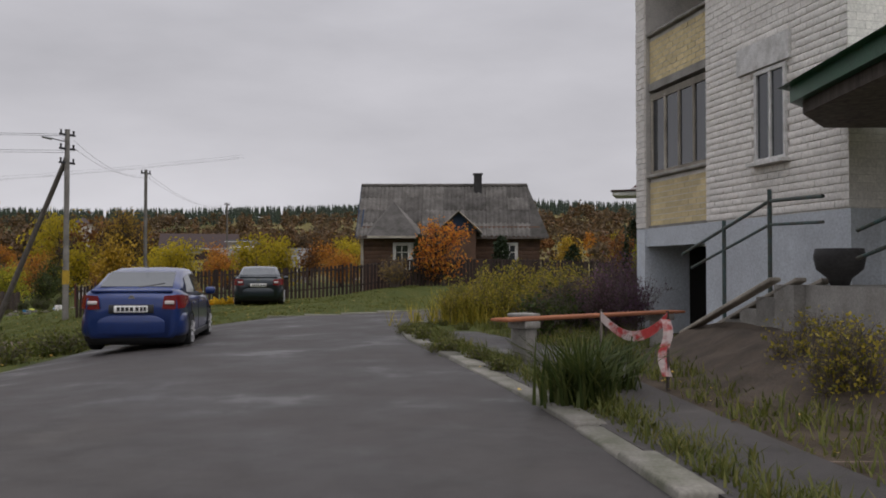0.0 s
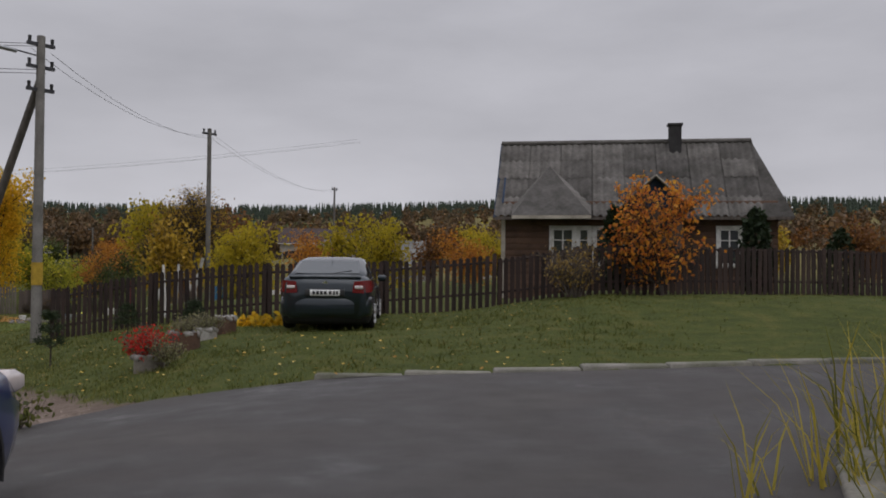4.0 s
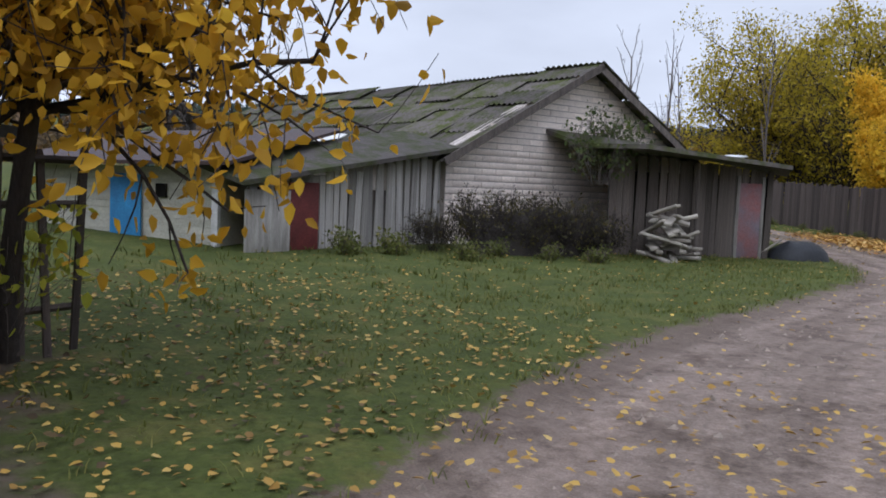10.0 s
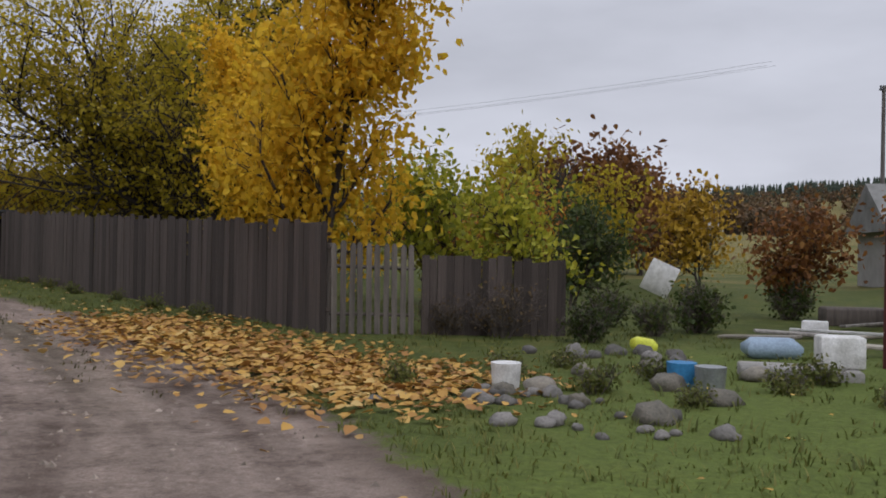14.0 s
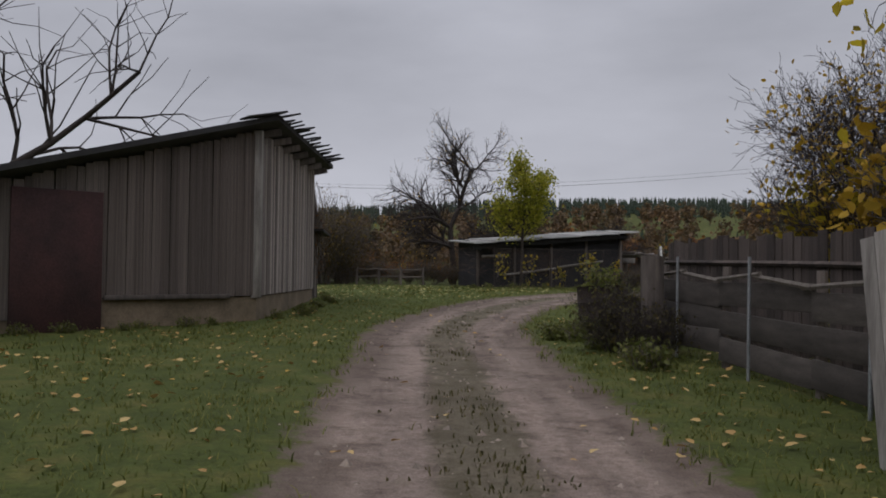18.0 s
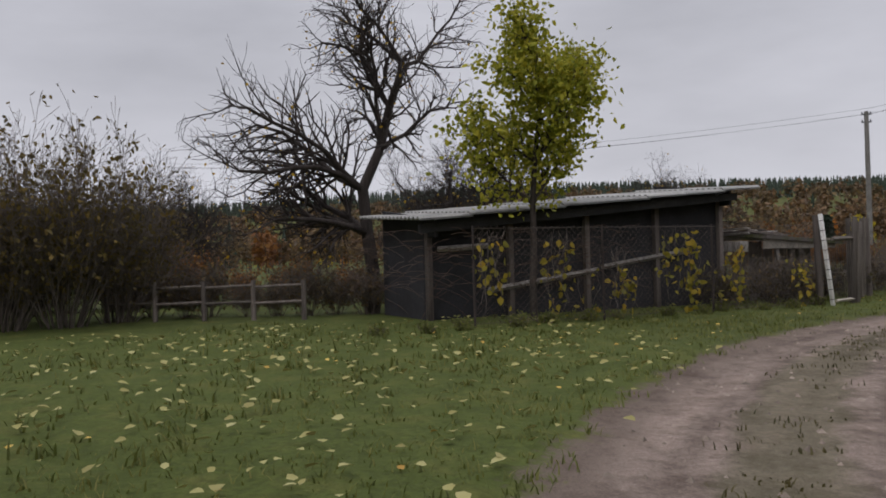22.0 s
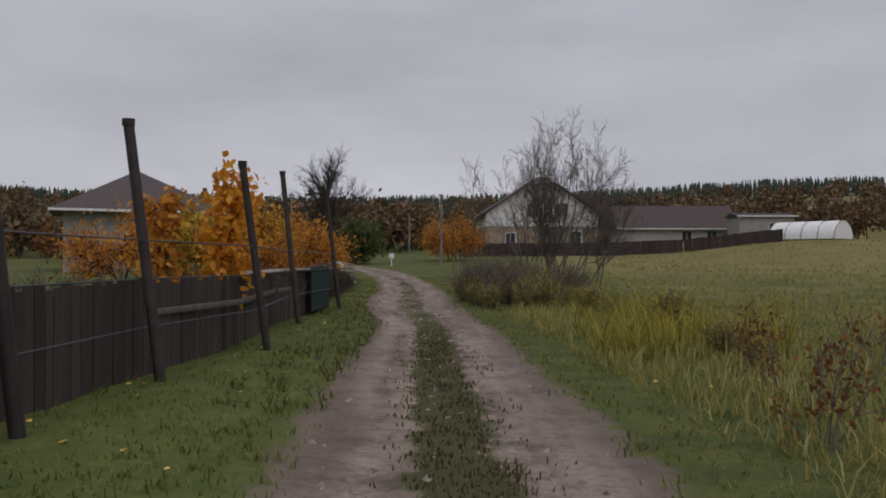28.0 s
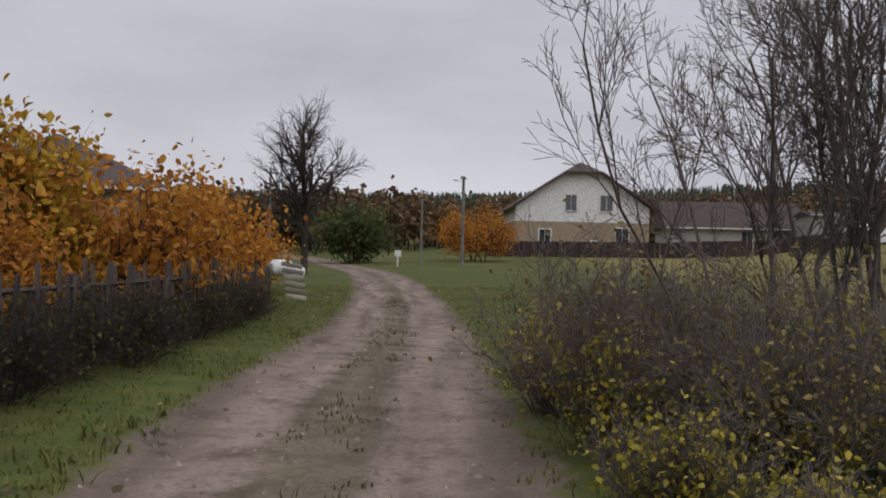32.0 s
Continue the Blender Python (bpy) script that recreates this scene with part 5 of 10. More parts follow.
def build_car(label, paint, m, tail_h=0.17):
    car = thing("parked_car", label, "car", m)
    ys = np.array([-2.23, -2.19, -2.08, -1.85, -1.5, -1.2, -0.8, 0, 0.8, 1.2, 1.5, 1.8, 2.05, 2.18, 2.23])
    top = np.interp(ys, [-2.23, -2.19, -2.08, -1.85, -1.2, 0, 0.9, 1.3, 1.8, 2.1, 2.23], [0.90, 1.02, 1.075, 1.08, 1.0, 0.96, 0.94, 0.92, 0.82, 0.70, 0.52])
    low = np.interp(ys, [-2.23, -2.0, -1.5, 1.5, 2.0, 2.23], [0.28, 0.21, 0.18, 0.18, 0.22, 0.36])
    half = np.interp(ys, [-2.23, -2.19, -2.05, -1.8, -1.2, 0, 1.2, 1.8, 2.05, 2.18, 2.23], [0.66, 0.74, 0.81, 0.84, 0.85, 0.853, 0.85, 0.82, 0.74, 0.60, 0.45])
    rings = []
    for y, t, lo, w in zip(ys, top, low, half):
        r = [(w * 0.86, lo), (w * 0.965, lo + 0.07), (w, lo + 0.2), (w * 1.0, 0.58 if t > 0.7 else (t + lo) / 2), (w * 0.985, t - 0.16), (w * 0.955, t - 0.06), (w * 0.87, t - 0.008), (w * 0.5, t + 0.012)]
        rings.append([(x, y, z) for x, z in r] + [(-x, y, z) for x, z in r[::-1]])
    body = part("body", loft(rings), paint, car, smooth=True)
    st = [(-1.92, 1.075, 0.74, 0.71), (-1.55, 1.21, 0.765, 0.68), (-1.05, 1.385, 0.78, 0.635), (-0.5, 1.445, 0.795, 0.615), (0.1, 1.45, 0.80, 0.615), (0.5, 1.405, 0.79, 0.615), (0.95, 1.20, 0.77, 0.66), (1.42, 0.93, 0.75, 0.71)]
    rings = []
    for y, t, wb, wt in st:
        zb = float(np.interp(y, ys, top)) - 0.03
        r = [(wb, zb), (wb * 0.4 + wt * 0.6, zb + (t - zb) * 0.62), (wt, t - 0.035), (wt * 0.86, t - 0.004), (wt * 0.4, t + 0.012)]
        rings.append([(x, y, z) for x, z in r] + [(-x, y, z) for x, z in r[::-1]])
    cabin = part("cabin", loft(rings), paint, car, smooth=True)

    def roof_at(y, f):
        t = float(np.interp(y, [s[0] for s in st], [s[1] for s in st]))
        w = float(np.interp(y, [s[0] for s in st], [s[3] for s in st]))
        return Vector((w * f, y, t + 0.02))

    def side_at(y, f, s):
        zb = float(np.interp(y, ys, top)) - 0.03
        t, wb, wt = (float(np.interp(y, [q[0] for q in st], [q[k] for q in st])) for k in (1, 2, 3))
        x = wb + (wt - wb) * f + 0.012 + 0.035 * math.sin(math.pi * f) * 0.5
        return (s * x, y, zb + (t - 0.035 - zb) * f)

    rear = Geo().add([roof_at(y, f) for y in (-1.83, -1.45, -1.12) for f in (-0.86, -0.4, 0.4, 0.86)], [(r * 4 + c, r * 4 + c + 1, r * 4 + c + 5, r * 4 + c + 4) for r in range(2) for c in range(3)])
    part("rear_window", rear, M_CARGLASS, cabin, smooth=True)
    front = Geo().add([roof_at(y, f) for y in (0.56, 0.95, 1.32) for f in (-0.88, -0.4, 0.4, 0.88)], [(r * 4 + c, r * 4 + c + 1, r * 4 + c + 5, r * 4 + c + 4) for r in range(2) for c in range(3)])
    part("windscreen", front, M_CARGLASS, cabin, smooth=True)
    for s in (-1, 1):
        for y0, y1, u0, u1 in ((-1.42, -0.42, -1.12, -0.42), (-0.36, 0.92, -0.36, 0.47)):
            q = [side_at(y0, 0.12, s), side_at(y1, 0.12, s), side_at((y1 + u1) / 2, 0.5, s), side_at(u1, 0.86, s), side_at(u0, 0.86, s), side_at((y0 + u0) / 2, 0.5, s)]
            q = q if s > 0 else q[::-1]
            part("side_window", Geo().add(q, [(0, 1, 2, 3, 4, 5)]), M_CARGLASS, cabin)
        mir = part("mirror", Geo().box((s * 0.93 - 0.09, 0.78, 0.93), (s * 0.93 + 0.09, 0.93, 1.07), bevel=0.03), paint, car)
        for y in (-0.95, 0.12):
            part("door_handle", Geo().box((s * 0.845 - 0.02, y - 0.1, 0.80), (s * 0.845 + 0.02, y + 0.1, 0.835), bevel=0.008), paint, car)
        for y in (-1.32, -0.38, 0.98):
            part("door_gap", Geo().box((s * 0.853 - 0.006, y - 0.005, 0.33), (s * 0.853 + 0.004, y + 0.005, 0.86)), M_BLACKTRIM, body)
        part("sill", Geo().box((s * 0.83 - 0.03, -1.0, 0.2), (s * 0.83 + 0.03, 1.0, 0.3), bevel=0.01), M_BLACKTRIM, car)
        # rear lamp: red shell with a pale centre, wrapping the corner
        lamp = part("rear_lamp", Geo().add([(s * 0.50, -2.262, 0.76), (s * 0.68, -2.236, 0.75), (s * 0.845, -2.06, 0.77), (s * 0.872, -1.80, 0.86), (s * 0.86, -1.80, 0.97), (s * 0.81, -2.10, 0.995), (s * 0.66, -2.232, 0.985), (s * 0.53, -2.25, 0.975)], [(0, 1, 6, 7), (1, 2, 5, 6), (2, 3, 4, 5)] if s > 0 else [(7, 6, 1, 0), (6, 5, 2, 1), (5, 4, 3, 2)]), M_TAILRED, car, "red rear lamp")
        part("lamp_band", Geo().box((s * 0.62 - 0.075, -2.268, 0.835), (s * 0.62 + 0.075, -2.225, 0.895), bevel=0.008), M_TAILWHITE, lamp)
        part("headlamp", Geo().box((s * 0.58 - 0.14, 1.95, 0.62), (s * 0.58 + 0.14, 2.15, 0.76), bevel=0.04), M_TAILWHITE, car)
        for y in (-1.30, 1.28):
            t = np.linspace(0, 2 * np.pi, 25)[:-1]
            prof = [(0.20, -0.10), (0.285, -0.105), (0.31, -0.08), (0.315, 0.0), (0.31, 0.08), (0.285, 0.105), (0.20, 0.10)]
            rg = [[(s * 0.765 + o, y + math.cos(a) * r, 0.315 + math.sin(a) * r) for a in t] for r, o in prof]
            ty = part("tyre", loft(rg), M_RUBBER, car, smooth=True)
            rim = Geo().tube((s * 0.765 - s * 0.02, y, 0.315), (s * 0.765 + s * 0.085, y, 0.315), 0.205, 0.185, 20)
            rb = part("rim", rim, M_STEEL, ty)
            sp = Geo()
            for k in range(7):
                a = k * 2 * math.pi / 7
                sp.tube((s * 0.862, y, 0.315), (s * 0.858, y + math.cos(a) * 0.19, 0.315 + math.sin(a) * 0.19), 0.03, 0.042, 5)
            sp.tube((s * 0.84, y, 0.315), (s * 0.875, y, 0.315), 0.055, 0.05, 12)
            part("wheel_cover", sp, M_RIM, ty, "silver wheel cover")
            arch = [[(s * 0.855 + o * s, y + math.cos(a) * r, 0.325 + math.sin(a) * r) for a in np.linspace(-0.25, math.pi + 0.25, 15)] for r, o in ((0.375, 0.004), (0.35, 0.006), (0.34, -0.05))]
            part("wheel_arch", loft(arch, False), M_BLACKTRIM, body)
    half_plan = [(0.862, -1.70), (0.86, -1.88), (0.835, -2.05), (0.75, -2.175), (0.52, -2.235), (0.25, -2.255)]
    plan = half_plan + [(-x, y) for x, y in half_plan[::-1]] + [(-0.6, -1.75), (0.6, -1.75)]
    def hoop(z, f, back):
        return [(x * f, y if y > -1.76 else y + back, z) for x, y in plan]
    part("bumper_skin", loft([hoop(0.30, 0.985, 0.02), hoop(0.37, 1.0, 0.0), hoop(0.54, 1.003, 0.0), hoop(0.63, 0.99, 0.012), hoop(0.67, 0.97, 0.03)]), paint, car, smooth=True)
    part("rear_valance", loft([hoop(0.15, 0.90, 0.14), hoop(0.22, 0.95, 0.05), hoop(0.32, 0.97, 0.015)]), M_RUBBER, car)
    part("underbody", Geo().box((-0.7, -2.0, 0.16), (0.7, 1.9, 0.3)), M_RUBBER, car)
    part("spoiler_lip", Geo().box((-0.66, -2.21, 1.03), (0.66, -2.02, 1.085), bevel=0.02), paint, car)
    # proud black block that paints the shade of a recess round the plate
    part("plate_recess", Geo().box((-0.36, -2.262, 0.685), (0.36, -2.2, 0.83), bevel=0.01), M_BLACKTRIM, body)
    pl = part("number_plate", Geo().box((-0.27, -2.282, 0.70), (0.27, -2.25, 0.815), bevel=0.006), M_PLATE, car)
    for x, w in ((-0.20, 0.05), (-0.13, 0.05), (-0.06, 0.05), (0.01, 0.05), (0.10, 0.05), (0.17, 0.04), (0.225, 0.04)):
        part("plate_mark", Geo().box((x - w / 2, -2.286, 0.725), (x + w / 2, -2.28, 0.79)), M_BLACKTRIM, pl)
    part("boot_lip", Geo().box((-0.55, -2.225, 0.835), (0.55, -2.195, 0.85)), M_BLACKTRIM, body)
    part("badge", Geo().tube((0, -2.19, 0.94), (0, -2.225, 0.935), 0.05, 0.05, 14), M_CHROME, body)
    part("aerial", Geo().tube((0, -0.75, 1.45), (0, -0.95, 1.66), 0.006, 0.003, 5), M_BLACKTRIM, car)
    part("rear_wiper", Geo().tube((0.05, -1.86, 1.11), (0.45, -1.7, 1.18), 0.012, 0.008, 4), M_BLACKTRIM, car)
    return car


build_car("blue metallic family car parked on the asphalt edge", M_BLUEPAINT, pose(-5.58, 16.75, gz(-5.58, 16.75) - 0.01, 0, 0, 8.5))
build_car("dark teal saloon car parked on the grass by the picket fence", M_TEALPAINT, pose(-6.6, 31.1, gz(-6.6, 31.1) - 0.02, 0, 0, 10) @ Matrix.Diagonal((0.95, 0.95, 0.91, 1)))

# ---- picket fence round the wooden house's plot ----
picket_fence("dark brown stained picket fence along the garden", [(-14.3, 33.6), (-11.5, 33.2), (-8.8, 33.3), (-6.2, 33.8), (-3.65, 34.3)], 1.26, 0.10, 0.05, M_FENCEBROWN, sink=0.05)
picket_fence("dark brown stained picket fence before the wooden house", [(-3.65, 34.3), (-1.8, 33.5), (0.3, 33.9), (2.2, 34.8), (4.5, 35.9), (7.2, 36.9)], 1.12, 0.105, 0.045, M_FENCEBROWN, sink=0.05)


# ---- poles and wires ----
def power_pole(label, x, y, top, lean=(0.0, 0.0), wood=False, brace=None, lamp=False, arms=2, r=0.11):
    z = gz(x, y)
    p = thing("power_pole", label, "pole")
    t = (x + lean[0], y + lean[1], top)
    part("shaft", Geo().tube((x, y, z - 0.4), t, r, r * 0.75, 8), M_POLEWOOD if wood else M_POLE, p)
    for k in range(arms):
        zz = top - 0.25 - 0.55 * k
        arm = part("crossarm", Geo().box((-0.34, -0.04, 0), (0.34, 0.04, 0.08), pose(t[0], t[1], zz, 0, 0, 60)), M_STEEL, p)
        for o in (-0.28, 0.28):
            q = pose(t[0], t[1], zz, 0, 0, 60) @ Vector((o, 0, 0.08))
            part("insulator", Geo().tube(q, q + Vector((0, 0, 0.14)), 0.035, 0.045, 8), M_BLACKTRIM, arm)
    if brace:
        bx, by = brace
        part("brace", Geo().tube((bx, by, gz(bx, by) - 0.2), (t[0], t[1], top - 1.05), 0.12, 0.09, 8), M_POLEWOOD, p, "leaning dark wooden brace")
    if lamp:
        q = Vector((t[0], t[1], top - 0.5))
        la = part("lamp_arm", Geo().tube(q, q + Vector((-0.5, -0.3, 0.12)), 0.02, 0.02, 6), M_STEEL, p)
        part("lamp_head", Geo().box((-0.2, -0.08, -0.04), (0.2, 0.08, 0.05), pose(q.x - 0.62, q.y - 0.37, q.z + 0.12, 0, 10, 31), 0.03), M_GALV, la)
    return Vector(t)


def wires(label, a, b, offs, sag=0.5, r=0.012):
    w = thing("overhead_cable", label, "cable")
    for dx, dz in offs:
        p, q = Vector(a) + Vector((dx, dx * 0.5, dz)), Vector(b) + Vector((dx, dx * 0.5, dz))
        pts = [p.lerp(q, t) - Vector((0, 0, sag * 4 * t * (1 - t))) for t in np.linspace(0, 1, 13)]
        part("wire", loft([[(v.x, v.y, v.z + r), (v.x - r, v.y - r * 0.3, v.z - r * 0.6), (v.x + r, v.y + r * 0.3, v.z - r * 0.6)] for v in pts]), M_WIRE, w)


P1 = power_pole("grey concrete power pole with a leaning wooden brace", -14.75, 33.75, 6.75, lamp=True, brace=(-18.3, 35.1), arms=3, r=0.13)
part("yellow_band", Geo().tube((-14.75, 33.75, 0.7), (-14.75, 33.75, 1.25), 0.135, 0.133, 10), worn("yellow_paint", (0.5, 0.33, 0.04)), bpy.data.objects["power_pole"])
P2 = power_pole("slender grey wooden power pole behind the garden fence", -16.85, 48.75, 6.9, wood=False, arms=1, r=0.12)
P3 = power_pole("distant power pole beyond the gardens", -22.0, 87.5, 8.0, wood=True, arms=1)
wires("sagging black power cables", P1, P2, [(-0.2, -0.3), (0.2, -0.4)], 0.5, 0.006)
wires("sagging black power cables", P1, (-60, 12, 7.2), [(-0.3, -0.2), (0.0, -0.25), (0.3, -0.8), (0.1, -0.9)], 0.8, 0.009)
wires("sagging black power cables", P2, P3, [(-0.2, -0.2), (0.2, -0.3)], 0.8, 0.006)

# ---- bench, urn, flower bed ----
PATCH = [(1.72, 2.5), (1.42, 4.5), (1.1, 7.0), (0.72, 9.3), (0.17, 12.0), (-0.38, 14.6), (-0.6, 16.6), (0.6, 16.2), (1.2, 14.4), (1.9, 12.6), (2.2, 10.6), (2.0, 9.4), (2.3, 5.6), (2.6, 2.5)]
bm = bmesh.new()
bm.faces.new([bm.verts.new((x, y, gz(x, y) + 0.02)) for x, y in PATCH])
for v in bmesh.ops.extrude_face_region(bm, geom=bm.faces[:])["geom"]:
    if isinstance(v, bmesh.types.BMVert):
        v.co.z -= 0.15
bmesh.ops.recalc_face_normals(bm, faces=bm.faces)
bmesh.ops.triangulate(bm, faces=bm.faces)
patch = bpy.data.meshes.new("bench_paving")
bm.to_mesh(patch)
bm.free()
patch.materials.append(M_ASPHALT)
tagged(new("bench_paving", patch), "dark worn asphalt apron round the bench", "pavement", kind="structure")
def build_bench():
    a, b = Vector((0.85, 10.9)), Vector((3.55, 13.1))
    m, L = wall_frame(a, b, gz(2, 12) + 0.12)
    be = thing("garden_bench", "orange painted plank bench on concrete feet", "bench")
    for k in range(2):
        part("seat_board", Geo().box((-0.1, -0.02 + 0.17 * k, 0.40), (L + 0.1, 0.13 + 0.17 * k, 0.44), m, 0.008), M_ORANGEBOARD, be)
    for x in (0.25, L - 0.4):
        part("foot", Geo().box((x, 0.02, -0.2), (x + 0.16, 0.26, 0.4), m, 0.015), M_CONC, be)
        part("cap", Geo().box((x - 0.05, -0.02, 0.3), (x + 0.22, 0.3, 0.4), m, 0.015), M_CONC, be)


M_ORANGEBOARD = worn("faded_orange_paint", (0.40, 0.15, 0.07), (0.28, 0.11, 0.06), 0.8, 3, 30)
build_bench()
ur = thing("concrete_planter", "square weathered concrete planter beside the bench", "planter", pose(1.2, 13.2, gz(1, 12) + 0.04, 0, 0, 30) @ Matrix.Diagonal((0.82, 0.82, 0.95, 1)))
part("pot", Geo().box((-0.17, -0.17, -0.2), (0.17, 0.17, 0.44), bevel=0.02), M_CONC, ur)
part("rim", Geo().box((-0.22, -0.22, 0.44), (0.22, 0.22, 0.50), bevel=0.015), M_CONC, ur)

M_TAPE = worn("red_white_barrier_tape", (0.62, 0.52, 0.50), (0.50, 0.06, 0.06), 0.5, 5, 30, amount=0.12)
tape = thing("barrier_tape", "red and white barrier tape tied in a loop to short stakes", "tape")
tm = pose(1.85, 8.5, gz(2.3, 8.6), 0, 0, -20)
for x in (-0.32, 0.32):
    part("stake", Geo().tube(tm @ Vector((x, 0, -0.2)), tm @ Vector((x, 0, 0.78)), 0.018, 0.014, 6), M_WOODDARK, tape)
tv = []
for t in np.linspace(0, 1, 15):
    p = Vector((-0.32 + 0.64 * t, -0.03 + 0.03 * math.sin(t * 9), 0.72 - 0.75 * t * (1 - t)))
    tv += [tm @ (p + Vector((0, 0.01, -0.05))), tm @ (p + Vector((0, 0.0, 0.05)))]
part("strip", Geo().add(tv, [(2 * i, 2 * i + 2, 2 * i + 3, 2 * i + 1) for i in range(14)]), M_TAPE, tape)
tv = []
for t in np.linspace(0, 1, 8):
    p = Vector((0.30 + 0.03 * math.sin(t * 7), -0.03, 0.7 - 0.55 * t))
    tv += [tm @ (p + Vector((-0.045, 0, 0))), tm @ (p + Vector((0.045, 0.02, 0)))]
part("loose_end", Geo().add(tv, [(2 * i, 2 * i + 2, 2 * i + 3, 2 * i + 1) for i in range(7)]), M_TAPE, tape)

# ---- stump planters and pots on the lawn ----
def round_pot(label, x, y, r, h, mat, stones=True):
    z = gz(x, y)
    p = thing("lawn_planter", label, "planter")
    t = np.linspace(0, 2 * np.pi, 19)[:-1]
    rings = [[(x + math.cos(a) * rr * (1 + 0.05 * math.sin(3 * a)), y + math.sin(a) * rr, z + zz) for a in t] for rr, zz in ((r, -0.1), (r * 0.97, h * 0.5), (r, h), (r * 0.85, h), (r * 0.8, h - 0.08))]
    part("pot", loft(rings), mat, p, smooth=False)
    if stones:
        for k in range(7):
            a = k * 0.9
            q = pose(x + math.cos(a) * r * 0.8, y + math.sin(a) * r * 0.8, z + h - 0.02, random.uniform(0, 40), random.uniform(0, 40), random.uniform(0, 90))
            part("stone", Geo().box((-0.07, -0.05, -0.04), (0.07, 0.05, 0.04), q, 0.025), M_CONC, p)


round_pot("cut tree stump planter ringed with stones", -7.95, 26.0, 0.22, 0.19, M_WOODPALE)
round_pot("brown barrel planter ringed with stones", -8.15, 27.6, 0.24, 0.3, M_LOGBROWN)
round_pot("low concrete planter ringed with stones", -8.35, 28.9, 0.19, 0.2, M_CONC)
round_pot("tall clay planter on the lawn", -8.3, 29.7, 0.18, 0.3, M_LOGBROWN)



# ---- teal sheet-metal garage ----
def build_garage():
    a, b = (-18.3, 21.9), (-21.35, 26.6)
    m, L = wall_frame(a, b)
    z0, H = -1.42, 2.25
    g = thing("metal_garage", "pale teal sheet metal garage with welded doors", "garage", kind="structure")
    part("body", Geo().prism([(0, z0 - 0.2), (L, z0 - 0.2), (L, z0 + H - 0.02), (L * 0.5, z0 + H + 0.32), (0, z0 + H)], 0.0, 5.5, m), M_TEAL, g)
    # door leaves and welded panels stand proud of the front
    for k, (x0, x1) in enumerate(((0.35, 1.75), (1.77, 3.15))):
        leaf = part("door", Geo().box((x0, -0.05, z0 + 0.08), (x1, -0.002, z0 + 1.95), m, 0.012), M_TEAL, g)
        part("door_rib", Geo().box((x0 + 0.02, -0.075, z0 + 0.95), (x1 - 0.02, -0.05, z0 + 0.99), m), M_TEAL, leaf)
        for z in (0.35, 1.6):
            part("hinge", Geo().tube(m @ Vector((x0 if k == 0 else x1, -0.06, z0 + z)), m @ Vector((x0 if k == 0 else x1, -0.06, z0 + z + 0.16)), 0.025, 0.025, 8), M_TEAL, leaf)
    for x in (3.3, 4.35, 5.3):
        part("seam", Geo().box((x, -0.02, z0), (x + 0.03, -0.001, z0 + H), m), M_TEAL, g)
    for z in (0.75, 1.35):
        part("seam", Geo().box((3.33, -0.014, z0 + z), (L, -0.001, z0 + z + 0.015), m), M_TEAL, g)
    part("edge_post", Geo().box((L - 0.05, -0.03, z0 - 0.1), (L + 0.03, 0.05, z0 + H), m), M_TEAL, g)
    for s, (xa, za, xb, zb) in enumerate(((-0.12, H - 0.0, L * 0.5, H + 0.36), (L + 0.12, H - 0.02, L * 0.5, H + 0.36))):
        v = [m @ Vector((x, y, z0 + z + t)) for t in (0.0, 0.04) for x, y, z in ((xa, -0.2, za), (xb, -0.2, zb), (xb, 5.7, zb), (xa, 5.7, za))]
        part("roof_sheet", Geo().add(v, [(3, 2, 1, 0), (4, 5, 6, 7), (0, 1, 5, 4), (1, 2, 6, 5), (2, 3, 7, 6), (3, 0, 4, 7)]), M_TAR, g)


build_garage()

# ---- small box trailer ----
def build_trailer():
    m = pose(-18.25, 24.2, gz(-18, 24.3), 0, 0, 212)
    t = thing("car_trailer", "small grey two-wheeled box trailer on the leaf-strewn verge", "trailer", m)
    part("bed", Geo().box((-1.0, -0.6, 0.48), (1.0, 0.6, 0.54)), M_GALV, t)
    for lo, hi in (((-1.0, -0.62, 0.54), (1.0, -0.6, 0.88)), ((-1.0, 0.6, 0.54), (1.0, 0.62, 0.88)), ((-1.02, -0.62, 0.54), (-1.0, 0.62, 0.88)), ((1.0, -0.62, 0.54), (1.02, 0.62, 0.88))):
        part("side_board", Geo().box(lo, hi), M_GALV, t)
    for y in (-0.72, 0.72):
        tt = np.linspace(0, 2 * np.pi, 21)[:-1]
        rg = [[(math.cos(a) * r, y + o, 0.3 + math.sin(a) * r) for a in tt] for r, o in ((0.18, -0.08), (0.28, -0.08), (0.3, 0.0), (0.28, 0.08), (0.18, 0.08))]
        part("wheel", loft(rg), M_RUBBER, t, smooth=True)
        part("mudguard", Geo().box((-0.38, y - 0.1, 0.64), (0.38, y + 0.1, 0.80), bevel=0.03), M_WHITE, t, "white mudguard")
    part("drawbar", Geo().tube((1.0, 0, 0.46), (2.1, 0, 0.46), 0.035), M_STEEL, t)
    part("front_rail", Geo().path([(1.0, -0.55, 0.88), (1.0, -0.55, 1.2), (1.0, 0.55, 1.2), (1.0, 0.55, 0.88)], 0.02), M_STEEL, t)
    part("handle_grip", Geo().tube((-0.5, -0.3, 0.9), (-0.15, -0.3, 1.22), 0.03, 0.03), M_REDDOOR, t)


build_trailer()

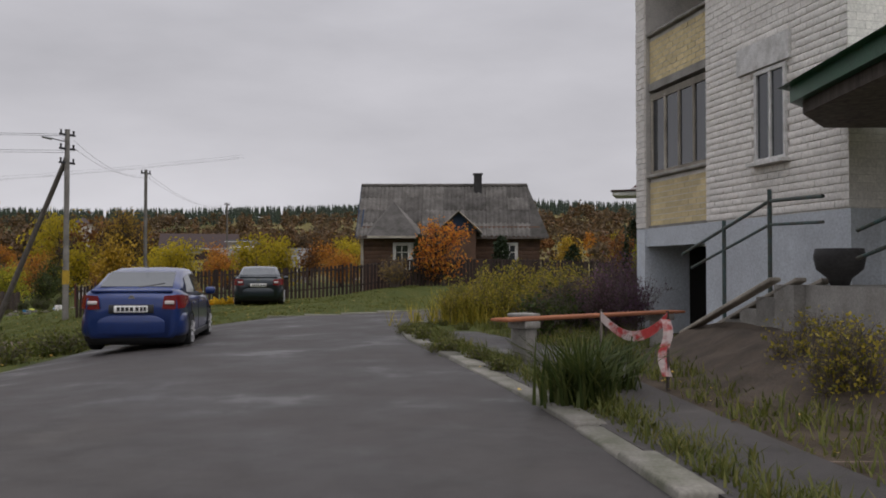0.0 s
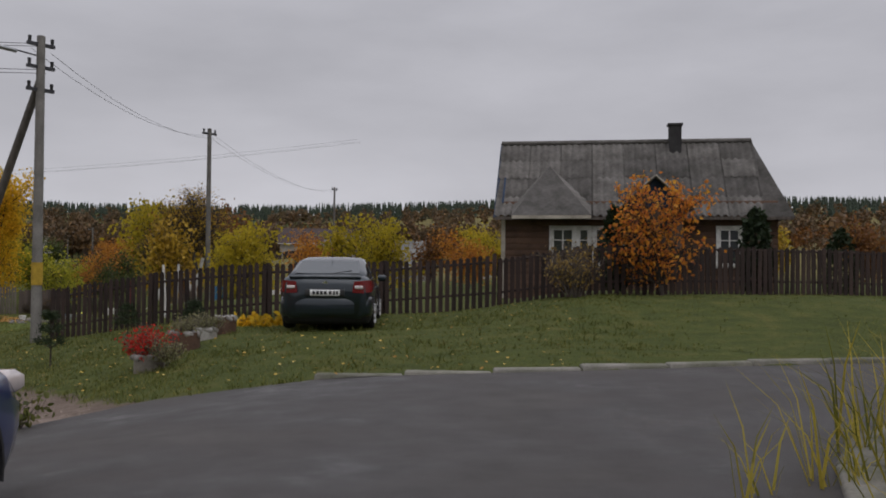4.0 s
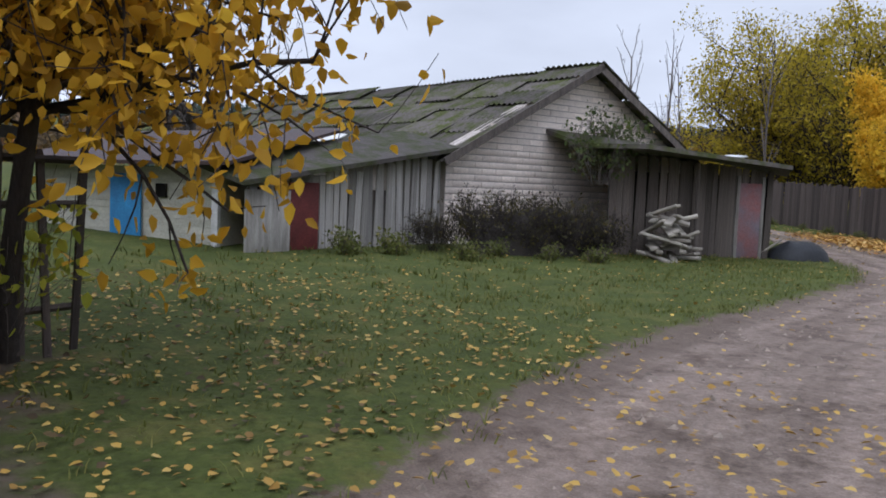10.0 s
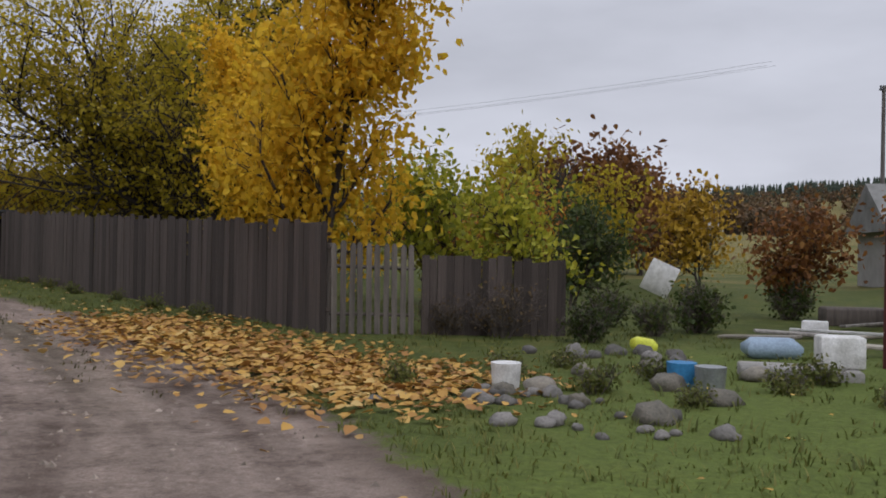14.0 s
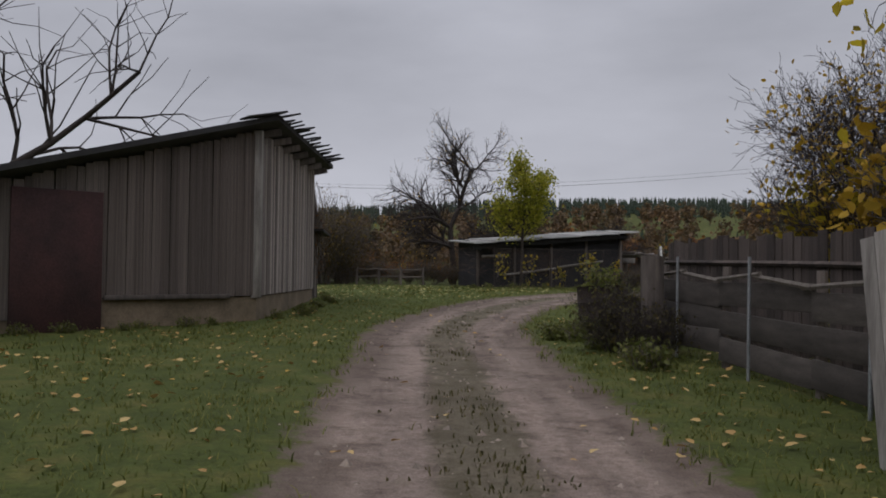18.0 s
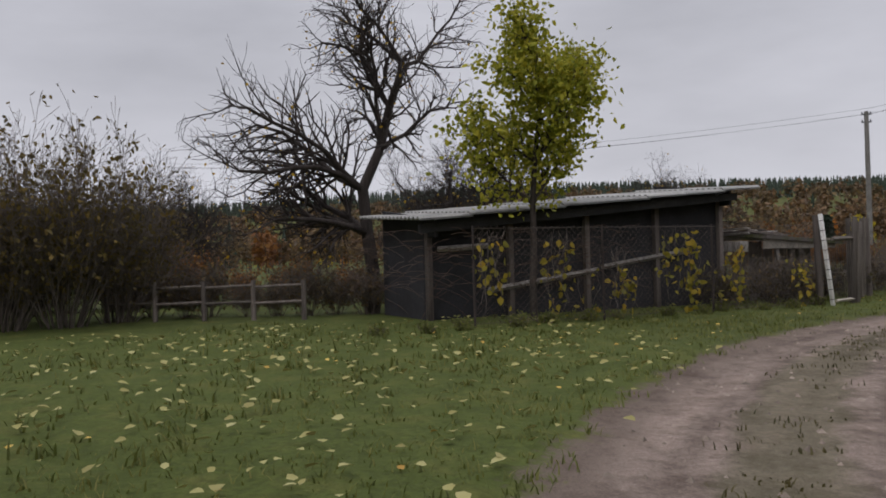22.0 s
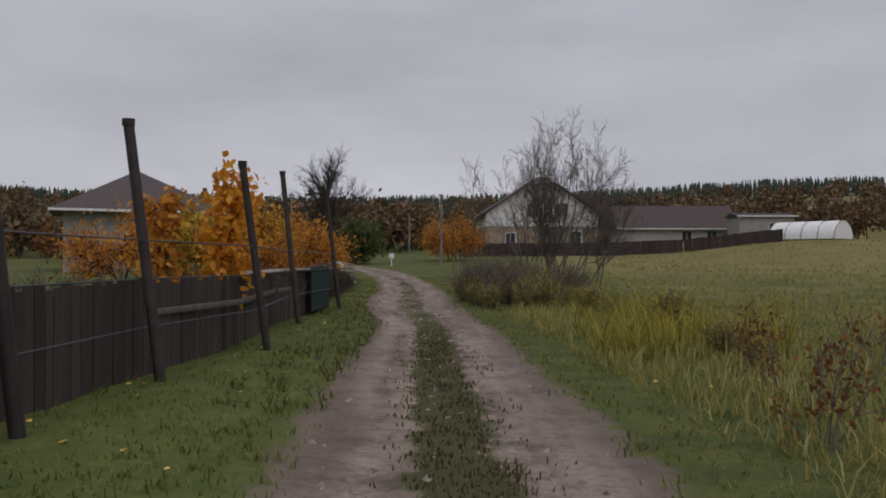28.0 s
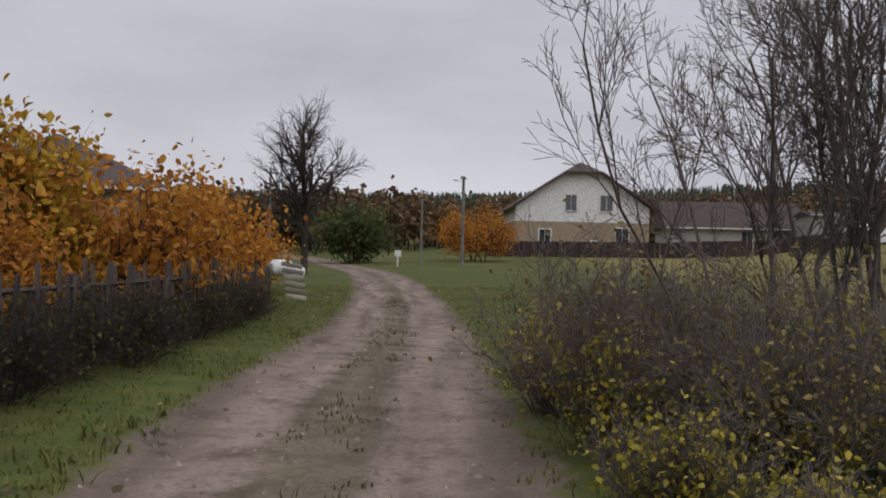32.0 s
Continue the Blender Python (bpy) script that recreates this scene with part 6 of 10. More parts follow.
# ---- dark board fence and lean-to between the garage and the yellow tree ----
picket_fence("dark weathered lath fence beside the garage", [(-21.5, 26.75), (-22.2, 28.0), (-22.95, 29.3)], 1.5, 0.06, 0.17, M_FENCEBLACK, rails=(0.35, 1.1, 1.42), rag=0.12, tilt=3.0, post_gap=1.2, name="lath_fence", picket="lath")
lean = thing("lean_to", "dark plank lean-to with a flat felt roof behind the lath fence", "shed", kind="structure")
mm, LL = wall_frame((-21.8, 26.4), (-25.6, 29.6))
part("roof", Geo().box((-0.2, -0.9, 0.33), (2.8, 1.2, 0.42), mm @ pose(0, 0, 0, 3, 2, 0)), M_TAR, lean)
part("back_wall", Geo().box((0, 1.0, -1.6), (2.6, 1.1, 0.35), mm), M_WOODDARK, lean)
for x in (0.05, 1.3, 2.55):
    part("post", Geo().tube(mm @ Vector((x, -0.75, -1.6)), mm @ Vector((x, -0.75, 0.36)), 0.06, 0.05, 6), M_WOODDARK, lean)


# ---- brick barn with a mossy roof and a plank lean-to ----
def build_barn():
    a, b = (-31.05, 37.25), (-32.2, 45.3)
    m, L = wall_frame(a, b)   # x runs along the gable towards the planks; y > 0 goes into the barn
    m = m @ Matrix.Scale(1, 4)
    z0, eave, ridge = -1.5, 0.62, 2.75
    h = thing("brick_barn", "pale brick barn with a mossy sagging corrugated roof", "barn", kind="structure")
    depth = 15.0
    mid = L * 0.5
    part("wall", Geo().prism([(0, z0), (L, z0), (L, eave), (mid, ridge - 0.05), (0, eave)], 0.03, 0.35, m @ pose(0, 0, 0)), M_BARNMORTAR, h)
    part("long_wall", Geo().box((L - 0.3, 0.35, z0), (L, depth, eave), m).box((0, 0.35, z0), (0.3, depth, eave), m), M_BARNMORTAR, h)

    def under(x, z):
        return z < (eave + (ridge - 0.1 - eave) * (1 - abs(x - mid) / mid))

    rng = np.random.default_rng(5)
    brick_face(h, m @ pose(0, 0.03, 0), 0.0, L, z0 + 0.2, ridge, M_BARNBRICK, bw=0.38, bh=0.112, joint=0.024, upright=0.005, proud=0.014, keep=300, clip=under, rng=rng)
    over = 0.4
    slope = (ridge - eave) / mid
    run = mid + over
    for side in (0, 1):
        rows = 7
        n = 9
        for r in range(rows):
            for k in range(n):
                w = (depth + 0.8) / n
                x = -0.45 + k * w
                f0 = r / rows
                jz, jt = random.uniform(-0.03, 0.05) - 0.10 * math.sin(math.pi * (k + 0.5) / n), random.uniform(-2.2, 2.2)
                key = ("barn_sheet", side)
                if key not in UNIT:
                    UNIT[key] = wavy_sheet(w * 1.04, run / rows * 1.12, slope * run / rows * 1.12, 6.0, amp=0.022).mesh("roof_sheet", M_MOSSROOF)
                ob = part("roof_sheet", UNIT[key], None, h)
                fr = (m @ pose(L + over, 0, eave - slope * over, 0, 0, 90)) if side == 0 else (m @ pose(-over, depth, eave - slope * over, 0, 0, -90))
                ob.matrix_local = fr @ pose(x if side == 0 else x, run * f0, slope * run * f0 + jz, jt, random.uniform(-0.8, 0.8), random.uniform(-2.0, 2.0))
    for s in (-1, 1):
        part("barge_board", Geo().box((0, -0.02, -0.16), (math.hypot(mid + over, slope * (mid + over)), 0.02, 0.0), m @ pose(mid, -0.42, ridge) @ pose(0, 0, 0, 0, math.degrees(math.atan(slope)) if s > 0 else 180 - math.degrees(math.atan(slope)), 0) @ pose(0, 0, 0.1 if s < 0 else -0.02)), M_WOODDARK, h)
    part("fallen_sheet", Geo().box((0, 0, 0), (1.3, 0.5, 0.02), m @ pose(0.45, 4.4, eave + 0.42, 0, -27, 0) @ pose(0, 0, 0, 0, 0, 82)), M_WHITE, h, "loose white board on the roof")
    # plank lean-to along the long side
    pa, pb = (-31.02, 37.15), (-29.45, 32.7)
    pm, pl = wall_frame(pb, pa)
    lt = thing("plank_lean_to", "grey weathered plank lean-to with a dark red door", "shed", kind="structure")
    top = lambda x: -0.15 + 0.78 * x / pl
    part("backing", Geo().box((0, 0.05, -1.6), (pl, 0.1, -0.2), pm), M_WOODDARK, lt)
    plank_row(lt, pm, pl, lambda x: -1.45, lambda x: top(x) - 0.06, 0.16, M_WOODLIGHT, rag=0.09, tilt=2.4, gap=0.02)
    part("door", Geo().box((0.75, -0.05, -1.42), (1.40, -0.018, top(1) - 0.12), pm, 0.01), M_REDDOOR, lt, "dark red plank door")
    part("open_door", Geo().box((-0.15, -0.1, -1.42), (0.7, -0.06, top(0.4) - 0.16), pm @ pose(0, 0, 0, 0, 0, -4), 0.01), M_WOODLIGHT, lt)
    part("roof", Geo().add([pm @ Vector(v) for v in ((-0.4, -0.35, -0.18), (pl + 0.1, -0.35, 0.62), (pl + 0.1, 1.2, 0.95), (-0.4, 1.2, 0.15), (-0.4, -0.35, -0.10), (pl + 0.1, -0.35, 0.70), (pl + 0.1, 1.2, 1.03), (-0.4, 1.2, 0.23))],
                           [(3, 2, 1, 0), (4, 5, 6, 7), (0, 1, 5, 4), (1, 2, 6, 5), (2, 3, 7, 6), (3, 0, 4, 7)]), M_MOSSROOF, lt)
    # cream-sided end with the blue door
    ca, cb = (-33.0, 30.1), (-30.05, 32.35)
    cm, cl = wall_frame(ca, cb)
    ce = thing("cream_annex", "cream horizontal-sided annex with a bright blue door", "annex", kind="structure")
    part("wall", Geo().box((0, 0.02, -1.6), (cl, 3.0, 0.05), cm), M_CREAM, ce)
    for k in range(13):
        part("siding_board", Geo().box((0, -0.02, -1.5 + k * 0.12), (cl, 0.02, -1.395 + k * 0.12), cm @ pose(0, 0, 0, 2, 0, 0)), M_CREAM, ce)
    part("door", Geo().box((1.55, -0.06, -1.42), (2.2, -0.03, -0.08), cm, 0.01), M_BLUEDOOR, ce, "bright blue door")
    # a black block, the opening's inner shade given as colour
    part("vent_window", Geo().box((2.5, -0.05, -0.45), (2.72, -0.03, -0.22), cm), M_INSIDESHADE, ce)
    part("corner_board", Geo().box((cl - 0.08, -0.05, -1.5), (cl + 0.04, 0.03, 0.05), cm), M_WHITE, ce)
    part("roof", Geo().add([cm @ Vector(v) for v in ((-0.6, -0.55, 0.02), (cl + 0.6, -0.55, 0.12), (cl + 0.6, 3.2, 0.9), (-0.6, 3.2, 0.75), (-0.6, -0.55, 0.08), (cl + 0.6, -0.55, 0.18), (cl + 0.6, 3.2, 0.96), (-0.6, 3.2, 0.81))],
                           [(3, 2, 1, 0), (4, 5, 6, 7), (0, 1, 5, 4), (1, 2, 6, 5), (2, 3, 7, 6), (3, 0, 4, 7)]), M_BROWNROOF, ce)


M_BARNBRICK = worn("pale_pink_brick", (0.83, 0.73, 0.65), (0.71, 0.61, 0.535), 0.92, 1.0, 28, vary=0.12)
M_BARNMORTAR = worn("dark_mortar_joint", (0.42, 0.37, 0.33), (0.28, 0.24, 0.21), 0.95, 3, 40)
build_barn()


# ---- dark plank shed before the gable ----
M_SHEDPLANK = worn("dark_brown_shed_plank", (0.142, 0.117, 0.10), (0.06, 0.05, 0.044), 0.9, 2.2, 26, 0.5, stretch=(5, 5, 0.5), vary=0.4)


def build_dark_shed():
    s = thing("plank_shed", "dark weathered plank shed with a narrow door and felt roof", "shed", kind="structure")
    a, b, c = (-29.75, 40.4), (-28.85, 44.2), (-30.9, 46.9)
    m1, l1 = wall_frame(a, b)
    m2, l2 = wall_frame(b, c)
    z0, t0, t1 = -1.5, 0.78, 0.52
    plank_row(s, m1, l1, lambda x: z0, lambda x: t0 + (t1 - t0) * x / l1, 0.15, M_SHEDPLANK, tilt=1.2)
    plank_row(s, m2, l2, lambda x: z0, lambda x: t1 - 0.06 * x / l2, 0.15, M_SHEDPLANK, tilt=1.2)
    # black sheets so that the plank gaps show a painted inner shade
    part("backing", Geo().box((0.05, 0.08, z0), (l1, 0.14, 0.4), m1).box((0.05, 0.08, z0), (l2, 0.14, 0.4), m2), M_INSIDESHADE, s)
    dr = part("door", Geo().box((l1 - 0.78, -0.05, z0 + 0.12), (l1 - 0.22, -0.016, z0 + 1.75), m1, 0.01), worn("faded_pink_blue_paint", (0.27, 0.10, 0.09), (0.15, 0.18, 0.22), 0.8, 1.2, 24), s, "faded pink and blue door")
    part("door_frame", Geo().box((l1 - 0.86, -0.06, z0), (l1 - 0.78, -0.01, z0 + 1.9), m1).box((l1 - 0.22, -0.06, z0), (l1 - 0.14, -0.01, z0 + 1.9), m1), M_WOODGREY, s)
    part("post", Geo().tube(m1 @ Vector((l1 - 1.9, -0.2, z0)), m1 @ Vector((l1 - 1.95, -0.2, t1 + 0.1)), 0.05, 0.045, 6), M_WOODDARK, s)
    v = [(-30.2, 40.0, 0.84), (-28.45, 40.2, 0.80), (-28.35, 44.3, 0.58), (-30.8, 47.3, 0.50), (-32.6, 46.6, 0.85), (-31.6, 40.0, 1.2)]
    k = len(v)
    g = Geo().add([(x, y, z) for x, y, z in v] + [(x, y, z + 0.09) for x, y, z in v], [(i, (i + 1) % k, k + (i + 1) % k, k + i) for i in range(k)])
    g.f.append(np.array([list(range(k))[::-1]])), g.f.append(np.array([[k + i for i in range(k)]]))
    part("roof", g, M_MOSSROOF, s)
    part("roof_patch", Geo().box((0, 0, 0), (0.65, 0.4, 0.03), pose(-28.75, 42.75, 0.735, 4, -6, 95)), M_WHITE, s, "white metal patch on the roof edge")


build_dark_shed()

# stack of sawn slabs, tyre heap
st = thing("timber_stack", "untidy stack of pale sawn offcuts against the shed", "timber stack")
for k in range(26):
    r = k // 5
    part("offcut", Geo().box((-0.42, -0.07, -0.03), (0.42, 0.07, 0.03), pose(-28.75 + random.uniform(-0.18, 0.18), 41.15 + (k % 5 - 2) * 0.2 * (1 - r * 0.09), gz(-28.6, 41.2) + 0.06 + r * 0.19 + random.uniform(-0.02, 0.02), random.uniform(-24, 24), random.uniform(-24, 24), random.uniform(-60, 60)), 0.01), M_WOODPALE, st)
mound("tarpaulin", "black tarpaulin drawn over a heap by the track", "tarpaulin", worn("black_tarpaulin", (0.022, 0.024, 0.028), (0.012, 0.012, 0.014), 0.55, 4, 20, 0.6), -28.6, 45.0, 0.72, 0.52, 0.42, 62, 5.0)
mound("compost_heap", "black rotting compost heap before the barn gable", "heap", worn("black_compost", (0.04, 0.033, 0.027), (0.018, 0.016, 0.014), 0.95, 5, 30, 0.9), -30.0, 38.9, 1.9, 0.8, 0.85, 96, 2.0)
solo("heap_lath", Geo().tube((-28.95, 43.95, gz(-28.9, 44) + 0.02), (-28.7, 44.55, gz(-28.7, 44.5) + 0.42), 0.025, 0.022, 6), M_WOODPALE, "pale lath leaning on the covered heap", "lath")

# ---- dark tall board fence along the bend, with the pale picket gate ----
def board_fence(label, pts, height, mat, width=0.14, name="board_fence", back=0.05):
    f = thing(name, label, "fence")
    for a, b in zip(pts[:-1], pts[1:]):
        m, L = wall_frame(a, b)
        za, zb = gz(*a), gz(*b)
        plank_row(f, m, L, lambda x: za + (zb - za) * x / L - 0.05, lambda x: za + (zb - za) * x / L + height, width, mat, "board", rag=0.05, tilt=1.0)
        for r in (0.35, height - 0.35):
            part("rail", Geo().tube(m @ Vector((0, back, za + r)), m @ Vector((L, back, zb + r)), 0.035, 0.035, 4), mat, f)
    return f


board_fence("tall dark weathered board fence along the track", [(-30.35, 53.55), (-32.5, 54.4), (-35.4, 55.4), (-38.5, 56.3), (-42.0, 57.3)], 1.62, M_FENCEBLACK, back=-0.05)
picket_fence("grey worn picket gate in the garden fence", [(-30.3, 53.6), (-29.35, 54.5)], 1.38, 0.085, 0.05, M_WOODGREY2, name="picket_gate", post_gap=1.4)
board_fence("dark low board fence beside the gate", [(-29.3, 54.6), (-27.6, 56.2)], 1.2, M_FENCEBLACK)
# open dark woodshed, then a fence of wide level boards with a dark shed wall behind it
M_MOSS = worn("green_moss", (0.075, 0.085, 0.025), (0.04, 0.045, 0.015), 0.95, 8, 60, 0.9)
M_NEARBLACK = worn("near_black_boards", (0.020, 0.020, 0.022), (0.010, 0.010, 0.011), 0.9, 2.5, 30, vary=0.3)


def build_woodshed():
    m, L = wall_frame((-43.35, 56.2), (-42.3, 57.75), gz(-42.8, 57) - 0.05)
    s = thing("woodshed", "open-fronted dark woodshed with leaning grey side boards", "shed", kind="structure")
    # back wall boards in one near-black tone
    part("back_wall", Geo().box((0, 1.35, 0), (L + 0.1, 1.42, 1.6), m), M_NEARBLACK, s)
    # the floor's near-black colour stands for the shade inside
    part("floor", Geo().box((0, 0.15, -0.1), (L, 1.4, 0.03), m), M_INSIDESHADE, s)
    for k in range(8):
        part("side_board", Geo().box((-0.03, 0.17 * k, 0.0), (0.0, 0.17 * k + 0.16, 1.66 - 0.01 * k), m @ pose(0, 0, 0, 0, 7 + 0.5 * (k % 3), 0)), M_WOODGREY2, s)
        part("side_board", Geo().box((L, 0.17 * k, 0.0), (L + 0.03, 0.17 * k + 0.16, 1.6), m), M_WOODDARK, s)
    # the door hangs open against the corner
    dm = m @ pose(-0.03, -0.02, 0.06, 0, 8, 118)
    for k in range(4):
        part("door_board", Geo().box((0.145 * k, -0.012, 0.0), (0.145 * k + 0.137, 0.012, 1.55 - 0.02 * (k % 2)), dm), M_WOODGREY, s)
    for z in (0.25, 0.8):
        part("door_ledge", Geo().box((0.02, -0.04, z), (0.56, -0.013, z + 0.12), dm), M_WOODGREY2, s)
    part("door_post", Geo().box((0.14, 0.0, 0.0), (0.24, 0.09, 1.62), m @ pose(0, 0, 0, 0, 5, 0), 0.01), M_WOODDARK, s)
    part("lintel", Geo().box((0.1, -0.03, 1.55), (L + 0.05, 0.06, 1.66), m, 0.01), M_WOODDARK, s)
    part("roof", Geo().box((-0.2, -0.2, 1.64), (L * 0.52, 1.55, 1.71), m @ pose(0, 0, 0, -2, 2.5, 0), 0.02).box((L * 0.46, -0.26, 1.58), (L + 0.2, 1.55, 1.65), m @ pose(0, 0, 0, -3, -1.5, 0), 0.02), M_TAR, s)
    part("moss_cushion", Geo().box((-0.1, -0.24, 1.69), (0.45, 0.1, 1.75), m @ pose(0, 0, 0, 0, 3, 2), 0.025), M_MOSS, s, "moss cushion on the roof edge")
    ang = np.linspace(0, 2 * np.pi, 25)[:-1]
    lid = thing("zinc_dish", "round dull zinc dish leaning at the woodshed", "dish", m @ pose(0.98, -0.14, 0.17, 62, 0, 8))
    part("disc", loft([[(math.cos(a) * r, math.sin(a) * r, z) for a in ang] for r, z in ((0.02, 0.03), (0.20, 0.025), (0.235, 0.0), (0.24, -0.02), (0.22, -0.012))]), worn("dull_zinc", (0.24, 0.25, 0.26), (0.15, 0.155, 0.16), 0.7, 5, 40), lid)
    part("rust_hub", Geo().tube((0, 0, 0.02), (0, 0, 0.045), 0.05, 0.04, 10), M_RUSTPOST, lid)
    solo("pale_stick", Geo().tube((-42.15, 56.95, gz(-42, 57) + 0.22), (-41.6, 56.85, gz(-42, 57) + 0.04), 0.018, 0.014, 6), M_WOODPALE, "pale peeled stick lying in the leaves", "stick")


M_LEVELBOARD = worn("level_grey_board", (0.092, 0.079, 0.068), (0.045, 0.038, 0.033), 0.9, 2.2, 26, 0.5, stretch=(0.5, 5, 5), vary=0.3)
build_woodshed()
lf = thing("level_board_fence", "sagging fence of wide weathered level boards", "fence")
for a, b in (((-43.9, 57.1), (-46.3, 57.55)), ((-46.3, 57.55), (-48.4, 57.9)), ((-48.4, 57.9), (-50.5, 58.25))):
    m, L = wall_frame(b, a, (gz(*a) + gz(*b)) / 2)
    for k, z in enumerate((0.12, 0.42, 0.73)):
        part("board", Geo().box((0.0, -0.015, 0), (L, 0.015, 0.27), m @ pose(0, 0.02 * (k % 2), z + random.uniform(-0.02, 0.02), random.uniform(-3, 3), random.uniform(-1.6, 1.6), 0), 0.006), M_LEVELBOARD, lf)
    part("top_rail", Geo().tube(m @ Vector((-0.1, -0.05, 1.04)), m @ Vector((L * 0.55, -0.06, 1.12)), 0.028, 0.026, 6).tube(m @ Vector((L * 0.5, -0.05, 1.09)), m @ Vector((L + 0.1, -0.06, 1.0)), 0.026, 0.03, 6), M_WOODGREY2, lf)
    part("post", Geo().tube(m @ Vector((0, 0.08, -0.3)), m @ Vector((0.02, 0.08, 1.2)), 0.055, 0.05, 7), M_WOODDARK, lf)
    part("pipe_post", Geo().tube(m @ Vector((L * 0.45, -0.09, -0.3)), m @ Vector((L * 0.45 + 0.03, -0.09, 1.3)), 0.018, 0.018, 8), M_GALV, lf)
board_fence("dark windowless plank wall behind the level board fence", [(-45.2, 58.5), (-47.8, 58.9), (-50.7, 59.3), (-53.2, 59.9)], 1.58, M_FENCEBLACK, 0.17, "plank_wall")
solo("gate_post", Geo().tube((-49.9, 57.85, gz(-50, 58) - 0.3), (-49.95, 57.85, gz(-50, 58) + 1.3), 0.165, 0.15, 9), M_WOODDARK, "thick dark gate post at the fence end", "post")
bar = thing("rusty_barrel", "rusty iron barrel overgrown with weeds by the track", "barrel", pose(-53.3, 58.7, gz(-53.3, 58.7), 3, -4, 0) @ Matrix.Diagonal((1.45, 1.45, 1.0, 1)))
ang = np.linspace(0, 2 * np.pi, 21)[:-1]
part("shell", loft([[(math.cos(a) * r, math.sin(a) * r, z) for a in ang] for r, z in ((0.28, -0.1), (0.28, 0.24), (0.295, 0.26), (0.28, 0.28), (0.28, 0.5), (0.295, 0.52), (0.28, 0.54), (0.28, 0.78), (0.29, 0.8), (0.26, 0.8), (0.26, 0.3))]), worn("rusted_iron", (0.05, 0.034, 0.026), (0.022, 0.018, 0.016), 0.85, 5, 40), bar)

# ---- garden at the bend: posts, rocks, tubs, logs ----
for x, y in ((-23.0, 54.0), (-21.55, 53.5)):
    solo("red_post", Geo().tube((x, y, gz(x, y) - 0.3), (x, y, gz(x, y) + 1.75), 0.05, 0.05, 8), M_REDDOOR, "dark red painted garden post", "post", "red garden posts")
M_ROCK = worn("grey_field_rock", (0.20, 0.185, 0.17), (0.09, 0.085, 0.075), 0.9, 5, 40, 0.5, vary=0.35)
M_PALEROCK = worn("pale_field_rock", (0.23, 0.205, 0.165), (0.12, 0.115, 0.095), 0.9, 5, 40, 0.6, vary=0.35)
rs = random.Random(4)
for k in range(26):
    f = k / 25
    x, y = -26.8 + 2.3 * f + rs.uniform(-0.5, 0.5), 49.6 + 0.6 * math.sin(f * 6) + rs.uniform(-0.5, 0.6)
    s = rs.uniform(0.05, 0.12)
    solo("field_stone", rock(s, k + 20), M_ROCK, "rounded grey field stone edging the garden", "stone", "stones edging the garden", smooth=True, m=pose(x, y, gz(x, y) + s * 0.2, rs.uniform(-20, 20), rs.uniform(-20, 20), rs.uniform(0, 180)))
tub = thing("white_tub", "white enamel bathtub standing in the garden", "bathtub", pose(-19.2, 66.0, gz(-19, 66), 0, 0, 20))
part("basin", Geo().box((-0.8, -0.35, 0.12), (0.8, 0.35, 0.62), bevel=0.12), M_WHITE, tub)
for x in (-0.5, 0.5):
    part("foot", Geo().tube((x, 0, -0.1), (x, 0, 0.2), 0.07, 0.05), M_STEEL, tub)
solo("white_box", Geo().box((-0.22, -0.16, 0), (0.22, 0.16, 0.34), pose(-23.5, 52.9, gz(-23.5, 52.9) + 0.12, 0, 0, 15), 0.02), M_WHITE, "white plastic crate on a slab", "crate")
solo("pale_slab", Geo().box((-0.6, -0.3, -0.05), (0.6, 0.3, 0.12), pose(-23.9, 52.8, gz(-23.9, 52.8), 0, 0, 10), 0.02), M_CONC, "flat pale stone slab in the garden", "slab")
solo("white_sheet", Geo().box((-0.55, -0.02, 0.0), (0.55, 0.02, 1.1), pose(-28.5, 68.0, gz(-28.5, 68) + 0.25, 6, 24, 20) @ pose(0, 0, 0) @ Matrix.Diagonal((0.75, 1, 0.85, 1)), 0.01), M_WHITE, "white board leaning among the shrubs", "board")
solo("blue_barrel", Geo().tube((-18.3, 53.5, gz(-18.3, 53.5) - 0.1), (-18.3, 53.5, gz(-18.3, 53.5) + 0.9), 0.28, 0.28, 16), M_BLUEDOOR, "blue plastic barrel beside the whitewashed tree", "barrel")
for k, (x, y, c) in enumerate(((-24.9, 51.5, M_BLUEDOOR), (-24.6, 51.3, M_GALV), (-22.6, 53.2, M_GALV), (-21.4, 52.9, M_WHITE), (-26.4, 50.6, M_WHITE))):
    solo("garden_can", Geo().tube((x, y, gz(x, y) - 0.02), (x, y, gz(x, y) + 0.24), 0.13, 0.15, 12), c, "small bucket standing among the garden beds", "bucket", "garden buckets")
for k in range(4):
    x, y = -20.7 + 0.28 * k, 53.7 + 0.1 * k
    solo("upright_log", Geo().tube((x, y, gz(x, y) - 0.1), (x + 0.03, y, gz(x, y) + 0.42 + 0.06 * (k % 2)), 0.13, 0.12, 9), M_WOODPALE, "short upright sawn log edging the garden", "log", "upright logs")

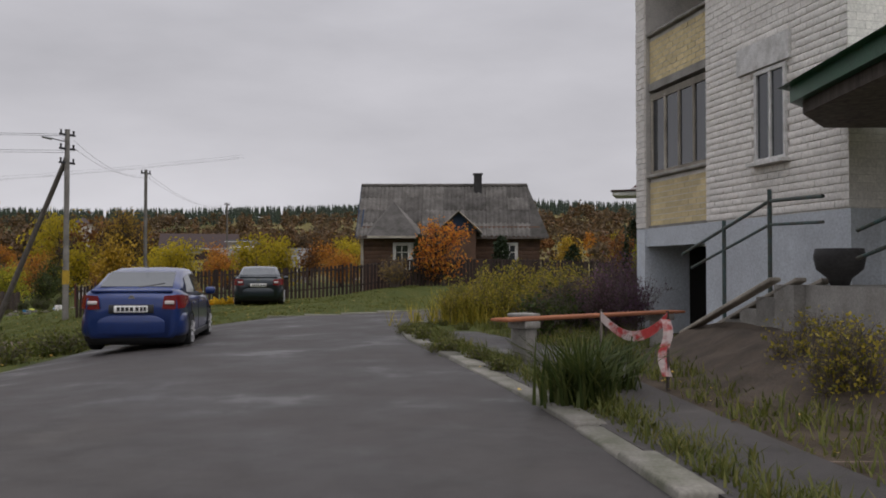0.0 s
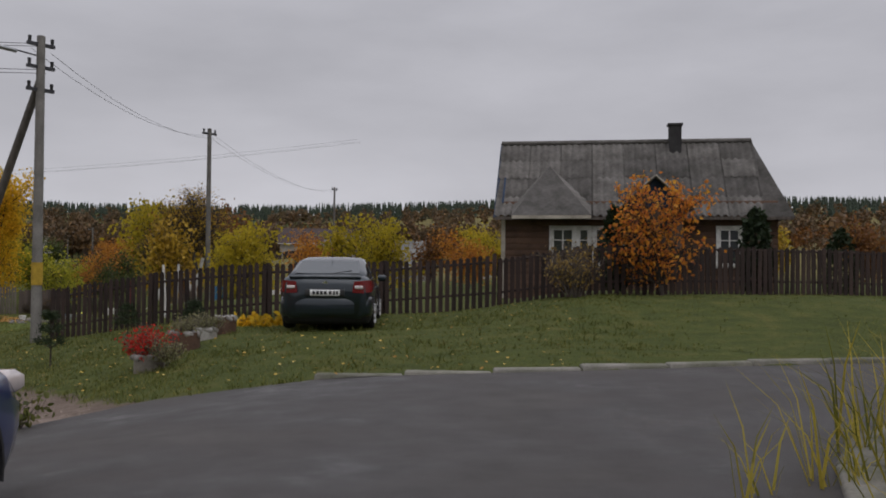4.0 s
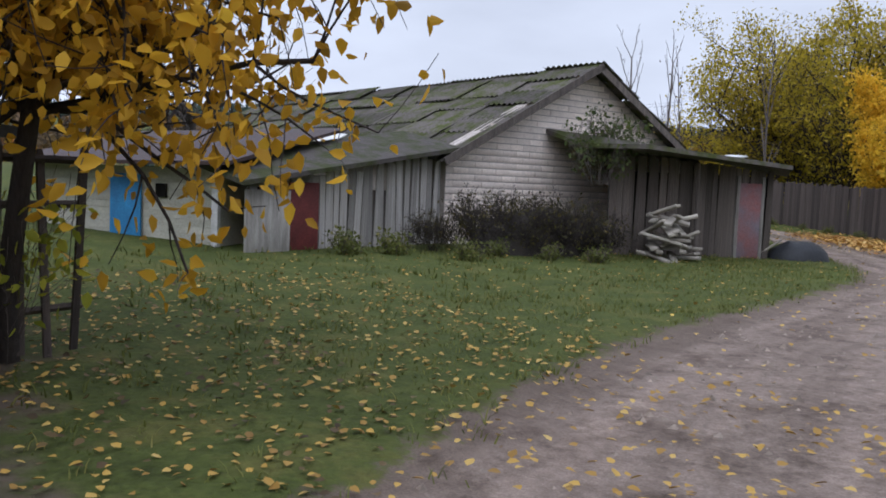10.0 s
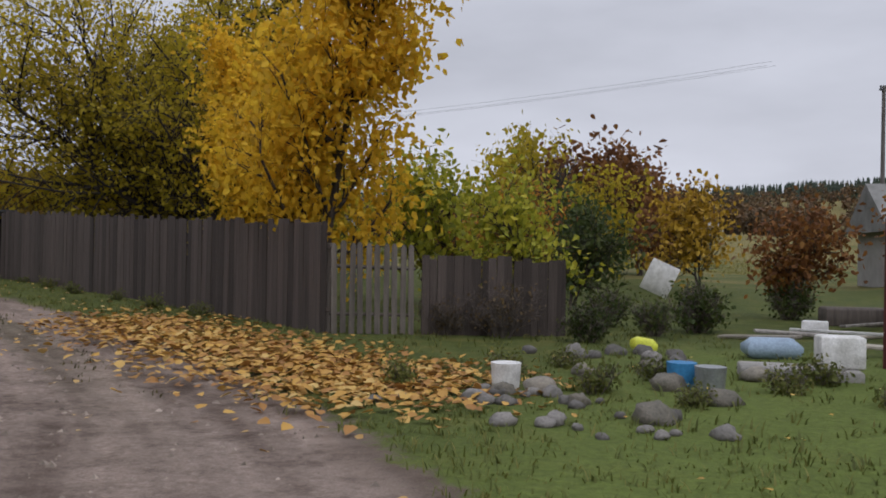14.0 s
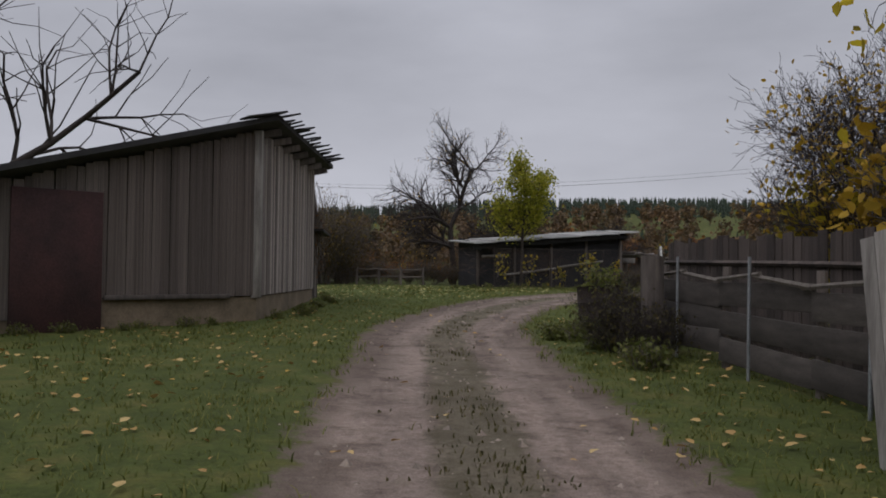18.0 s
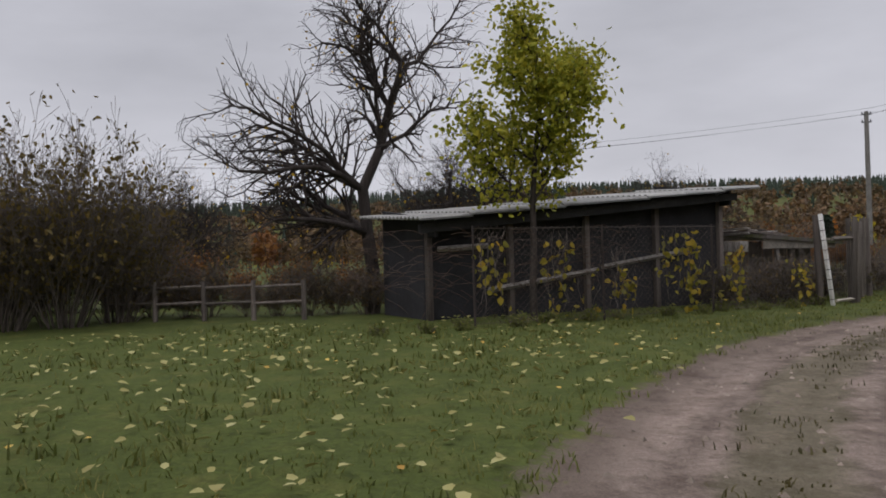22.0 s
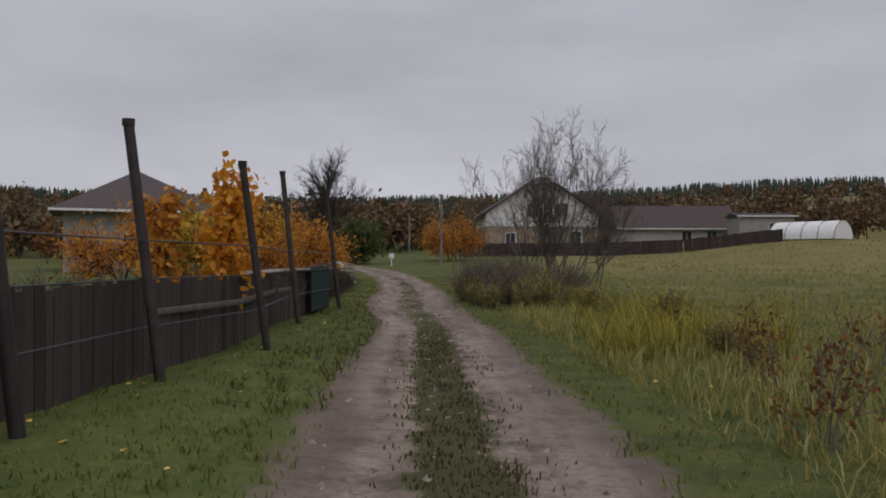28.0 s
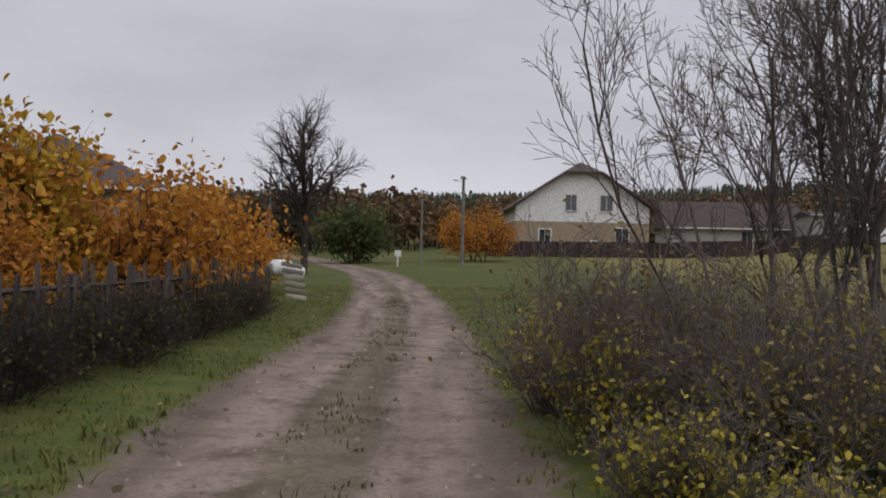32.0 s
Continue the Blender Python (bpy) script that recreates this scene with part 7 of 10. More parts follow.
for k, (x, y, q) in enumerate(((-26.26, 50.2, 0.17), (-26.0, 50.5, 0.22), (-26.0, 51.9, 0.2), (-25.0, 51.3, 0.24), (-24.4, 50.6, 0.2), (-24.3, 52.4, 0.22), (-24.75, 49.5, 0.24), (-25.4, 52.6, 0.18), (-26.7, 51.2, 0.16), (-25.5, 50.0, 0.14))):
    solo("border_rock", rock(q * 0.8, k), M_PALEROCK, "pale rounded rock bordering the garden bed", "rock", "rocks bordering the bed", smooth=True, m=pose(x, y, gz(x, y) + q * 0.15, rs.uniform(-15, 15), rs.uniform(-15, 15), rs.uniform(0, 180)))
bl = thing("blue_bundle", "pale blue plastic sack lying by the bed", "sack", pose(-24.3, 54.6, gz(-24.3, 54.6), 0, 0, 20))
part("sack", Geo().box((-0.34, -0.2, -0.02), (0.34, 0.2, 0.26), bevel=0.1), worn("pale_blue_plastic", (0.34, 0.44, 0.55), (0.25, 0.33, 0.42), 0.5, 6, 30), bl)
solo("yellow_can", Geo().box((-0.16, -0.09, 0), (0.16, 0.09, 0.2), pose(-25.9, 54.4, gz(-25.9, 54.4), 0, 10, 35), 0.06), worn("lime_yellow_plastic", (0.55, 0.58, 0.06), (0.42, 0.44, 0.05), 0.4, 6, 30), "lime yellow plastic can lying in the bed", "can")
for k in range(9):
    x, y = -22.6 + 0.34 * k + rs.uniform(-0.15, 0.15), 55.6 + rs.uniform(-0.5, 0.6)
    solo("stacked_board", Geo().box((-rs.uniform(0.5, 1.0), -0.08, 0), (rs.uniform(0.5, 1.0), 0.08, 0.05), pose(x, y, gz(x, y) + 0.05 + 0.07 * (k % 4), rs.uniform(-4, 4), rs.uniform(-4, 4), rs.uniform(-25, 25)), 0.008), (M_WOODPALE, M_WOODGREY, M_WHITE, M_WOODLIGHT)[k % 4], "old board stacked behind the red posts", "board", "boards behind the red posts")
for k in range(7):
    x, y, q = -22.9 + 0.4 * k + rs.uniform(-0.2, 0.2), 54.5 + rs.uniform(-0.3, 0.3), rs.uniform(0.1, 0.2)
    solo("rubble_block", Geo().box((-q, -q * 0.7, -0.04), (q, q * 0.7, q * 0.7), pose(x, y, gz(x, y), rs.uniform(-12, 12), rs.uniform(-12, 12), rs.uniform(0, 180)), 0.02), (M_CONC, M_WHITE, M_PALEROCK)[k % 3], "broken pale block lying by the red posts", "rubble", "rubble by the red posts")

# clutter round the far beds
cl = random.Random(12)
for k, (x, y) in enumerate(((-24.7, 57.0), (-24.2, 57.6), (-23.6, 57.9), (-22.9, 58.4), (-22.2, 58.2), (-21.4, 58.9), (-20.7, 58.6), (-23.1, 60.4), (-21.8, 60.9))):
    solo("scrap_board", Geo().box((-cl.uniform(0.4, 0.9), -0.09, 0), (cl.uniform(0.4, 0.9), 0.09, 0.05), pose(x, y, gz(x, y) + 0.04 + 0.03 * (k % 3), cl.uniform(-6, 6), cl.uniform(-6, 6), cl.uniform(-30, 50)), 0.008), (M_WOODPALE, M_WOODGREY, M_WHITE)[k % 3], "weathered board lying among the garden beds", "board", "scrap boards in the garden")
for k, (x, y, s, c) in enumerate(((-23.9, 58.3, 0.2, M_WHITE), (-22.5, 59.0, 0.16, M_WHITE), (-21.9, 59.4, 0.2, M_CONC), (-20.4, 59.2, 0.18, M_WHITE), (-19.9, 58.2, 0.22, M_WOODGREY))):
    solo("garden_crate", Geo().box((-s, -s * 0.8, 0), (s, s * 0.8, s * 1.3), pose(x, y, gz(x, y), 0, 0, 20 * k), 0.015), c, "small worn crate set down in the garden", "crate", "garden crates")
for k in range(16):
    x, y, s = -26.2 + cl.gauss(0, 0.55), 53.6 + cl.gauss(0, 0.4), cl.uniform(0.07, 0.16)
    solo("heap_stone", rock(s, k + 60), M_ROCK, "rough field stone heaped at the garden corner", "stone", "heap of stones", smooth=True, m=pose(x, y, gz(x, y) + s * 0.15, cl.uniform(-25, 25), cl.uniform(-25, 25), cl.uniform(0, 180)))
solo("raised_bed", Geo().box((-1.3, -0.35, -0.1), (1.3, 0.35, 0.32), pose(-22.6, 61.6, gz(-22.6, 61.6), 0, 0, 14), 0.04), M_WOODDARK, "dark boarded raised garden bed", "garden bed")

# ---- big grey plank barn ----
def build_grey_barn():
    C, R, Lf = Vector((-55.85, 52.9)), Vector((-62.3, 54.58)), Vector((-52.6, 47.4))
    s = thing("plank_barn", "grey weathered plank barn on a concrete footing", "barn", kind="structure")
    zb, foot = gz(*C) - 0.15, -0.22
    m1, l1 = wall_frame(Lf, C)     # front: y > 0 is to the left, inside
    m2, l2 = wall_frame(C, R)
    roof_low, roof_high = 1.07, 2.9
    t1 = lambda x: roof_low + (roof_high - roof_low) * x / l1 - 0.02
    part("footing", Geo().box((0, 0.0, zb - 0.3), (l1, 0.3, foot), m1).box((0, 0.0, zb - 0.3), (l2, 0.3, foot), m2), M_FOOT, s)
    plank_row(s, m1 @ pose(0, -0.02, 0), l1 - 3.0, lambda x: foot - 0.3, lambda x: t1(x), 0.16, M_WOODDARK, tilt=0.5)
    plank_row(s, m1 @ pose(l1 - 3.0, -0.02, 0), 3.0, lambda x: foot + 0.02, lambda x: t1(x + l1 - 3.0), 0.16, M_BARNFRONT, tilt=0.5)
    plank_row(s, m2 @ pose(0, -0.02, 0), l2, lambda x: foot + 0.02, lambda x: roof_high - 0.04, 0.16, M_BARNPLANK, tilt=0.9)
    part("corner_post", Geo().box((-0.09, -0.08, foot - 0.02), (0.07, 0.08, roof_high - 0.03), m2, 0.01), M_WOODGREY, s)
    # black sheets behind the planks paint the barn's unlit inside
    part("backing", Geo().box((0, 0.06, zb), (l1 - 3.2, 0.12, roof_low), m1).box((l1 - 3.2, 0.06, zb), (l1, 0.12, roof_high - 0.9), m1).box((0, 0.06, zb), (l2, 0.12, roof_high - 0.1), m2), M_INSIDESHADE, s)
    part("door", Geo().box((l1 - 4.35, -0.09, zb + 0.05), (l1 - 2.95, -0.04, 1.5), m1, 0.01), M_BARNDOOR, s, "dark red-brown barn door")
    part("batten", Geo().box((l1 - 2.9, -0.09, foot - 0.02), (l1 - 0.6, -0.035, foot + 0.06), m1, 0.01), M_WOODDARK, s)
    # low plank annex at the far corner
    e = R + (R - C).normalized() * 1.0
    ma, la = wall_frame(R, e)
    plank_row(s, ma @ pose(0.02, 0.04, 0), la, lambda x: foot - 0.25, lambda x: 1.28 - 0.1 * x, 0.14, M_WOODDARK, tilt=0.8)
    # black sheet behind the annex planks, shade put in as colour
    part("annex_wall", Geo().box((0, 0.1, zb), (la, 0.16, 1.2), ma), M_INSIDESHADE, s)
    part("annex_side", Geo().box((la - 0.03, 0.05, zb - 0.2), (la + 0.02, 2.4, 1.15), ma), M_WOODDARK, s)
    part("annex_roof", Geo().box((-0.1, -0.28, 1.30), (la + 0.22, 2.4, 1.36), ma @ pose(0, 0, 0, 0, 4, 0)), M_TAR, s)
    # roof: tilts up towards the side wall, with ragged sheets at the edge
    d1 = (C - Lf).normalized()
    d2 = (R - C).normalized()
    def at(u, v):
        p = Lf + d1 * u + d2 * v
        return (p.x, p.y, roof_low + (roof_high - roof_low) * u / l1)
    base = [at(-2.5, -0.5), at(l1 + 0.55, -0.5), at(l1 + 0.55, l2 + 0.5), at(-2.5, l2 + 0.5)]
    g = Geo().add(base + [(x, y, z + 0.10) for x, y, z in base], [(3, 2, 1, 0), (4, 5, 6, 7), (0, 1, 5, 4), (1, 2, 6, 5), (2, 3, 7, 6), (3, 0, 4, 7)])
    part("roof", g, M_TAR, s)
    v = 0.0
    rr = random.Random(8)
    while v < l2 + 0.4:
        w = rr.uniform(0.3, 0.5)
        p, q = at(l1 + 0.30, v - 0.45), at(l1 + rr.uniform(0.6, 0.9), v - 0.45)
        yaw = math.degrees(math.atan2(d1.y, d1.x))
        part("roof_board", Geo().box((-0.5, -w / 2, 0.0), (rr.uniform(0.3, 0.62), w / 2, 0.035), pose(p[0], p[1], p[2] + 0.10 + rr.uniform(0, 0.03), rr.uniform(-5, 5), -15 - rr.uniform(-3, 3), yaw), 0.008), M_TAR, s)
        v += w
    for k in range(7):
        p = at(l1 - 0.2, 0.2 + k * (l2 - 0.3) / 6)
        part("rafter_end", Geo().box((-0.4, -0.05, -0.14), (0.62, 0.05, -0.0), pose(p[0], p[1], p[2], 0, -14, math.degrees(math.atan2(d1.y, d1.x))), 0.01), M_WOODDARK, s)


# front boards are a darker brown than the side planks
M_BARNFRONT = worn("dark_brown_barn_board", (0.15, 0.122, 0.105), (0.068, 0.056, 0.049), 0.9, 1.6, 26, 0.5, stretch=(5, 5, 0.4), vary=0.22)
M_FOOT = worn("mossy_concrete_footing", (0.19, 0.145, 0.10), (0.085, 0.07, 0.045), 0.95, 1.8, 24)
M_BARNPLANK = worn("streaked_barn_plank", (0.36, 0.31, 0.275), (0.12, 0.098, 0.086), 0.9, 1.3, 26, 0.5, stretch=(6, 6, 0.35), vary=0.5)
M_BARNDOOR = worn("old_red_brown_door", (0.055, 0.026, 0.024), (0.03, 0.018, 0.017), 0.85, 2.2, 26)
build_grey_barn()


# ---- low dark shed with a single-pitch corrugated roof ----
def build_low_shed():
    a, b = (-73.1, 62.3), (-73.95, 69.1)
    m, L = wall_frame(a, b)
    s = thing("low_shed", "low dark tar-boarded shed with a pale corrugated roof", "shed", kind="structure")
    z0 = -0.5
    top = lambda x: 1.36 + 0.58 * x / L
    part("wall", Geo().prism([(0, z0), (L, z0), (L, top(L) + 0.12), (0, top(0) + 0.12)], 0.1, 0.16, m), M_TARWALL, s)
    for xs, zt in ((L - 0.08, top(L)), (0.02, top(0))):
        part("side_wall", Geo().prism([(-0.3, zt - 0.25), (0.16, zt - 0.25), (0.16, z0), (2.0, z0), (2.0, zt + 0.33), (-0.3, zt + 0.06)], xs, xs + 0.06, m @ SWAP), M_TARWALL, s)
    for x in (0.05, 1.7, 3.4, 5.1, L - 0.05):
        part("post", Geo().box((x - 0.05, -0.02, z0), (x + 0.05, 0.08, top(x)), m, 0.01), M_WOODDARK, s)
    for x0, x1, za, zb in ((1.2, 3.6, 0.15, 0.45), (3.7, 5.9, 0.5, 0.78), (0.2, 1.2, 0.9, 0.95)):
        part("nailed_board", Geo().tube(m @ Vector((x0, -0.04, za)), m @ Vector((x1, -0.04, zb)), 0.05, 0.05, 4), M_WOODGREY, s)
    sheets = 8
    ang = math.degrees(math.atan(0.72 / L))
    for k in range(sheets):
        x0 = -0.4 + (L + 0.85) * k / sheets
        w = (L + 0.85) / sheets * 1.05
        sh = wavy_sheet(2.75, w, w * 0.58 / L, 6.0, thick=0.028, amp=0.02)
        ob = part("roof_sheet", sh, M_ASBESTOSPALE, s)
        ob.matrix_local = m @ pose(x0, 2.15, top(x0) + 0.24 + 0.012 * (k % 2), 0, 0, -90) @ pose(0, 0, 0, 0, 3.4, 0)
    part("fascia", Geo().prism([(-0.3, top(0) - 0.20), (L + 0.1, top(L) - 0.14), (L + 0.1, top(L) + 0.0), (-0.3, top(0) - 0.03)], -0.34, -0.30, m), M_TAR, s)
    sm = thing("small_shed", "collapsing small shed with whitish boards and a flat roof", "shed", kind="structure")
    m2, l2 = wall_frame((-74.3, 70.0), (-75.6, 72.9))
    plank_row(sm, m2, l2, lambda x: -0.45, lambda x: 0.95, 0.17, M_WOODDARK, tilt=3)
    part("roof", Geo().box((-0.3, -0.5, 1.02), (l2 + 0.4, 1.6, 1.10), m2 @ pose(0, 0, 0, 4, 2, 0)), M_MOSSROOF, sm)
    m3, l3 = wall_frame((-76.1, 69.25), (-74.35, 69.98))
    plank_row(sm, m3, l3, lambda x: -0.45, lambda x: 0.75 - 0.12 * math.sin(x * 5), 0.16, M_WOODGREY2, tilt=5)
    part("side_roof", Geo().box((-0.5, -0.35, 1.05), (l3 + 0.3, 1.4, 1.10), m3 @ pose(0, 0, 0, -3, -2, 0)), M_WOODDARK, sm)
    part("rafter", Geo().tube(m3 @ Vector((-0.5, -0.36, 1.05)), m3 @ Vector((l3 + 0.3, -0.36, 1.12)), 0.035, 0.03, 4), M_WOODGREY, sm)
    part("fascia", Geo().box((-0.2, -0.5, 0.78), (l2 + 0.2, -0.46, 1.0), m2), M_WOODPALE, sm)
    part("side_fascia", Geo().box((0.15, -0.40, 0.80), (l3 + 0.25, -0.37, 1.02), m3 @ pose(0, 0, 0, 0, 2, 0), 0.006), M_WOODLIGHT, sm, "wide silvered fascia board")
    part("side_prop", Geo().box((-0.05, -0.02, 0.0), (0.05, 0.02, 0.85), m3 @ pose(0.25, -0.42, 0.2, 0, -18, 0), 0.006), M_WOODGREY, sm)
    for k in range(6):
        part("roof_board", Geo().box((-0.55 + 0.07 * (k % 3), -0.42 + 0.28 * k, 1.12), (l3 + 0.3 - 0.05 * (k % 2), -0.22 + 0.28 * k, 1.145), m3 @ pose(0, 0, 0.03 * (k % 2), -3, -2 + 1.5 * (k % 2), 2 * (k % 3) - 2), 0.006), (M_WOODGREY, M_WOODLIGHT, M_WOODDARK)[k % 3], sm)
    part("prop", Geo().tube(m2 @ Vector((0.1, -0.8, -0.4)), m2 @ Vector((0.5, -0.4, 0.95)), 0.045, 0.045, 4), M_WOODGREY, sm)


M_TARWALL = worn("tar_felt_wall", (0.034, 0.033, 0.036), (0.02, 0.019, 0.02), 0.85, 2, 26)
M_ASBESTOSPALE = worn("pale_corrugated_roof", (0.36, 0.35, 0.33), (0.2, 0.2, 0.185), 0.9, 1.2, 20)
build_low_shed()


# ---- chain-link fence, gate and pickets beside the track ----
M_RUSTWIRE = worn("rusty_wire", (0.12, 0.10, 0.085), (0.07, 0.055, 0.045), 0.6, 8, 50, metal=0.3)


def chain_link(label, pts, height, post_mat, cell=0.11):
    f = thing("chain_link_fence", label, "fence")
    for a, b in zip(pts[:-1], pts[1:]):
        m, L = wall_frame(a, b)
        za, zb = gz(*a), gz(*b)
        segs = []
        n = int(L / cell) + int(height / cell)
        for k in range(n):
            for s in (1, -1):
                x0 = k * cell - (height if s > 0 else 0)
                x1 = x0 + height * s if s > 0 else x0 - height
                zz0, zz1 = 0.0, height
                if s > 0:
                    if x0 < 0:
                        zz0, x0 = -x0, 0.0
                    if x1 > L:
                        zz1, x1 = zz1 - (x1 - L), L
                else:
                    if x0 > L:
                        zz0, x0 = x0 - L, L
                    if x1 < 0:
                        zz1, x1 = zz1 + x1, 0.0
                if zz1 - zz0 < 0.03:
                    continue
                g0 = za + (zb - za) * x0 / L
                segs.append((m @ Vector((x0, 0, g0 + zz0 + 0.03)), m @ Vector((x1, 0, g0 + zz1 + 0.03)), 0.0019, 0.0019))
        ob = part("wire_mesh", tubes(Geo(), segs, 3), M_RUSTWIRE, f)
        tagged(ob, kind="stuff")
        part("post", Geo().tube((a[0], a[1], za - 0.3), (a[0], a[1], za + height + 0.04), 0.022, 0.02, 6), post_mat, f)
        for z in (0.06, height):
            part("line_wire", Geo().tube(m @ Vector((0, 0, za + z)), m @ Vector((L, 0, zb + z)), 0.004, 0.004, 4), M_RUSTWIRE, f)
    return f


chain_link("rusting chain-link fence overgrown with hops", [(-71.4, 62.5), (-71.6, 64.9), (-71.9, 67.3), (-72.15, 69.8)], 1.55, M_RUSTPOST)


def build_gate():
    g = thing("garden_gate", "leaning wire gate with a white post and grey boards", "gate")
    a, b = Vector((-72.0, 70.1)), Vector((-72.3, 70.95))
    za = gz(*a)
    part("white_post", Geo().box((-0.032, -0.032, -0.2), (0.032, 0.032, 1.78), pose(a.x, a.y, za, 3, -5, 15), 0.008), M_LIME, g, "flaking white post")
    for k in range(9):
        z = 0.12 + 0.19 * k
        part("wire_band", Geo().box((-0.036, -0.036, z), (0.036, 0.036, z + 0.012), pose(a.x, a.y, za, 3, -5, 15)), M_RUSTPOST, g)
    part("dark_post", Geo().tube((a.x - 0.2, a.y - 0.1, za - 0.2), (a.x - 0.26, a.y - 0.12, za + 1.75), 0.07, 0.065, 7), M_WOODDARK, g)
    for o, w, h in ((0.0, 0.055, 1.62), (-0.13, 0.06, 1.72)):
        part("board", Geo().box((-w, -0.02, -0.05), (w, 0.02, h), pose(b.x + 0.05, b.y + o, za, 2, 2, 105), 0.008), M_WOODGREY2, g)
    part("crossbar", Geo().tube((a.x + 0.02, a.y, za + 1.28), (b.x + 0.03, b.y, za + 1.3), 0.045, 0.045, 4), M_WOODGREY2, g)
    part("bottom_bar", Geo().tube((a.x + 0.04, a.y + 0.05, za + 0.1), (b.x, b.y, za + 0.1), 0.03, 0.03, 4), M_WOODPALE, g)
    for k in range(11):
        p, q = a.lerp(b, (k + 0.5) / 11), a.lerp(b, (k + 0.3) / 11)
        part("bar", Geo().tube((p.x, p.y, za + 0.1), (q.x - 0.05, q.y, za + 1.6), 0.005, 0.005, 4), M_RUSTPOST, g)
    for k in range(7):
        z = za + 0.25 + 0.19 * k
        part("bar", Geo().tube((a.x, a.y, z), (b.x, b.y, z + 0.02), 0.004, 0.004, 4), M_RUSTPOST, g)
    part("end_post", Geo().tube((-74.0, 73.0, gz(-74, 73) - 0.3), (-74.05, 73.0, gz(-74, 73) + 1.75), 0.1, 0.09, 8), M_WOODDARK, g)


build_gate()
picket_fence("tall thin grey lath fence behind the gate", [(-72.45, 71.1), (-73.95, 72.9)], 1.75, 0.026, 0.17, M_WOODGREY2, rails=(0.5, 1.4), rag=0.1, name="lath_fence", picket="lath", tilt=3)
rf = thing("rail_fence", "grey pole rail fence in the grass", "fence")
for k in range(5):
    x, y = -76.4 + 0.42 * k, 57.0 + k * 0.86
    part("post", Geo().tube((x, y, gz(x, y) - 0.2), (x, y, gz(x, y) + 0.75), 0.05, 0.045, 6), M_WOODDARK, rf)
    if k < 4:
        for z in (0.32, 0.62):
            part("pole", Geo().tube((x, y, gz(x, y) + z), (x + 0.42, y + 0.86, gz(x, y) + z + 0.03), 0.032, 0.03, 6), M_WOODDARK, rf)

# ---- tall dark pipe posts and the wire fence ----
POSTS = [(-75.0, 79.75, 2.95), (-75.75, 83.2, 2.95), (-76.2, 86.4, 2.75), (-77.2, 90.4, 2.8), (-77.85, 93.2, 2.65), (-78.25, 96.5, 2.6), (-79.95, 101.4, 3.0), (-81.05, 106.5, 3.05)]
wf = thing("pipe_post_fence", "tall dark pipe posts carrying wires and low boards", "fence")
for k, (x, y, h) in enumerate(POSTS):
    z = gz(x, y)
    part("pipe_post", Geo().tube((x + 0.2, y + 0.06, z - 0.3), (x - 0.14 - 0.02 * (k % 3), y - 0.06, z + h), 0.058, 0.055, 8).tube((x - 0.14 - 0.02 * (k % 3), y - 0.06, z + h - 0.02), (x - 0.14 - 0.02 * (k % 3), y - 0.06, z + h + 0.05), 0.066, 0.066, 8), M_RUSTPOST, wf)
    if k:
        px, py, _ = POSTS[k - 1]
        for zz in (0.55, 1.05, 1.45):
            part("wire", Geo().tube((px, py, gz(px, py) + zz), (x, y, z + zz), 0.008, 0.008, 4), M_STEEL, wf)
        if k > 3:
            part("low_board", Geo().box((0, -0.02, 0.62), (math.hypot(x - px, y - py), 0.02, 0.70), wall_frame((px - 0.25, py), (x - 0.25, y), gz(x, y))[0], 0.006), M_WOODGREY2, wf)
board_fence("low dark board fence behind the pipe posts", [(-76.5, 86.4), (-77.95, 92.7), (-78.75, 96.9), (-80.2, 101.4), (-81.35, 106.9)], 1.02, M_LOWFENCE, 0.16)
tr = thing("top_rail", "pale grey rail along the low dark fence", "rail")
part("pole", Geo().tube((-78.6, 96.9, gz(-79, 95) + 1.06), (-80.12, 101.4, gz(-80, 101) + 1.06), 0.035, 0.035, 6), M_WOODPALE, tr)
part("pole", Geo().tube((-80.12, 101.4, gz(-80, 101) + 1.06), (-81.28, 106.9, gz(-81, 107) + 1.06), 0.035, 0.035, 6), M_WOODPALE, tr)
nt = thing("green_mesh_panel", "dark green mesh panel on the pipe fence", "fence panel")
part("mesh_sheet", Geo().box((0, -0.01, 0.1), (2.2, 0.01, 1.1), wall_frame((-80.55, 103.9), (-81.0, 106.2), gz(-80.5, 104))[0]), worn("dark_green_mesh", (0.016, 0.034, 0.03), (0.01, 0.02, 0.019), 0.9, 6, 80, amount=0.6), nt)
picket_fence("leaning grey picket fence under the orange trees", [(-83.2, 110.0), (-84.2, 113.2), (-85.4, 117.2), (-87.2, 122.4), (-88.6, 126.4)], 1.12, 0.075, 0.10, M_FENCEBLACK, rails=(0.35, 0.95), rag=0.2, tilt=6)
SCRUB_AT = [(-82.6 - 0.26 * k, 108.6 + 0.85 * k) for k in range(16)]
pb = thing("leaning_boards", "ladder of pale slats leaning on the fence", "boards")
for k in range(6):
    part("slat", Geo().box((-0.35, -0.02, 0), (0.35, 0.02, 0.12), pose(-88.35 - 0.03 * k, 127.4, gz(-88, 127) + 0.12 + 0.18 * k, 12, 8, 60), 0.01), M_WOODPALE, pb)
solo("white_bag", Geo().box((-0.4, -0.3, 0), (0.4, 0.3, 0.55), pose(-92.5, 136, gz(-92, 136) + 0.3, 10, 0, 20), 0.18), M_WHITE, "white sack on the verge by the fence", "sack")
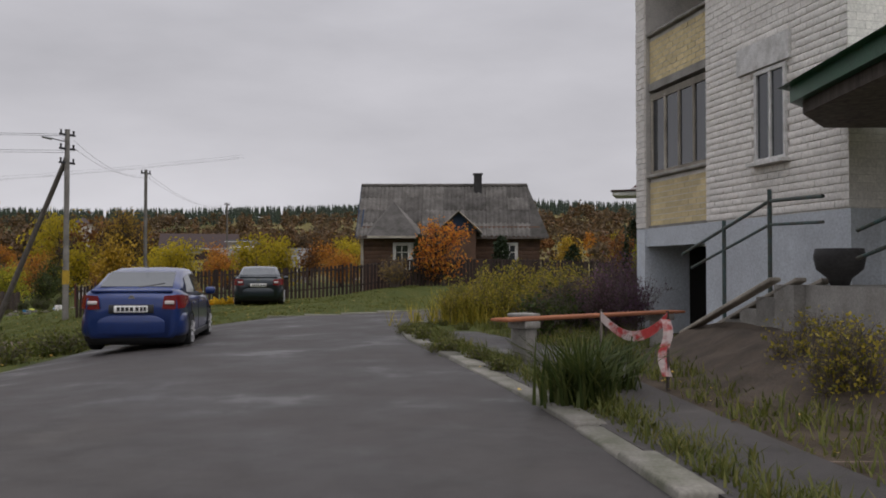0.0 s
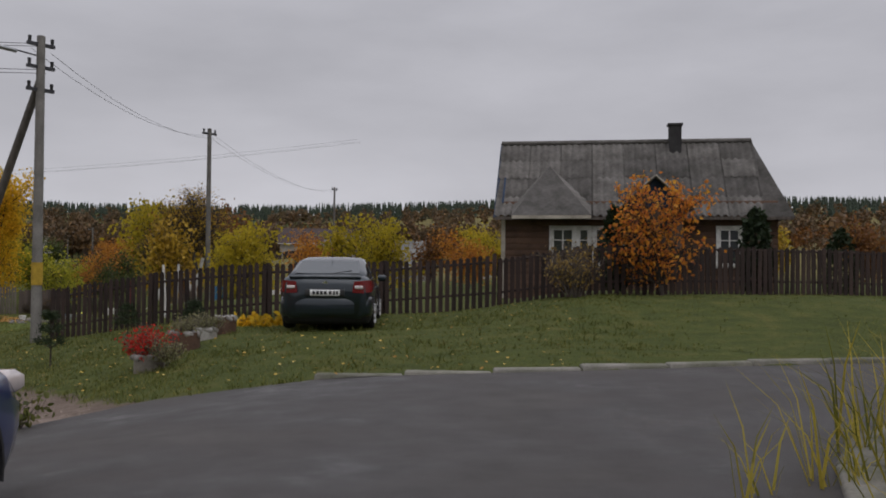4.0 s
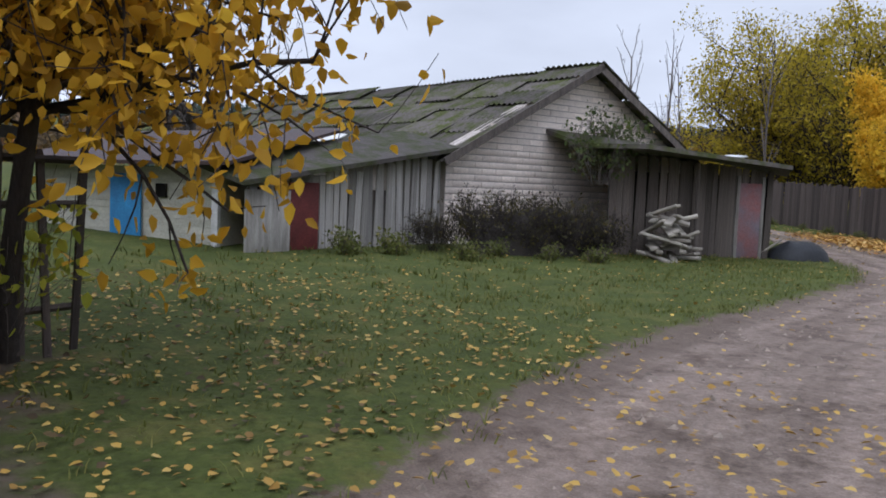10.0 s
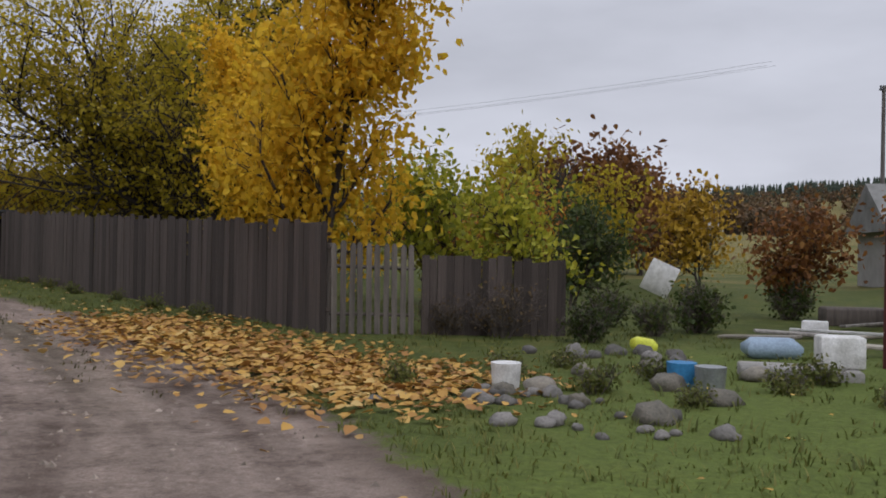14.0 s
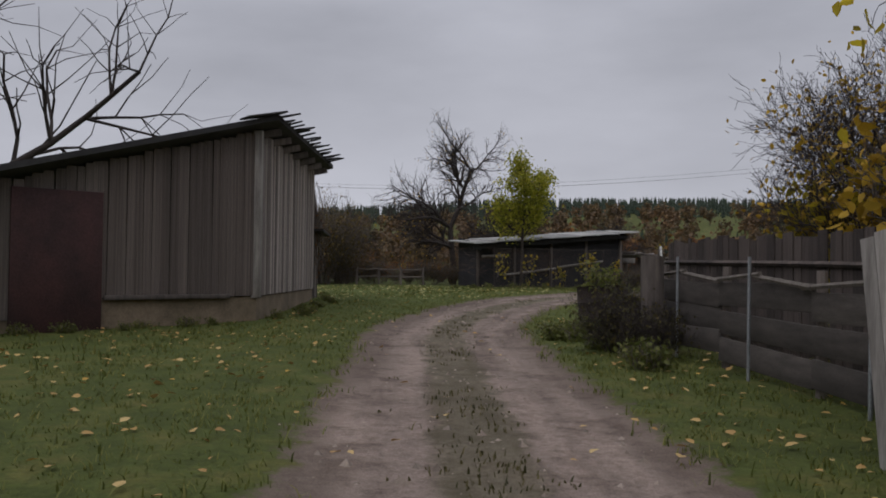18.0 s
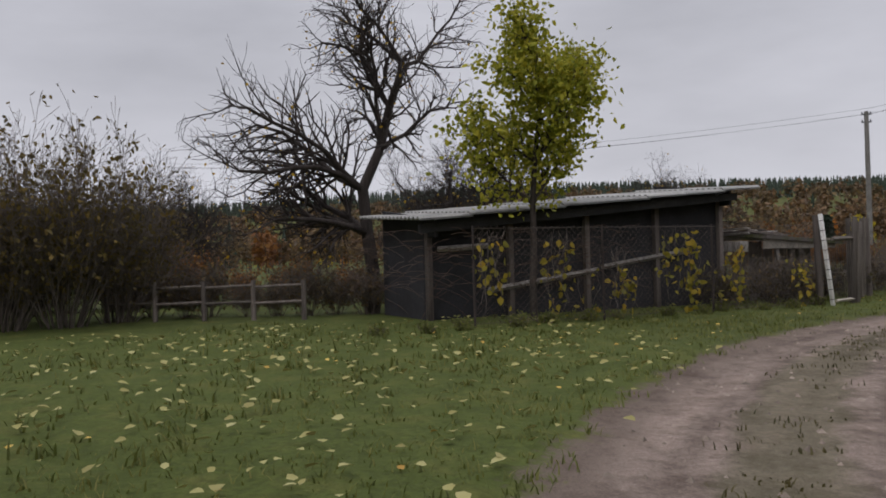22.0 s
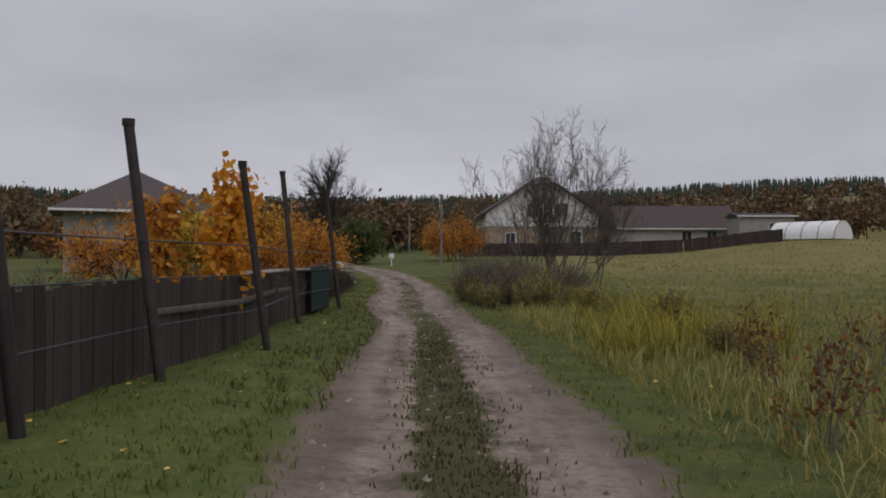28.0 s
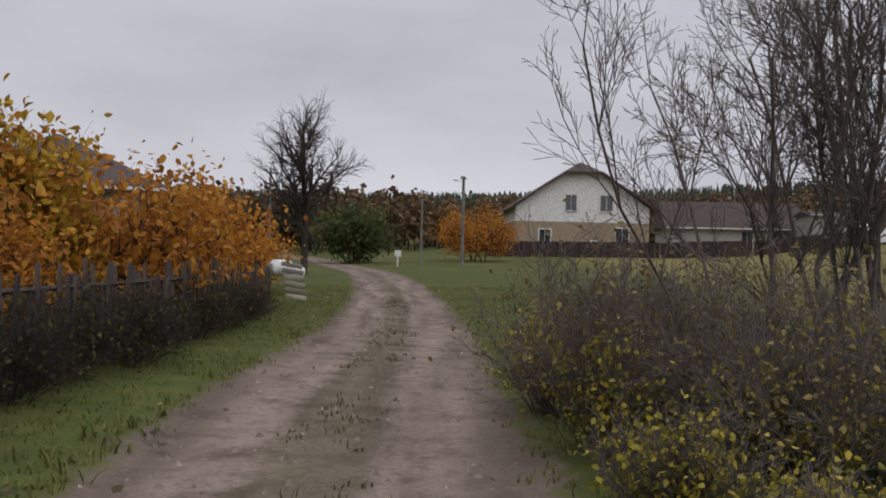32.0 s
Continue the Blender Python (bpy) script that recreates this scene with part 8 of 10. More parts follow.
solo("white_bag", Geo().box((-0.4, -0.3, 0), (0.4, 0.3, 0.55), pose(-90.6, 131, gz(-90, 131) + 0.6, 0, 0, 50), 0.18), M_WHITE, "white sack on the verge by the fence", "sack")

# ---- houses further off ----
def gable_house_white():
    """A storey and a half: beige ground floor, white gable under a brown roof with clipped ends."""
    a, b = (-99.0, 214.0), (-82.6, 219.5)
    m, L = wall_frame(a, b)
    g0 = gz(-90, 218) - 0.2
    h = thing("white_house", "white and beige two-storey house with a brown clipped gable roof", "house", kind="structure")
    band, ridge, depth, o = g0 + 4.5, g0 + 12.4, 13.0, 1.0
    mid = L / 2
    part("wall", Geo().box((0, 0, g0 - 1), (L, depth, band), m), M_BEIGE, h, "beige ground floor")
    low = 1.9
    part("upper_wall", Geo().prism([(0, band), (L, band), (L, band + low), (mid + 2.0, ridge - 1.4), (mid - 2.0, ridge - 1.4), (0, band + low)], -0.04, depth, m), M_WHITE, h, "white upper storey")
    ze = band + low - 0.25
    v = [(-o, -o, ze), (mid - 2.3, -o, ridge - 1.5), (mid + 2.3, -o, ridge - 1.5), (L + o, -o, ze), (mid, 1.8, ridge), (-o, depth, ze), (mid, depth, ridge), (L + o, depth, ze)]
    up = [m @ Vector(p) for p in v] + [m @ Vector((p[0], p[1], p[2] - 0.22)) for p in v]
    g = Geo().add(up, [(1, 2, 4)])
    for f in ((0, 1, 4, 6, 5), (4, 2, 3, 7, 6), (8, 13, 14, 12, 9), (12, 14, 15, 11, 10), (0, 8, 9, 1), (1, 9, 10, 2), (2, 10, 11, 3), (0, 5, 13, 8), (3, 11, 15, 7)):
        g.f.append(np.array([f]))
    part("roof", g, M_BROWNROOF, h)
    for x, z, w, hh in ((mid - 2.3, 5.9, 1.5, 2.1), (mid + 2.2, 5.9, 1.7, 2.1), (mid - 5.6, 1.5, 1.5, 2.0), (mid + 4.3, 1.5, 1.7, 2.3)):
        window(h, m @ pose(0, -0.08, 0), x, g0 + z, w, hh, bars=1, surround=0.12)
    part("door", Geo().box((mid + 1.0, -0.06, g0), (mid + 2.0, -0.005, g0 + 2.2), m, 0.01), M_WHITE, h)


gable_house_white()
build_simple_house("single-storey house with a brown hipped roof and pale block walls", (-119.75, 145.5), (-110.2, 152.75), 12, 5.3, 9.0, M_GREYWALL, M_BROWNROOF, [(9.0, 1.0, 2.0, 2.0), (4.5, 1.0, 2.0, 2.0)], hip=5.8, over=1.1, name="brown_roofed_house")
build_simple_house("grey gabled house with a dark red-brown roof", (-80.5, 246.0), (-60.5, 250.5), 12, gz(-70, 250) + 3.6, gz(-70, 250) + 8.0, M_GREYWALL, M_BROWNROOF, [(11.0, 1.2, 1.8, 1.9), (15.5, 1.2, 1.8, 1.9)], over=0.9, name="grey_house")
build_simple_house("small flat grey outbuilding near the greenhouse", (-60.5, 240.0), (-51.5, 242.0), 7, gz(-56, 242) + 4.2, gz(-56, 242) + 4.7, M_GREYWALL, M_TAR, [(5.0, 1.2, 2.0, 1.6)], name="outbuilding")
build_simple_house("white house with a dark red roof and wide eaves", (8.5, 38.0), (18.1, 35.2), 9, gz(12, 39) + 4.85, gz(12, 39) + 8.4, M_WHITE, M_REDROOF, [(0.55, 3.05, 0.95, 1.1), (3.2, 3.05, 1.2, 1.1), (0.6, 0.7, 0.9, 1.1)], hip=3.2, over=0.3, name="white_bungalow")
bg = bpy.data.objects["white_bungalow"]
part("porch_canopy", Geo().box((-1.0, -1.5, 4.42), (4.6, 0.0, 4.62), wall_frame((8.5, 38.0), (18.1, 35.2))[0], 0.03), M_WHITE, bg, "white boxed porch eave")
part("gutter", Geo().box((-1.06, -1.58, 4.60), (4.66, 0.0, 4.68), wall_frame((8.5, 38.0), (18.1, 35.2))[0], 0.02), M_BROWNROOF, bg)
for x in (2.2, 4.3):
    part("porch_column", Geo().box((x - 0.09, -1.35, -0.2), (x + 0.09, -1.17, 4.42), wall_frame((8.5, 38.0), (18.1, 35.2))[0], 0.01), M_WOODDARK, bg)
part("balcony_rail", Geo().box((0.0, -1.4, 2.55), (4.4, -1.34, 2.62), wall_frame((8.5, 38.0), (18.1, 35.2))[0]), M_WOODDARK, bg)
build_simple_house("distant grey-roofed cottage among the trees", (-21.5, 84.0), (-13.5, 86.0), 6, gz(-18, 86) + 2.0, gz(-18, 86) + 4.1, M_GREYWALL, M_ASBESTOS, [(2.0, 0.6, 1.0, 0.9)], name="far_cottage")
build_simple_house("long low white farm building beyond the gardens", (-10.0, 97.0), (8.0, 95.0), 6, gz(0, 96) + 2.4, gz(0, 96) + 2.9, M_WHITE, M_ASBESTOSPALE, [], name="far_barn")
build_simple_house("small dark plank shed with a blue-grey roof behind the plots", (-101.4, 108.6), (-99.6, 113.1), 3.4, gz(-100, 110) + 1.35, gz(-100, 110) + 2.1, M_WOODDARK, worn("blue_grey_roof", (0.07, 0.10, 0.14), (0.05, 0.07, 0.1)), [], name="plank_shed")
gh = thing("greenhouse", "translucent white arched greenhouse in the field", "greenhouse")
arc = [(math.cos(t) * 3.0, math.sin(t) * 2.7) for t in np.linspace(0, math.pi, 13)]
part("cover", Geo().prism(arc, 0, 10, pose(-47.5, 222.0, gz(-47.5, 226), 0, 0, 55)), M_WHITE, gh)
for k in range(5):
    part("hoop", Geo().path([(pose(-47.5, 222.0, gz(-47.5, 226), 0, 0, 55)) @ Vector((x * 1.01, k * 2.5, z * 1.01)) for x, z in arc], 0.05, 4), M_STEEL, gh)
board_fence("dark brown board fence in front of the white house", [(-101, 207), (-92, 210), (-81, 213.5), (-70, 217), (-56, 221)], 1.9, M_FENCEBROWN, 0.6)
power_pole("tall pale power pole with a lamp at the bend", -96.5, 177.5, 8.4, arms=1, lamp=True, r=0.16)
power_pole("thin white marker pole by the road", -98.5, 172.0, 6.0, arms=0, r=0.09)
UP = power_pole("pale concrete power pole among the plots", -106.9, 106.8, 10.6, arms=2, r=0.2)
wires("long power cables over the plots", UP, (-30, 128, 18), [(-0.4, -0.2), (0.4, -0.2), (0, 0.2)], 1.2, 0.011)
wires("long power cables over the plots", UP, (-150, 60, 11), [(-0.4, -0.2), (0.4, -0.2), (0, 0.2)], 1.2, 0.011)
power_pole("thin grey power pole beyond the bare tree", -110.0, 168.0, 8.0, arms=1, r=0.14)
sg = thing("road_marker", "small white marker post at the road bend", "marker post")
part("stake", Geo().tube((-99.8, 170.0, gz(-100, 170) - 0.2), (-99.8, 170.0, gz(-100, 170) + 1.0), 0.06, 0.06, 6), M_WHITE, sg)
part("plate", Geo().box((-0.26, -0.03, 0.8), (0.26, 0.03, 1.3), pose(-99.8, 170, gz(-100, 170), 0, 0, 15)), M_WHITE, sg)

# ---- trees and bushes, built once and set out in the plan ----
THIN = dict(BROAD, levels=2, joints=6, leaf_from=1, kids=[3, 2], bare=[0.18, 0.1])
THINAPPLE = dict(APPLE, levels=2, joints=6, leaf_from=1, kids=[3, 2], bare=[0.18, 0.1])
BAREAPPLE = dict(APPLE, kids=[3, 3, 2], wander=0.24)
SPINDLE = dict(BROAD, wander=0.06, spread=(0.25, 0.5), ratio=0.28, kids=[2, 1, 1], bare=[0.25, 0.2, 0.2], lift=[0.08, 0.14, 0.1, 0], levels=2)
M_BARKDARK = worn("wet_black_bark", (0.06, 0.048, 0.042), (0.026, 0.021, 0.019), 0.9, 6, 40, 0.8, stretch=(3, 3, 0.6))

T_GOLD = make_tree("gold", 11, 6.4, 0.19, dict(MAPLE, spread=(0.65, 1.2), ratio=0.66, lift=[0.03, 0.04, 0.0, 0.0], bare=[0.42, 0.16, 0.1]), L_AMBER, 24000, 0.125, M_BARKDARK, 0.12, stems=3, lean=0.15)
T_OLIVE = make_tree("olive", 21, 9.2, 0.20, dict(MAPLE, spread=(0.6, 1.1), ratio=0.52, bare=[0.15, 0.1, 0.1]), L_OLIVE, 27000, 0.115, M_BARKDARK, 0.16, stems=4, lean=0.22)
T_MAPLE = make_tree("maple", 31, 8.6, 0.09, dict(MAPLE, ratio=0.42, wander=0.05, spread=(0.5, 0.95)), L_GOLD, 12000, 0.14, M_BARK, 0.24)
T_MAPLE2 = make_tree("maple", 32, 3.9, 0.07, dict(MAPLE, ratio=0.5, spread=(0.6, 1.1)), leafy("sumac_leaf", [(0.30, 0.27, 0.05), (0.56, 0.17, 0.04), (0.74, 0.32, 0.04), (0.76, 0.52, 0.08)], trans=0.6), 2500, 0.12, M_BARK, 0.13, stems=2)
T_YG = make_tree("yellow_green", 41, 7.4, 0.09, dict(MAPLE, ratio=0.42, bare=[0.38, 0.1, 0.1], wander=0.05, spread=(0.6, 1.1)), L_YGREEN, 8000, 0.12, M_BARK, 0.17)
T_WW = make_tree("lime_trunk", 51, 6.2, 0.22, APPLE, L_DULLGOLD, 3400, 0.12, M_BARK, 0.16, stems=2, lean=0.2)
T_BARE = make_tree("bare_apple", 61, 6.0, 0.14, BAREAPPLE, L_DULLGOLD, 420, 0.07, M_BARKDARK, 0.1, stems=2)
T_BARE2 = make_tree("bare_tree", 62, 7.0, 0.17, dict(BROAD, spread=(0.4, 0.9), kids=[3, 3, 2]), L_BROWN, 120, 0.08, M_BARK, 0.1)
T_BIRCH = make_tree("birch", 63, 5.6, 0.065, dict(BROAD, spread=(0.6, 1.1), ratio=0.42, kids=[2, 2, 1], bare=[0.35, 0.2, 0.1]), None, 0, 0.1, M_BIRCH)
T_SAPLING = [make_tree("sapling", 64 + k, 4.0, 0.024, SPINDLE, L_BROWN, 8, 0.05, M_TWIG, 0.06, sides=4) for k in range(3)]
T_APPLE = make_tree("tall_apple", 67, 8.4, 0.17, dict(BAREAPPLE, spread=(0.5, 0.95), ratio=0.55, bare=[0.3, 0.1, 0.1]), L_DULLGOLD, 420, 0.07, M_BARKDARK, 0.1, lean=0.12)
MID = {}
for key, seed, style, leaf, n, size, hgt in (("yellow", 71, THIN, L_DULLGOLD, 1800, 0.20, 4.6), ("olive", 72, THINAPPLE, L_OLIVE, 1900, 0.20, 4.2), ("orange", 73, THINAPPLE, L_ORANGE, 3600, 0.125, 3.6),
                                             ("green", 74, THINAPPLE, L_GREEN, 1800, 0.18, 3.8), ("russet", 75, THIN, L_RUSSET, 1800, 0.20, 4.2), ("ygreen", 76, THIN, L_YGREEN, 1900, 0.18, 4.0)):
    MID[key] = make_tree(key, seed, hgt, 0.09, style, leaf, n, size, M_BARK, 0.26, stems=2, sides=4)
LABEL = {"yellow": "garden tree in clear yellow autumn leaf", "olive": "apple tree with olive and yellow leaves", "orange": "low fruit tree turned orange", "green": "fruit tree still dull green", "russet": "russet brown autumn tree", "ygreen": "young tree with yellow-green leaves"}


def mid_tree(key, x, y, height, group="garden trees"):
    base = {"yellow": 4.6, "olive": 4.2, "orange": 3.6, "green": 3.8, "russet": 4.2, "ygreen": 4.0}[key]
    return plant("garden_tree", LABEL[key], "tree", MID[key], x, y, height / base, group=group)


# the start: house plot, garden behind the picket fence
plant("sumac_tree", "bushy sumac in red, orange and yellow at the picket fence", "tree", T_MAPLE2, 0.0, 33.35, 0.8, 40)
NEAR_TREES = (("yellow", -18.5, 47.5, 4.9), ("olive", -14.5, 46, 4.0), ("olive", -11.5, 50, 4.2), ("orange", -13.5, 54, 4.3), ("olive", -9.0, 47, 3.5), ("olive", -16.5, 52, 4.3),
                     ("orange", -7.0, 58, 4.2), ("olive", -5.5, 62, 4.0), ("yellow", -3.0, 66, 4.8), ("russet", -10, 64, 4.5), ("olive", -20.5, 60, 4.6), ("russet", -24.5, 63, 3.4),
                     ("russet", -15, 70, 5), ("yellow", -27.5, 71, 5), ("olive", -8, 76, 5), ("russet", -2, 80, 5.5), ("orange", 4, 74, 5), ("yellow", 9, 66, 5), ("russet", 13, 60, 5), ("olive", 18, 52, 5),
                     ("russet", -21, 78, 5))
FAR_TREES = (("olive", -34, 80, 5), ("green", -31.5, 69, 3.6), ("orange", -32.5, 66.5, 3.4), ("green", -29.4, 62.5, 3.3), ("ygreen", -29.0, 58.3, 3.6), ("ygreen", -31.6, 60.3, 4.0),
                     ("orange", -36, 74, 4.4), ("russet", -30, 76, 4.6), ("olive", -41, 70, 5), ("olive", -47.5, 63.5, 4.6), ("yellow", -46.2, 60.6, 3.3), ("olive", -51.5, 65, 3.8), ("yellow", -54.5, 69, 3.6), ("olive", -50.0, 60.8, 3.0),
                     ("orange", -60.5, 74, 4), ("russet", -57, 80, 5), ("russet", -36, 88, 8.2), ("olive", -39.5, 90, 8.0), ("russet", -34, 92.5, 7.6), ("olive", -42, 94, 8.2), ("russet", -37.5, 97, 8.5))
for key, x, y, h in NEAR_TREES + FAR_TREES:
    mid_tree(key, x, y, h * (0.84 if 44 < y < 85 and x > -30 else 1.0))
for x, y in ((-12.8, 17.6), (-13.8, 15.2), (-15.6, 18.0), (-14.6, 12.8)):
    mid_tree("orange", x, y, 3.6, "orange trees by the verge")
mid_tree("yellow", -10.6, 13.2, 3.0, "orange trees by the verge")
M_THUJA = leafy("thuja_scales", [(0.014, 0.026, 0.012), (0.026, 0.042, 0.018), (0.05, 0.07, 0.028)], trans=0.05)


def thuja(x, y, h, r, turned=0.0):
    rng = np.random.default_rng(int(abs(x * 31 + y * 7)))
    n = 900
    z = rng.uniform(0.05, 1, n)
    a, rad = rng.uniform(0, 2 * np.pi, n), r * np.sin(np.pi * np.clip(0.12 + 0.86 * z, 0, 1)) ** 0.7 * rng.uniform(0.75, 1.05, n)
    at = np.c_[np.cos(a) * rad, np.sin(a) * rad, z * h]
    ob = thing("thuja", "dark green columnar thuja" if not turned else "columnar thuja half turned yellow", "conifer", pose(x, y, gz(x, y)), "thujas in the garden")
    part("trunk", Geo().tube((0, 0, -0.1), (0, 0, h * 0.9), 0.05, 0.01, 6), M_BARK, ob)
    part("foliage", blades(Geo(), at, 0.16, rng, -0.5), L_YGREEN if turned else M_THUJA, ob)


for x, y, h, r, k in ((2.3, 35.4, 1.95, 0.36, 0), (-0.95, 34.3, 1.9, 0.3, 0), (6.3, 42.5, 2.3, 0.5, 0), (8.5, 38.8, 3.3, 0.55, 0), (8.0, 35.2, 2.2, 0.35, 1)):
    thuja(x, y, h, r, k)
B_TAN = make_bush(81, 1.25, 26, leafy("tan_shrub_leaf", [(0.10, 0.055, 0.025), (0.20, 0.13, 0.045), (0.36, 0.25, 0.075), (0.46, 0.36, 0.14)]), 800, 0.085, spread=0.1, lean=0.65)
bush("fence_shrub", "tan brown-leaved shrub against the picket fence", B_TAN, -1.86, 33.0, 0.85)

# flower bed beside the apartment block
B_ROD = make_bush(82, 1.25, 46, L_GOLDROD, 3600, 0.055, spread=0.06, lean=0.45, r=0.008, levels=1, kids=(3, 2), ratio=0.25)
for k, (x, y, s) in enumerate(((0.7, 19.6, 0.95), (1.5, 20.3, 1.1), (2.4, 20.0, 1.15), (3.2, 20.8, 1.05), (0.2, 18.9, 0.7), (1.2, 18.6, 0.85), (2.2, 18.6, 0.95), (4.0, 20.2, 0.9))):
    bush("goldenrod_clump", "fading yellow-green goldenrod clump in the flower bed", B_ROD, x, y, s * 0.95, group="goldenrod clumps", category="flowers")
GOLD_AT = [(0.6, 19.5), (1.4, 20.1), (2.3, 20.0), (3.1, 20.6), (0.1, 18.9), (1.2, 18.7), (2.2, 18.8), (3.9, 20.2), (0.9, 20.6), (2.8, 19.4)]
B_ASTER = make_bush(83, 1.75, 46, L_PURPLE, 2800, 0.06, spread=0.08, lean=0.45, r=0.008, levels=1, kids=(3, 2), ratio=0.35)
for x, y, s in ((2.95, 16.2, 0.62), (3.35, 16.9, 0.8), (3.35, 15.5, 0.62), (3.9, 17.4, 0.8), (4.4, 17.0, 0.85), (4.9, 17.8, 0.85)):
    bush("aster_bush", "purple flowering aster bush beside the bench", B_ASTER, x, y, s, group="aster bushes", category="flowers")


def sword_clump(x, y, h, n, seed, label, leaf=None):
    """Long arching leaves from one foot."""
    rng = np.random.default_rng(seed)
    rings = Geo()
    for _ in range(n):
        a, out = rng.uniform(0, 2 * np.pi), rng.uniform(0.15, 1.0)
        d, hh, w = np.array([math.cos(a), math.sin(a), 0]), h * rng.uniform(0.6, 1.1), rng.uniform(0.012, 0.02)
        s = np.array([-d[1], d[0], 0])
        v = []
        for t in (0, 0.35, 0.7, 1.0):
            p = d * out * hh * t**1.7 + np.array([0, 0, hh * (t - 0.32 * out * t * t)])
            ww = w * (1.0 - 0.85 * t)
            v += [p - s * ww, p + s * ww + np.array([0, 0, 0.004])]
        foot = rng.normal(0, 0.13, 3) * np.array([1, 1, 0])
        rings.add(np.array(v) + foot, [(0, 1, 3, 2), (2, 3, 5, 4), (4, 5, 7, 6)])
    ob = thing("sword_leaf_clump", label, "plant", pose(x, y, gz(x, y) + 0.02))
    part("foliage", rings, leaf or L_GREEN, ob)


sword_clump(1.15, 7.5, 0.68, 330, 3, "dense dark green sword-leaved clump at the kerb")
sword_clump(1.6, 8.5, 0.6, 160, 4, "green sword-leaved clump in the flower bed")
B_YEL = make_bush(84, 1.0, 34, L_GOLDROD, 1700, 0.06, spread=0.1, lean=0.6)
B_GREEN = make_bush(85, 0.8, 26, L_GREEN, 1100, 0.09, spread=0.09, lean=0.7)
B_WEED = make_bush(86, 0.46, 20, L_GRASS, 420, 0.08, spread=0.07, lean=1.15, r=0.006, levels=1)
B_DEAD = make_bush(87, 1.1, 30, L_BROWN, 520, 0.08, spread=0.09, lean=0.7, r=0.01)
B_GOLD = make_bush(88, 1.9, 22, L_DULLGOLD, 1100, 0.13, spread=0.13, lean=0.6)
B_DARK = make_bush(89, 1.25, 34, leafy("dark_thicket_leaf", [(0.03, 0.026, 0.014), (0.06, 0.055, 0.022), (0.10, 0.085, 0.03), (0.17, 0.125, 0.04)]), 700, 0.075, bark=M_BARKDARK, spread=0.15, lean=0.8, r=0.009, wander=0.17)
B_TWIGS = make_bush(90, 1.7, 30, L_BROWN, 110, 0.06, lean=0.5, r=0.012, kids=(2, 2), ratio=0.45)
B_WILLOWFOOT = make_bush(106, 1.6, 30, leafy("willow_foot_leaf", [(0.08, 0.066, 0.03), (0.15, 0.12, 0.045), (0.24, 0.18, 0.06), (0.36, 0.27, 0.09)]), 700, 0.06, bark=M_TWIG, spread=0.16, lean=0.75, r=0.008, wander=0.16)
B_RUSSET = make_bush(91, 1.7, 26, L_RUSSET, 1200, 0.12, spread=0.15, lean=0.7)


def scatter(name, label, meshes, spots, size, group, category="bush", seed=1):
    r = random.Random(seed)
    for x, y in spots:
        bush(name, label, meshes, x + r.uniform(-0.2, 0.2), y + r.uniform(-0.2, 0.2), size * r.uniform(0.75, 1.25), r.uniform(0, 360), group, category=category)


scatter("yellow_shrub", "small yellow-leaved shrub by the entrance mound", B_YEL, [(3.75, 8.3), (4.2, 7.9), (3.6, 7.6)], 0.55, "shrubs by the entrance")
scatter("bed_weed", "leafy green weed clump along the kerb", B_WEED, [(0.75, 9.9), (0.45, 11.2), (0.15, 12.4), (-0.05, 13.5), (-0.25, 14.6), (-0.4, 15.6), (-0.45, 16.8), (-0.3, 17.8), (0.1, 18.2), (-0.5, 14.9), (-0.75, 15.8), (-0.85, 16.6), (-0.7, 17.5), (-0.2, 13.6), (0.05, 12.6), (-0.6, 16.2), (-0.3, 16.0), (2.3, 13.9), (1.2, 16.8), (1.9, 17.2), (0.9, 17.5), (0.3, 16.6)], 0.38, "weeds along the kerb", "weeds")
scatter("bed_shrub", "low green garden shrub in the flower bed", B_GREEN, [(2.6, 16.8), (1.7, 15.4), (3.6, 17.6)], 0.8, "shrubs in the flower bed")
scatter("dead_stalks", "brown dried flower stalks in the bed", B_DEAD, [(3.8, 18.6), (4.6, 19.2), (2.6, 17.6)], 0.7, "dried stalks in the bed", "weeds")
scatter("verge_weed", "rough green weeds on the verge", B_WEED, [(-7.7 - 0.7 * (k % 4), 11.0 + 0.55 * k) for k in range(22)], 1.0, "weeds on the verge", "weeds", 3)
scatter("verge_shrub", "dull green scrub beside the parked car", B_GREEN, [(-9.6, 17.0), (-10.4, 19.0), (-9.9, 15.0), (-9.2, 13.0)], 1.0, "scrub on the verge", seed=4)

# planters on the lawn
B_RED = make_bush(92, 0.62, 30, L_RED, 900, 0.055, spread=0.05, lean=0.8, r=0.006, levels=1)
bush("red_flowers", "bright red salvia flowers in the stump planter", B_RED, -7.95, 26.0, 0.8, dz=0.14, category="flowers")
B_PALE = make_bush(93, 0.45, 26, leafy("pale_dried_bloom", [(0.10, 0.11, 0.04), (0.22, 0.21, 0.10), (0.42, 0.40, 0.28)]), 700, 0.05, spread=0.05, lean=1.0, r=0.005, levels=1)
for x, y, dz in ((-7.7, 25.88, 0.1), (-8.15, 27.6, 0.26), (-8.35, 28.9, 0.16)):
    bush("planter_flowers", "faded cream flowers spilling over the planter", B_PALE, x, y, 0.75, dz=dz, group="planter flowers", category="flowers")
B_HOSTA = make_bush(94, 0.42, 18, L_GOLD, 160, 0.22, spread=0.06, lean=1.3, r=0.008, levels=1)
